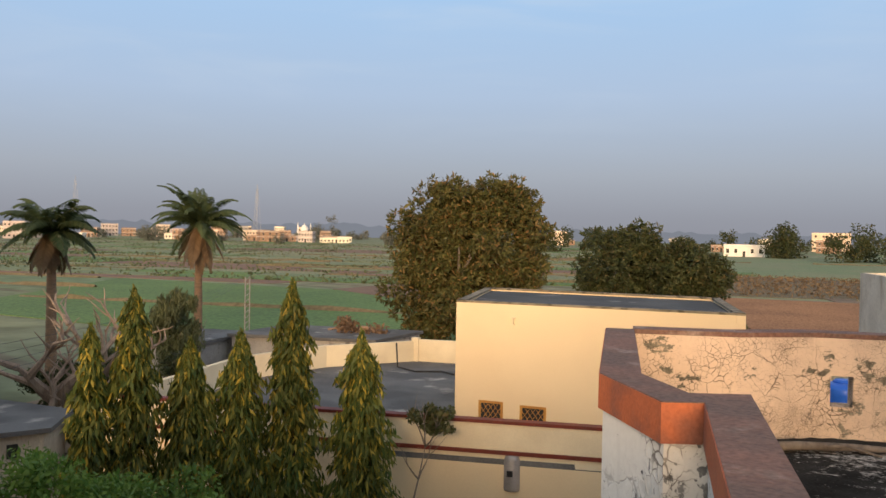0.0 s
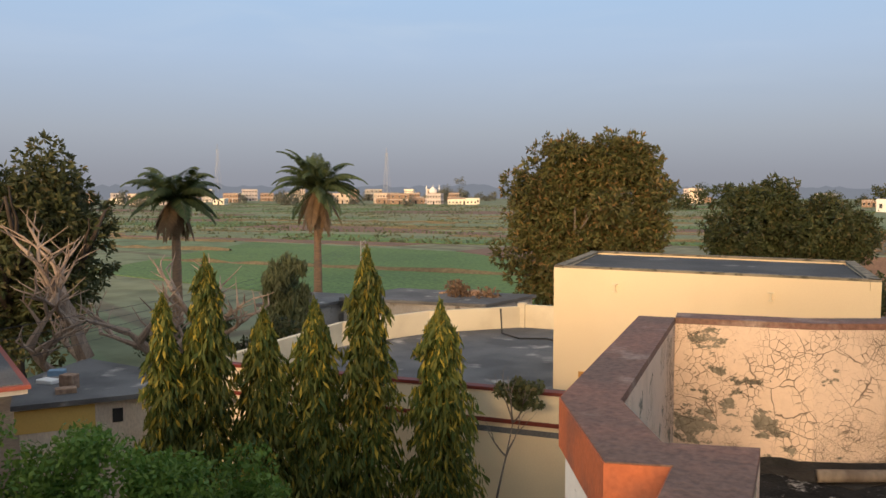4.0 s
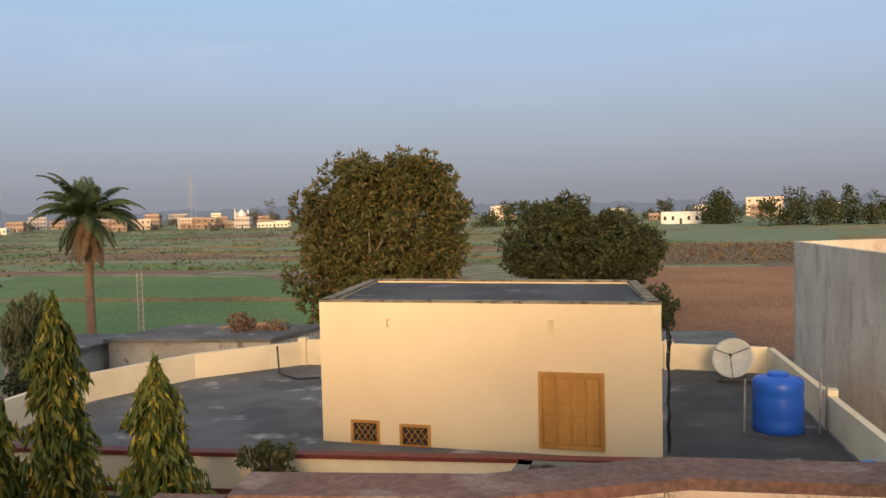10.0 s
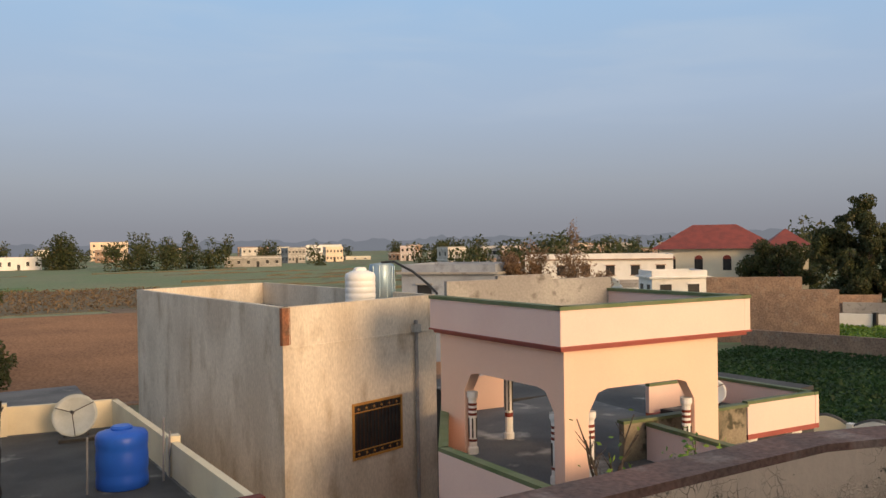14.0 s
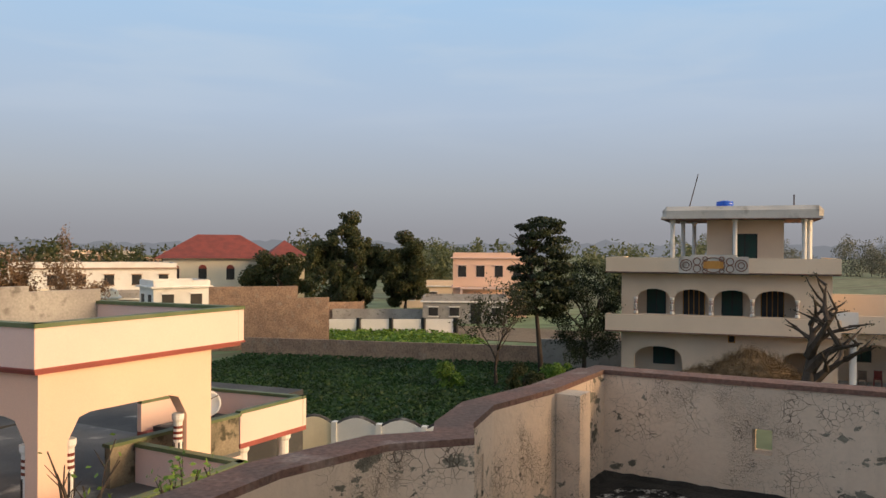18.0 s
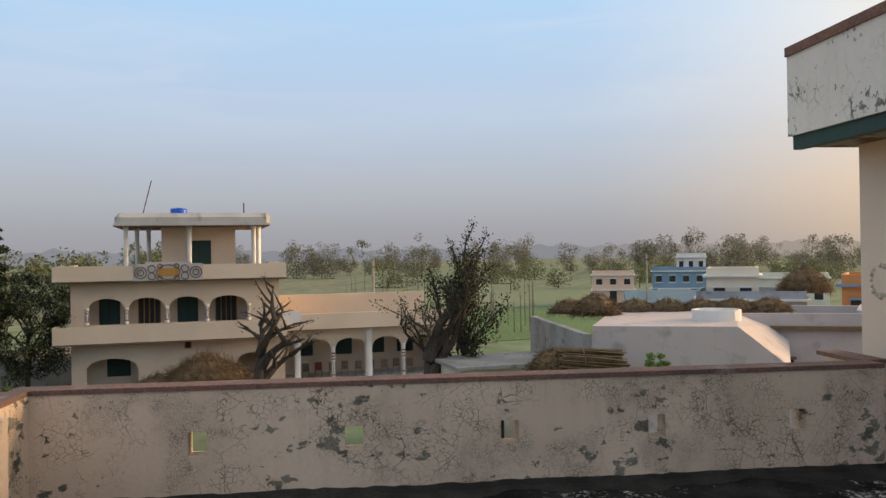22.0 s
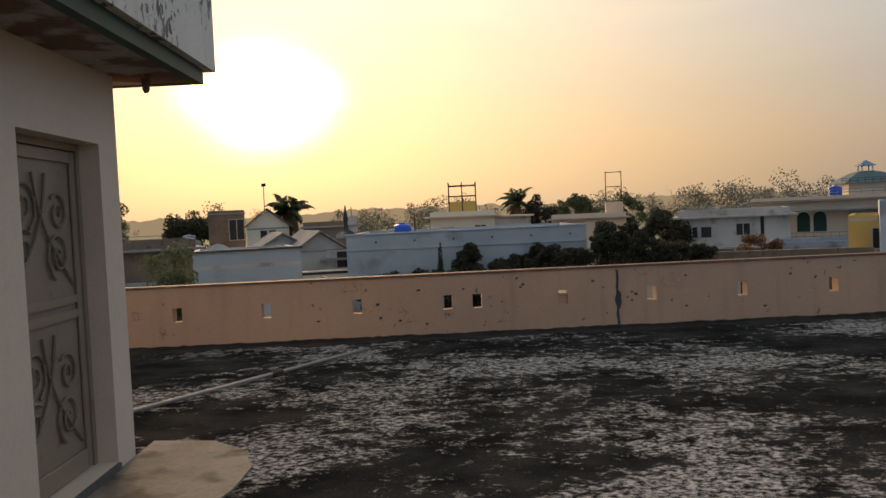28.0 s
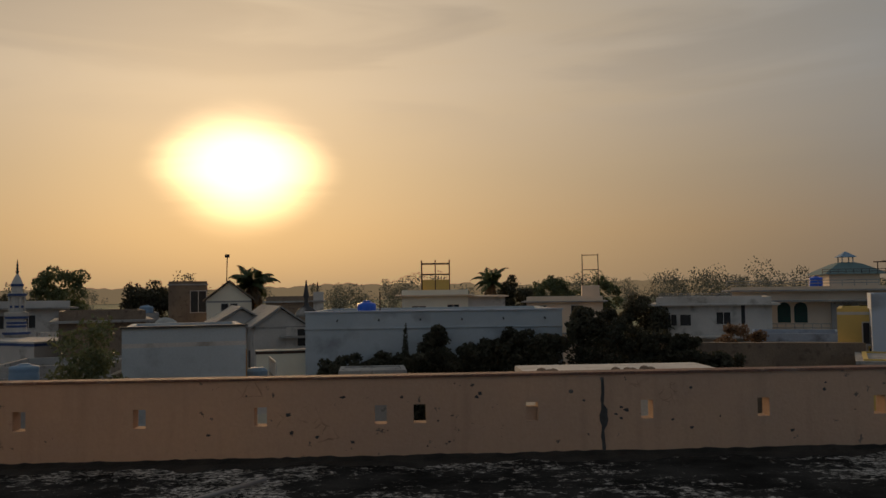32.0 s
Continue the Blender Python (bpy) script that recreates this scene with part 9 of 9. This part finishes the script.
part("minaret", Geo().turned(26.1, -49.3, [(0.74 * r_, z_) for r_, z_ in [(0.85, GROUND), (0.82, -0.7), (1.0, -0.55), (0.75, -0.4), (0.68, 0.35), (0.85, 0.5), (0.9, 0.72), (0.55, 0.75), (0.52, 1.6), (0.66, 1.7), (0.66, 1.85), (0.42, 1.88), (0.40, 2.3), (0.46, 2.34), (0.28, 2.7), (0.10, 2.95), (0.06, 3.0)]], 16), M_WEATHW, q, smooth=False)
for z, r0 in ((-0.5, 1.0), (0.42, 0.86), (0.1, 0.72), (-0.1, 0.73), (1.05, 0.56), (1.75, 0.69), (2.32, 0.46)):
    part("blue_band", Geo().turned(26.1, -49.3, [(r0 * 0.71, z - 0.07), (r0 * 0.76, z - 0.07), (r0 * 0.76, z + 0.07), (r0 * 0.71, z + 0.07)], 16), M_BLUEDK, q)
for k in range(8):
    a = k * 0.785
    part("column", Geo().tube([(26.1 + 0.42 * math.cos(a), -49.3 + 0.42 * math.sin(a), 0.75), (26.1 + 0.42 * math.cos(a), -49.3 + 0.42 * math.sin(a), 1.65)], 0.06, 6), M_WEATHW, q)
part("finial", Geo().turned(26.1, -49.3, [(0.05, 3.0), (0.13, 3.12), (0.04, 3.2), (0.10, 3.3), (0.03, 3.38), (0.07, 3.45), (0.01, 3.85)], 8), M_GREEN, q)
water_tank("water_tank", 15.6, -26.6, -1.3, 0.45, 0.75, M_BLUEH, "dull blue water tank low between houses", 2)
front_house((20.0, -33.5), (15.5, -34.2), 5, -1.2, M_GREYW, "low grey cement house with crates on its roof")
# brown houses
t, m = front_house((20.3, -40.9), (16.5, -42.3), 6, 0.85, M_BROWNW, "dark brown mud-plastered house with a long roof edge", over=0.4, trim=M_GREYW)
sat_dish(13.3, -34.5, -0.55, 0.62, (-0.5, 0.6, 0.45), "large grey satellite dish on a roof edge", M_DISH)
front_house((14.4, -33.8), (12.0, -34.2), 3.0, -0.5, M_BROWNW, "brown low house behind the white wall", [(0.5, 1.2, -1.6, -0.9)])
t, m = front_house((22.1, -66.7), (19.2, -67.4), 6, 2.7, M_BROWNW, "tall unfinished brown block house", [(1.7, 2.9, 0.2, 1.9)], parapet=0.2, over=0.1)
water_tank("water_tank", 22.6, -62.6, -0.05, 0.5, 0.9, M_BLUEH, "dull blue tank beside the brown block", 2)
front_house((27.5, -60), (21.5, -62), 6, 0.3, M_GREYW, "grey low house row among dark trees", [(1, 1.8, -1.2, -0.4), (3.4, 4.2, -1.2, -0.4)])
front_house((33, -58), (27.6, -61), 6, 1.3, M_WEATHW, "white house with a flat roof behind the minaret", [(1, 1.9, -0.6, 0.3), (3, 3.9, -0.6, 0.3)], over=0.5)
# gable house with a tall window
t, m = front_house((17.0, -57.7), (14.0, -58.3), 6, 1.25, M_CREAMH, "tall narrow cream gable house with a double window", parapet=0.1, over=0.0)
gable_roof(t, m, 0, 3.06, 0.0, 6, 1.25, 2.45, M_BROWNW, M_CREAMH)
for x in (1.0, 1.62):
    pane_window(t, m, x, x + 0.46, -0.9, 0.95, M_WEATHW, M_DARK, "tall_window", 1)
pl = thing("flag_pole", 15.7, -57.2, 2.2, "thin pole with a small dark box", "pole")
part("pole", Geo().tube([(15.75, -58.3, 1.9), (15.7, -58.3, 4.3)], 0.035, 6), M_IRON, pl)
part("box", Geo().box(15.55, -58.4, 4.2, 15.85, -58.2, 4.42), M_DARK, pl)
palm(14.4, -61.0, 2.35, 21, "palm with drooping fronds behind the gable house", fronds=24, ln=2.1, trunk=0.2)
# white sheds with gables
for A, B, za, lb in (((13.9, -46.0), (11.0, -46.8), 0.75, "white shed with a low gable roof"), ((11.2, -43.4), (8.6, -44.2), 0.8, "white gable shed with a tiled slope")):
    t, m = front_house(A, B, 7, -0.1, M_WEATHW, lb, parapet=0.05, over=0.0, name="shed", cat="shed")
    gable_roof(t, m, 0, (Vector(B) - Vector(A)).length, 0, 7, -0.1, za, M_GREYW, M_WEATHW)
t, m = front_house((9.6, -43.8), (7.9, -44.0), 4, -0.2, M_WEATHW, "low white room with a porch", [(0.6, 1.2, -1.2, -0.3)], over=0.35)
front_house((9.9, -36.4), (7.4, -36.8), 0.5, -0.9, M_CREAMH, "notched cream yard wall with dark trim", parapet=0.05, over=0.03, trim=M_IRON, name="yard_wall", cat="wall")
t, m = front_house((12.7, -56.5), (8.9, -56.9), 6, 1.4, M_BROWNW, "plain brown house with a white corner tower", parapet=0.3)
part("tower", Geo().box(3.2, -0.1, GROUND, 3.9, 0.9, 1.7, m), M_WEATHW, t)
part("antenna", Geo().tube(local(m, [(3.5, 0.4, 1.7), (3.5, 0.4, 2.4)]), 0.03, 5), M_IRON, t)
dm = thing("small_dome", 7.7, -37.2, -0.2, "small dark pointed dome beside the bluish house", "dome")
part("dome", Geo().turned(7.75, -37.0, [(0.5, 0.55), (0.5, 0.7), (0.35, 0.9), (0.14, 1.02), (0.08, 1.3), (0.13, 1.5), (0.02, 2.2)], 12), M_DARKROOF, dm, smooth=True)
# house with an open frame on its roof
t, m = front_house((3.4, -79.2), (-3.0, -78.9), 8, 1.75, M_CREAMH, "beige two-storey house with an open frame on its roof", [(1.0, 2.3, -0.9, 0.2), (4.4, 5.5, -0.6, 0.3)], over=0.6, slabs=(-1.7,), trim=M_BEIGE)
part("wing", Geo().box(6.4, 0.5, GROUND, 10.0, 7, 1.0, m), M_WEATHW, t)
part("wing_window", Geo().box(6.8, 0.46, -0.6, 9.6, 0.5, -0.1, m), M_DARK, t)
part("wing_slab", Geo().box(6.3, 0.0, 1.0, 10.3, 7.2, 1.15, m), M_BEIGE, t)
part("roof_room", Geo().box(2.0, 1.2, 1.75, 4.7, 4, 2.75, m), M_YELH, t, "ochre roof room")
for x in (1.9, 3.25, 4.65):
    for y in (1.2, 3.9):
        part("frame_post", Geo().tube(local(m, [(x, y, 1.75), (x, y, 4.7)]), 0.05, 5), M_IRON, t)
for z in (3.3, 4.35):
    part("frame_rail", Geo().tube(local(m, [(1.9, 1.2, z), (4.65, 1.2, z)]), 0.045, 5), M_IRON, t)
    part("frame_rail", Geo().tube(local(m, [(1.9, 3.9, z), (4.65, 3.9, z)]), 0.045, 5), M_IRON, t)
for k in range(11):
    part("frame_bar", Geo().tube(local(m, [(1.95 + 0.27 * k, 1.2, 2.75), (1.95 + 0.27 * k, 1.2, 3.3)]), 0.02, 4), M_IRON, t)
palm(-6.9, -93.6, 2.7, 22, "dark palm beside the far houses", fronds=22, ln=2.6, trunk=0.22)
tree("dark_tree", -9.6, -92.5, GROUND, clumps(-9.6, -92.5, 0.6, 2.2, 2.0, 2.6, 34, 0.75, 711), 7000, 0.34, L_DUSK, M_DBARK, "dark round tree beside the palm", 712, 4, 0.25, 6, 2)
tree("dark_tree", 25.0, -73.0, GROUND, clumps(25.4, -73.0, 0.4, 2.6, 2.0, 2.4, 40, 0.8, 713), 7000, 0.34, L_DUSK, M_DBARK, "dark tree beside the brown block", 714, 4, 0.25, 6, 2)
tree("dark_tree", 38.5, -76.0, GROUND, clumps(38.5, -76.0, -0.6, 3.4, 2.5, 2.2, 40, 0.9, 715), 7000, 0.36, L_DUSK, M_DBARK, "low dark tree behind the minaret", 716, 4, 0.25, 6, 2)
tree("hazy_tree", 43, -97, GROUND, clumps(43, -97, 1.5, 3.4, 2.6, 3.4, 40, 1.0, 717), 7000, 0.42, L_GREY, M_DBARK, "hazy tall tree on the horizon", 718, 4, 0.3, 6, 2)
t, m = front_house((-9.3, -83.2), (-16.8, -81.7), 7, 0.9, M_BEIGE, "low long house with an open roof frame", [(1.2, 2.0, -1.0, 0.0), (4.5, 5.3, -1.0, 0.0)], over=0.5)
part("roof_room", Geo().box(5.6, 1, 0.9, 7.4, 3.5, 2.0, m), M_BEIGE, t)
for x in (5.7, 7.3):
    part("frame_post", Geo().tube(local(m, [(x, 1.1, 2.0), (x, 1.1, 5.2)]), 0.05, 5), M_IRON, t)
for z in (3.6, 5.1):
    part("frame_rail", Geo().tube(local(m, [(5.7, 1.1, z), (7.3, 1.1, z)]), 0.04, 5), M_IRON, t)
tree("round_tree", -16, -107, GROUND, clumps(-16, -107, 0.6, 3.4, 2.6, 2.7, 50, 0.8, 721), 8000, 0.36, L_GREY, M_DBARK, "broad umbrella tree on the hazy horizon", 722, 4.5, 0.3, 7, 2.6)
tree("round_tree", -24, -112, GROUND, clumps(-24, -112, 0.4, 2.8, 2.4, 2.6, 40, 0.8, 723), 6000, 0.36, L_GREY, M_DBARK, "hazy round tree behind the houses", 724, 4, 0.3, 6, 2)
bare_tree("bare_tree", -27, -94.4, GROUND, 10.2, 62, "bare lone tree against the glowing sky", M_DBARK, 0.42, 5, 0.2, leaf=None, start=0.36)
tree("dark_tree", -13.6, -56.7, GROUND, clumps(-13.5, -56.7, -0.6, 1.7, 1.4, 1.9, 40, 0.55, 731), 7000, 0.26, L_DUSK, M_DBARK, "dark rounded tree before the white house", 732, 3.5, 0.2, 6, 1.6)
tree("shrub", -9.6, -58, GROUND, clumps(-9.6, -58, -1.2, 1.3, 1.0, 1.0, 20, 0.4, 733), 3000, 0.24, L_DARK, M_DBARK, "green low tree among the roofs", 734, 3, 0.12, 5, 1.0)
# white house with round-headed windows
t, m = front_house((-14.4, -56.5), (-21.5, -53.9), 7, 0.95, M_WEATHW, "white flat-roofed house with a row of windows", [(0.6, 1.35, -1.0, -0.25), (1.6, 2.3, -1.0, -0.25), (4.0, 4.9, -0.9, -0.1), (5.6, 5.85, -0.9, 0.4)], over=0.5, slabs=(-1.7,), trim=M_WEATHW)
railing(t, m, 0.2, 5.0, -0.4, 0.95, 1.2, M_GREYW, 0.8)
for A, B, z1, mt, lb in (((-9.4, -47.0), (-13.5, -45.5), -2.0, M_GREYW, "low cluttered grey roof among the hedges"), ((-13.2, -44.2), (-16.8, -42.6), -1.7, M_WEATHW, "low white roof terrace"), ((-17, -46.8), (-21.5, -44.8), -1.1, M_SLATE, "low slate-coloured roof with a railing"), ((-8.0, -62), (-12.5, -60.6), -1.2, M_BEIGE, "low beige roof beyond the trees"), ((-6.5, -45), (-9.2, -44), -2.3, M_WEATHW, "low white shed roof")):
    front_house(A, B, 5, z1, mt, lb, [(0.7, 1.4, z1 - 1.5, z1 - 0.8)])
tree("brown_bush", -15.0, -43.6, GROUND, clumps(-15.0, -43.6, -1.3, 1.2, 0.9, 0.9, 20, 0.35, 741), 2400, 0.2, L_BROWN, M_BARK, "dry brown bush between roofs", 742, 3, 0.08, 4, 0.9, category="shrub")
# the big house with paired arches and the cupola
t, m = front_house((-22.8, -64.0), (-33.5, -59.2), 10, 1.60, M_BEIGE, "large beige house with arched windows and a roof cupola", [(1.2, 2.0, -1.1, 0.2)], over=0.7, parapet=0.25, slabs=(0.55,), trim=M_GREYW)
for x in (3.4, 4.6):
    wn = part("arched_window", Geo().box(x, -0.03, -1.2, x + 0.95, 0.04, -0.1, m), M_GREEN, t, "teal framed arched window")
    part("arch_head", Geo().rings([local(m, [(x + 0.475 + 0.475 * math.cos(s), y, -0.1 + 0.475 * math.sin(s)) for s in (math.pi * j / 10 for j in range(11))]) for y in (-0.03, 0.04)]), M_GREEN, wn)
part("grey_bay", Geo().box(7.2, -0.35, GROUND, 11.4, 0.0, 0.5, m), M_GREYW, t)
for x in (8.0, 9.1):
    pane_window(t, m @ Matrix.Translation((0, -0.35, 0)), x, x + 0.6, -0.9, 0.15, M_WEATHW, M_DARK, "window", 1)
part("terrace", Geo().box(0.2, -3.5, GROUND, 7.0, -0.6, -1.9, m), M_BEIGE, t)
part("terrace_edge", Geo().box(0.1, -3.6, -1.9, 7.1, -0.6, -1.75, m), M_SLATE, t)
railing(t, m, 0.3, 6.9, -3.4, -1.75, -1.15, M_GREYW, 0.6)
railing(t, m, -0.3, 10.5, -0.5, 1.6, 2.05, M_GREYW, 0.8)
tk = m @ Vector((6.3, 1.5, 0))
water_tank("water_tank", tk.x, tk.y, 1.4, 0.5, 0.95, M_BLUE, "blue water tank on the beige house", 2)
cu = thing("roof_cupola", -32.6, -64.9, 1.4, "roof room with a teal pyramid roof and lantern", "cupola")
mc = xf(-33.1, -65.5, 0, face(-33.1, -65.5) + 20) @ Matrix.Translation((0, 0, 1.2)) @ Matrix.Diagonal((0.85, 0.85, 0.785, 1)) @ Matrix.Translation((0, 0, -1.2))
part("room", Geo().box(-2.3, -2.0, 1.2, 2.3, 2.0, 2.9, mc), M_BEIGE, cu)
part("pyramid_roof", Geo().rings([local(mc, [(-2.9, -2.6, 2.9), (2.9, -2.6, 2.9), (2.9, 2.6, 2.9), (-2.9, 2.6, 2.9)]), local(mc, [(-2.4, -2.1, 3.25), (2.4, -2.1, 3.25), (2.4, 2.1, 3.25), (-2.4, 2.1, 3.25)]), local(mc, [(-1.2, -1.1, 3.95), (1.2, -1.1, 3.95), (1.2, 1.1, 3.95), (-1.2, 1.1, 3.95)]), local(mc, [(-0.6, -0.6, 4.15), (0.6, -0.6, 4.15), (0.6, 0.6, 4.15), (-0.6, 0.6, 4.15)])]), M_TEALR, cu, "faded teal roof")
for sx in (-0.5, 0.5):
    for sy in (-0.5, 0.5):
        part("lantern_post", Geo().tube(local(mc, [(sx, sy, 4.1), (sx, sy, 4.75)]), 0.05, 6), M_WEATHW, cu)
part("lantern_roof", Geo().rings([local(mc, [(-0.8, -0.8, 4.7), (0.8, -0.8, 4.7), (0.8, 0.8, 4.7), (-0.8, 0.8, 4.7)]), local(mc, [(-0.05, -0.05, 5.3), (0.05, -0.05, 5.3), (0.05, 0.05, 5.3), (-0.05, 0.05, 5.3)])]), M_BLUEH, cu)
railing(cu, mc, -3.2, 3.2, -2.8, 2.95, 3.4, M_IRON, 0.7)
for k in range(2):
    for x in (3.4, 6.6):
        part("pergola_post", Geo().tube(local(mc, [(x, -1 + 2 * k, 1.5), (x, -1 + 2 * k, 4.2)]), 0.05, 5), M_IRON, cu)
    part("pergola_rail", Geo().tube(local(mc, [(3.0, -1 + 2 * k, 4.2), (7.0, -1 + 2 * k, 4.2)]), 0.05, 5), M_IRON, cu)
# ochre house corner with its balcony, and the bluish block
t, m = front_house((-15.5, -34.4), (-17.6, -33.2), 5, 0.62, M_YELH, "ochre house with a dark narrow window", [(1.0, 1.25, -0.9, 0.0)], over=0.0, parapet=0.15, trim=M_WEATHW)
part("balcony_floor", Geo().box(-1.6, -0.6, -1.75, 1.9, 0.0, -1.62, m), M_GREYW, t)
for k in range(5):
    x = -1.55 + 0.7 * k
    part("baluster_panel", Geo().box(x, -0.6, -1.62, x + 0.62, -0.5, -0.95, m), M_WEATHW if k % 2 else M_YELH, t)
part("balcony_coping", Geo().box(-1.62, -0.63, -0.95, 1.95, -0.46, -0.88, m), M_WEATHW, t)
for k in range(7):
    x = -1.3 + 0.42 * k
    part("slot", Geo().box(x, -0.615, -1.5, x + 0.1, -0.49, -1.05, m), M_DARK, t)
t2, m2 = front_house((-15.6, -31.9), (-18.6, -30.3), 4, 1.28, M_BLUEW, "bluish plastered block behind the ochre room", [(2.0, 2.4, 0.2, 0.65)], over=0.0, parapet=0.2, trim=M_BLUEW)
front_house((-13.2, -28.4), (-17.2, -26.2), 4, -1.05, M_YELH, "low ochre room with a cement roof edge", [(2.0, 2.5, -2.2, -1.5)], over=0.25, parapet=0.06, trim=M_GREYW)
# rubble on the roof edge beyond the parapet
rb = thing("low_roof", 0.2, -13, GROUND, "white cement roof slab scattered with rubble", "roof")
part("wall", Geo().box(-2.2, -15.2, GROUND, 1.15, -12.75, 0.02), M_WEATHW, rb)
part("slab", Geo().box(-2.3, -15.3, 0.02, 1.25, -12.6, 0.14), M_WEATHW, rb)
rr = random.Random(17)
for k in range(26):
    x, y, s = rr.uniform(-2.0, 1.0), rr.uniform(-13.9, -12.7), rr.uniform(0.04, 0.11)
    solo("rubble_stone", Geo().turned(x, y, [(s * 0.7, 0.14), (s, 0.14 + s * 0.4), (s * 0.75, 0.14 + s * 0.8), (s * 0.2, 0.14 + s)], 7), M_BROWNW if k % 3 else M_TAR, "broken dark rubble on the white roof slab", "rubble", "roof rubble")
front_house((5.7, -29.1), (3.3, -29.2), 2, -1.2, M_GREYW, "low grey wall with a pipe rail", parapet=0.05, over=0.03, name="yard_wall", cat="wall")
for k in range(12):
    rr2 = random.Random(900 + k)
    x = 40 - 9 * k + rr2.uniform(-2, 2)
    y = -70 - rr2.uniform(0, 40)
    if -34 < x < 30 and y > -85:
        y -= 40
    front_house((x, y), (x - rr2.uniform(4, 7), y + rr2.uniform(-1, 1)), 6, rr2.uniform(-2.6, -1.2), rr2.choice((M_WEATHW, M_BEIGE, M_BROWNW, M_GREYW)), "low flat-roofed house in the southern haze", [(0.8, 1.6, -3.4, -2.6), (2.6, 3.4, -3.4, -2.6)])
# the whole southern town lies a little farther round to the east
TURN_SOUTH = Matrix.Translation((3.6, 1.5, 0)) @ Matrix.Rotation(radians(0.4), 4, 'Z') @ Matrix.Translation((-3.6, -1.5, 0))
for ob in list(scene.objects):
    if ob not in BEFORE_SOUTH and ob.parent is None:
        ob.matrix_basis = TURN_SOUTH @ ob.matrix_basis
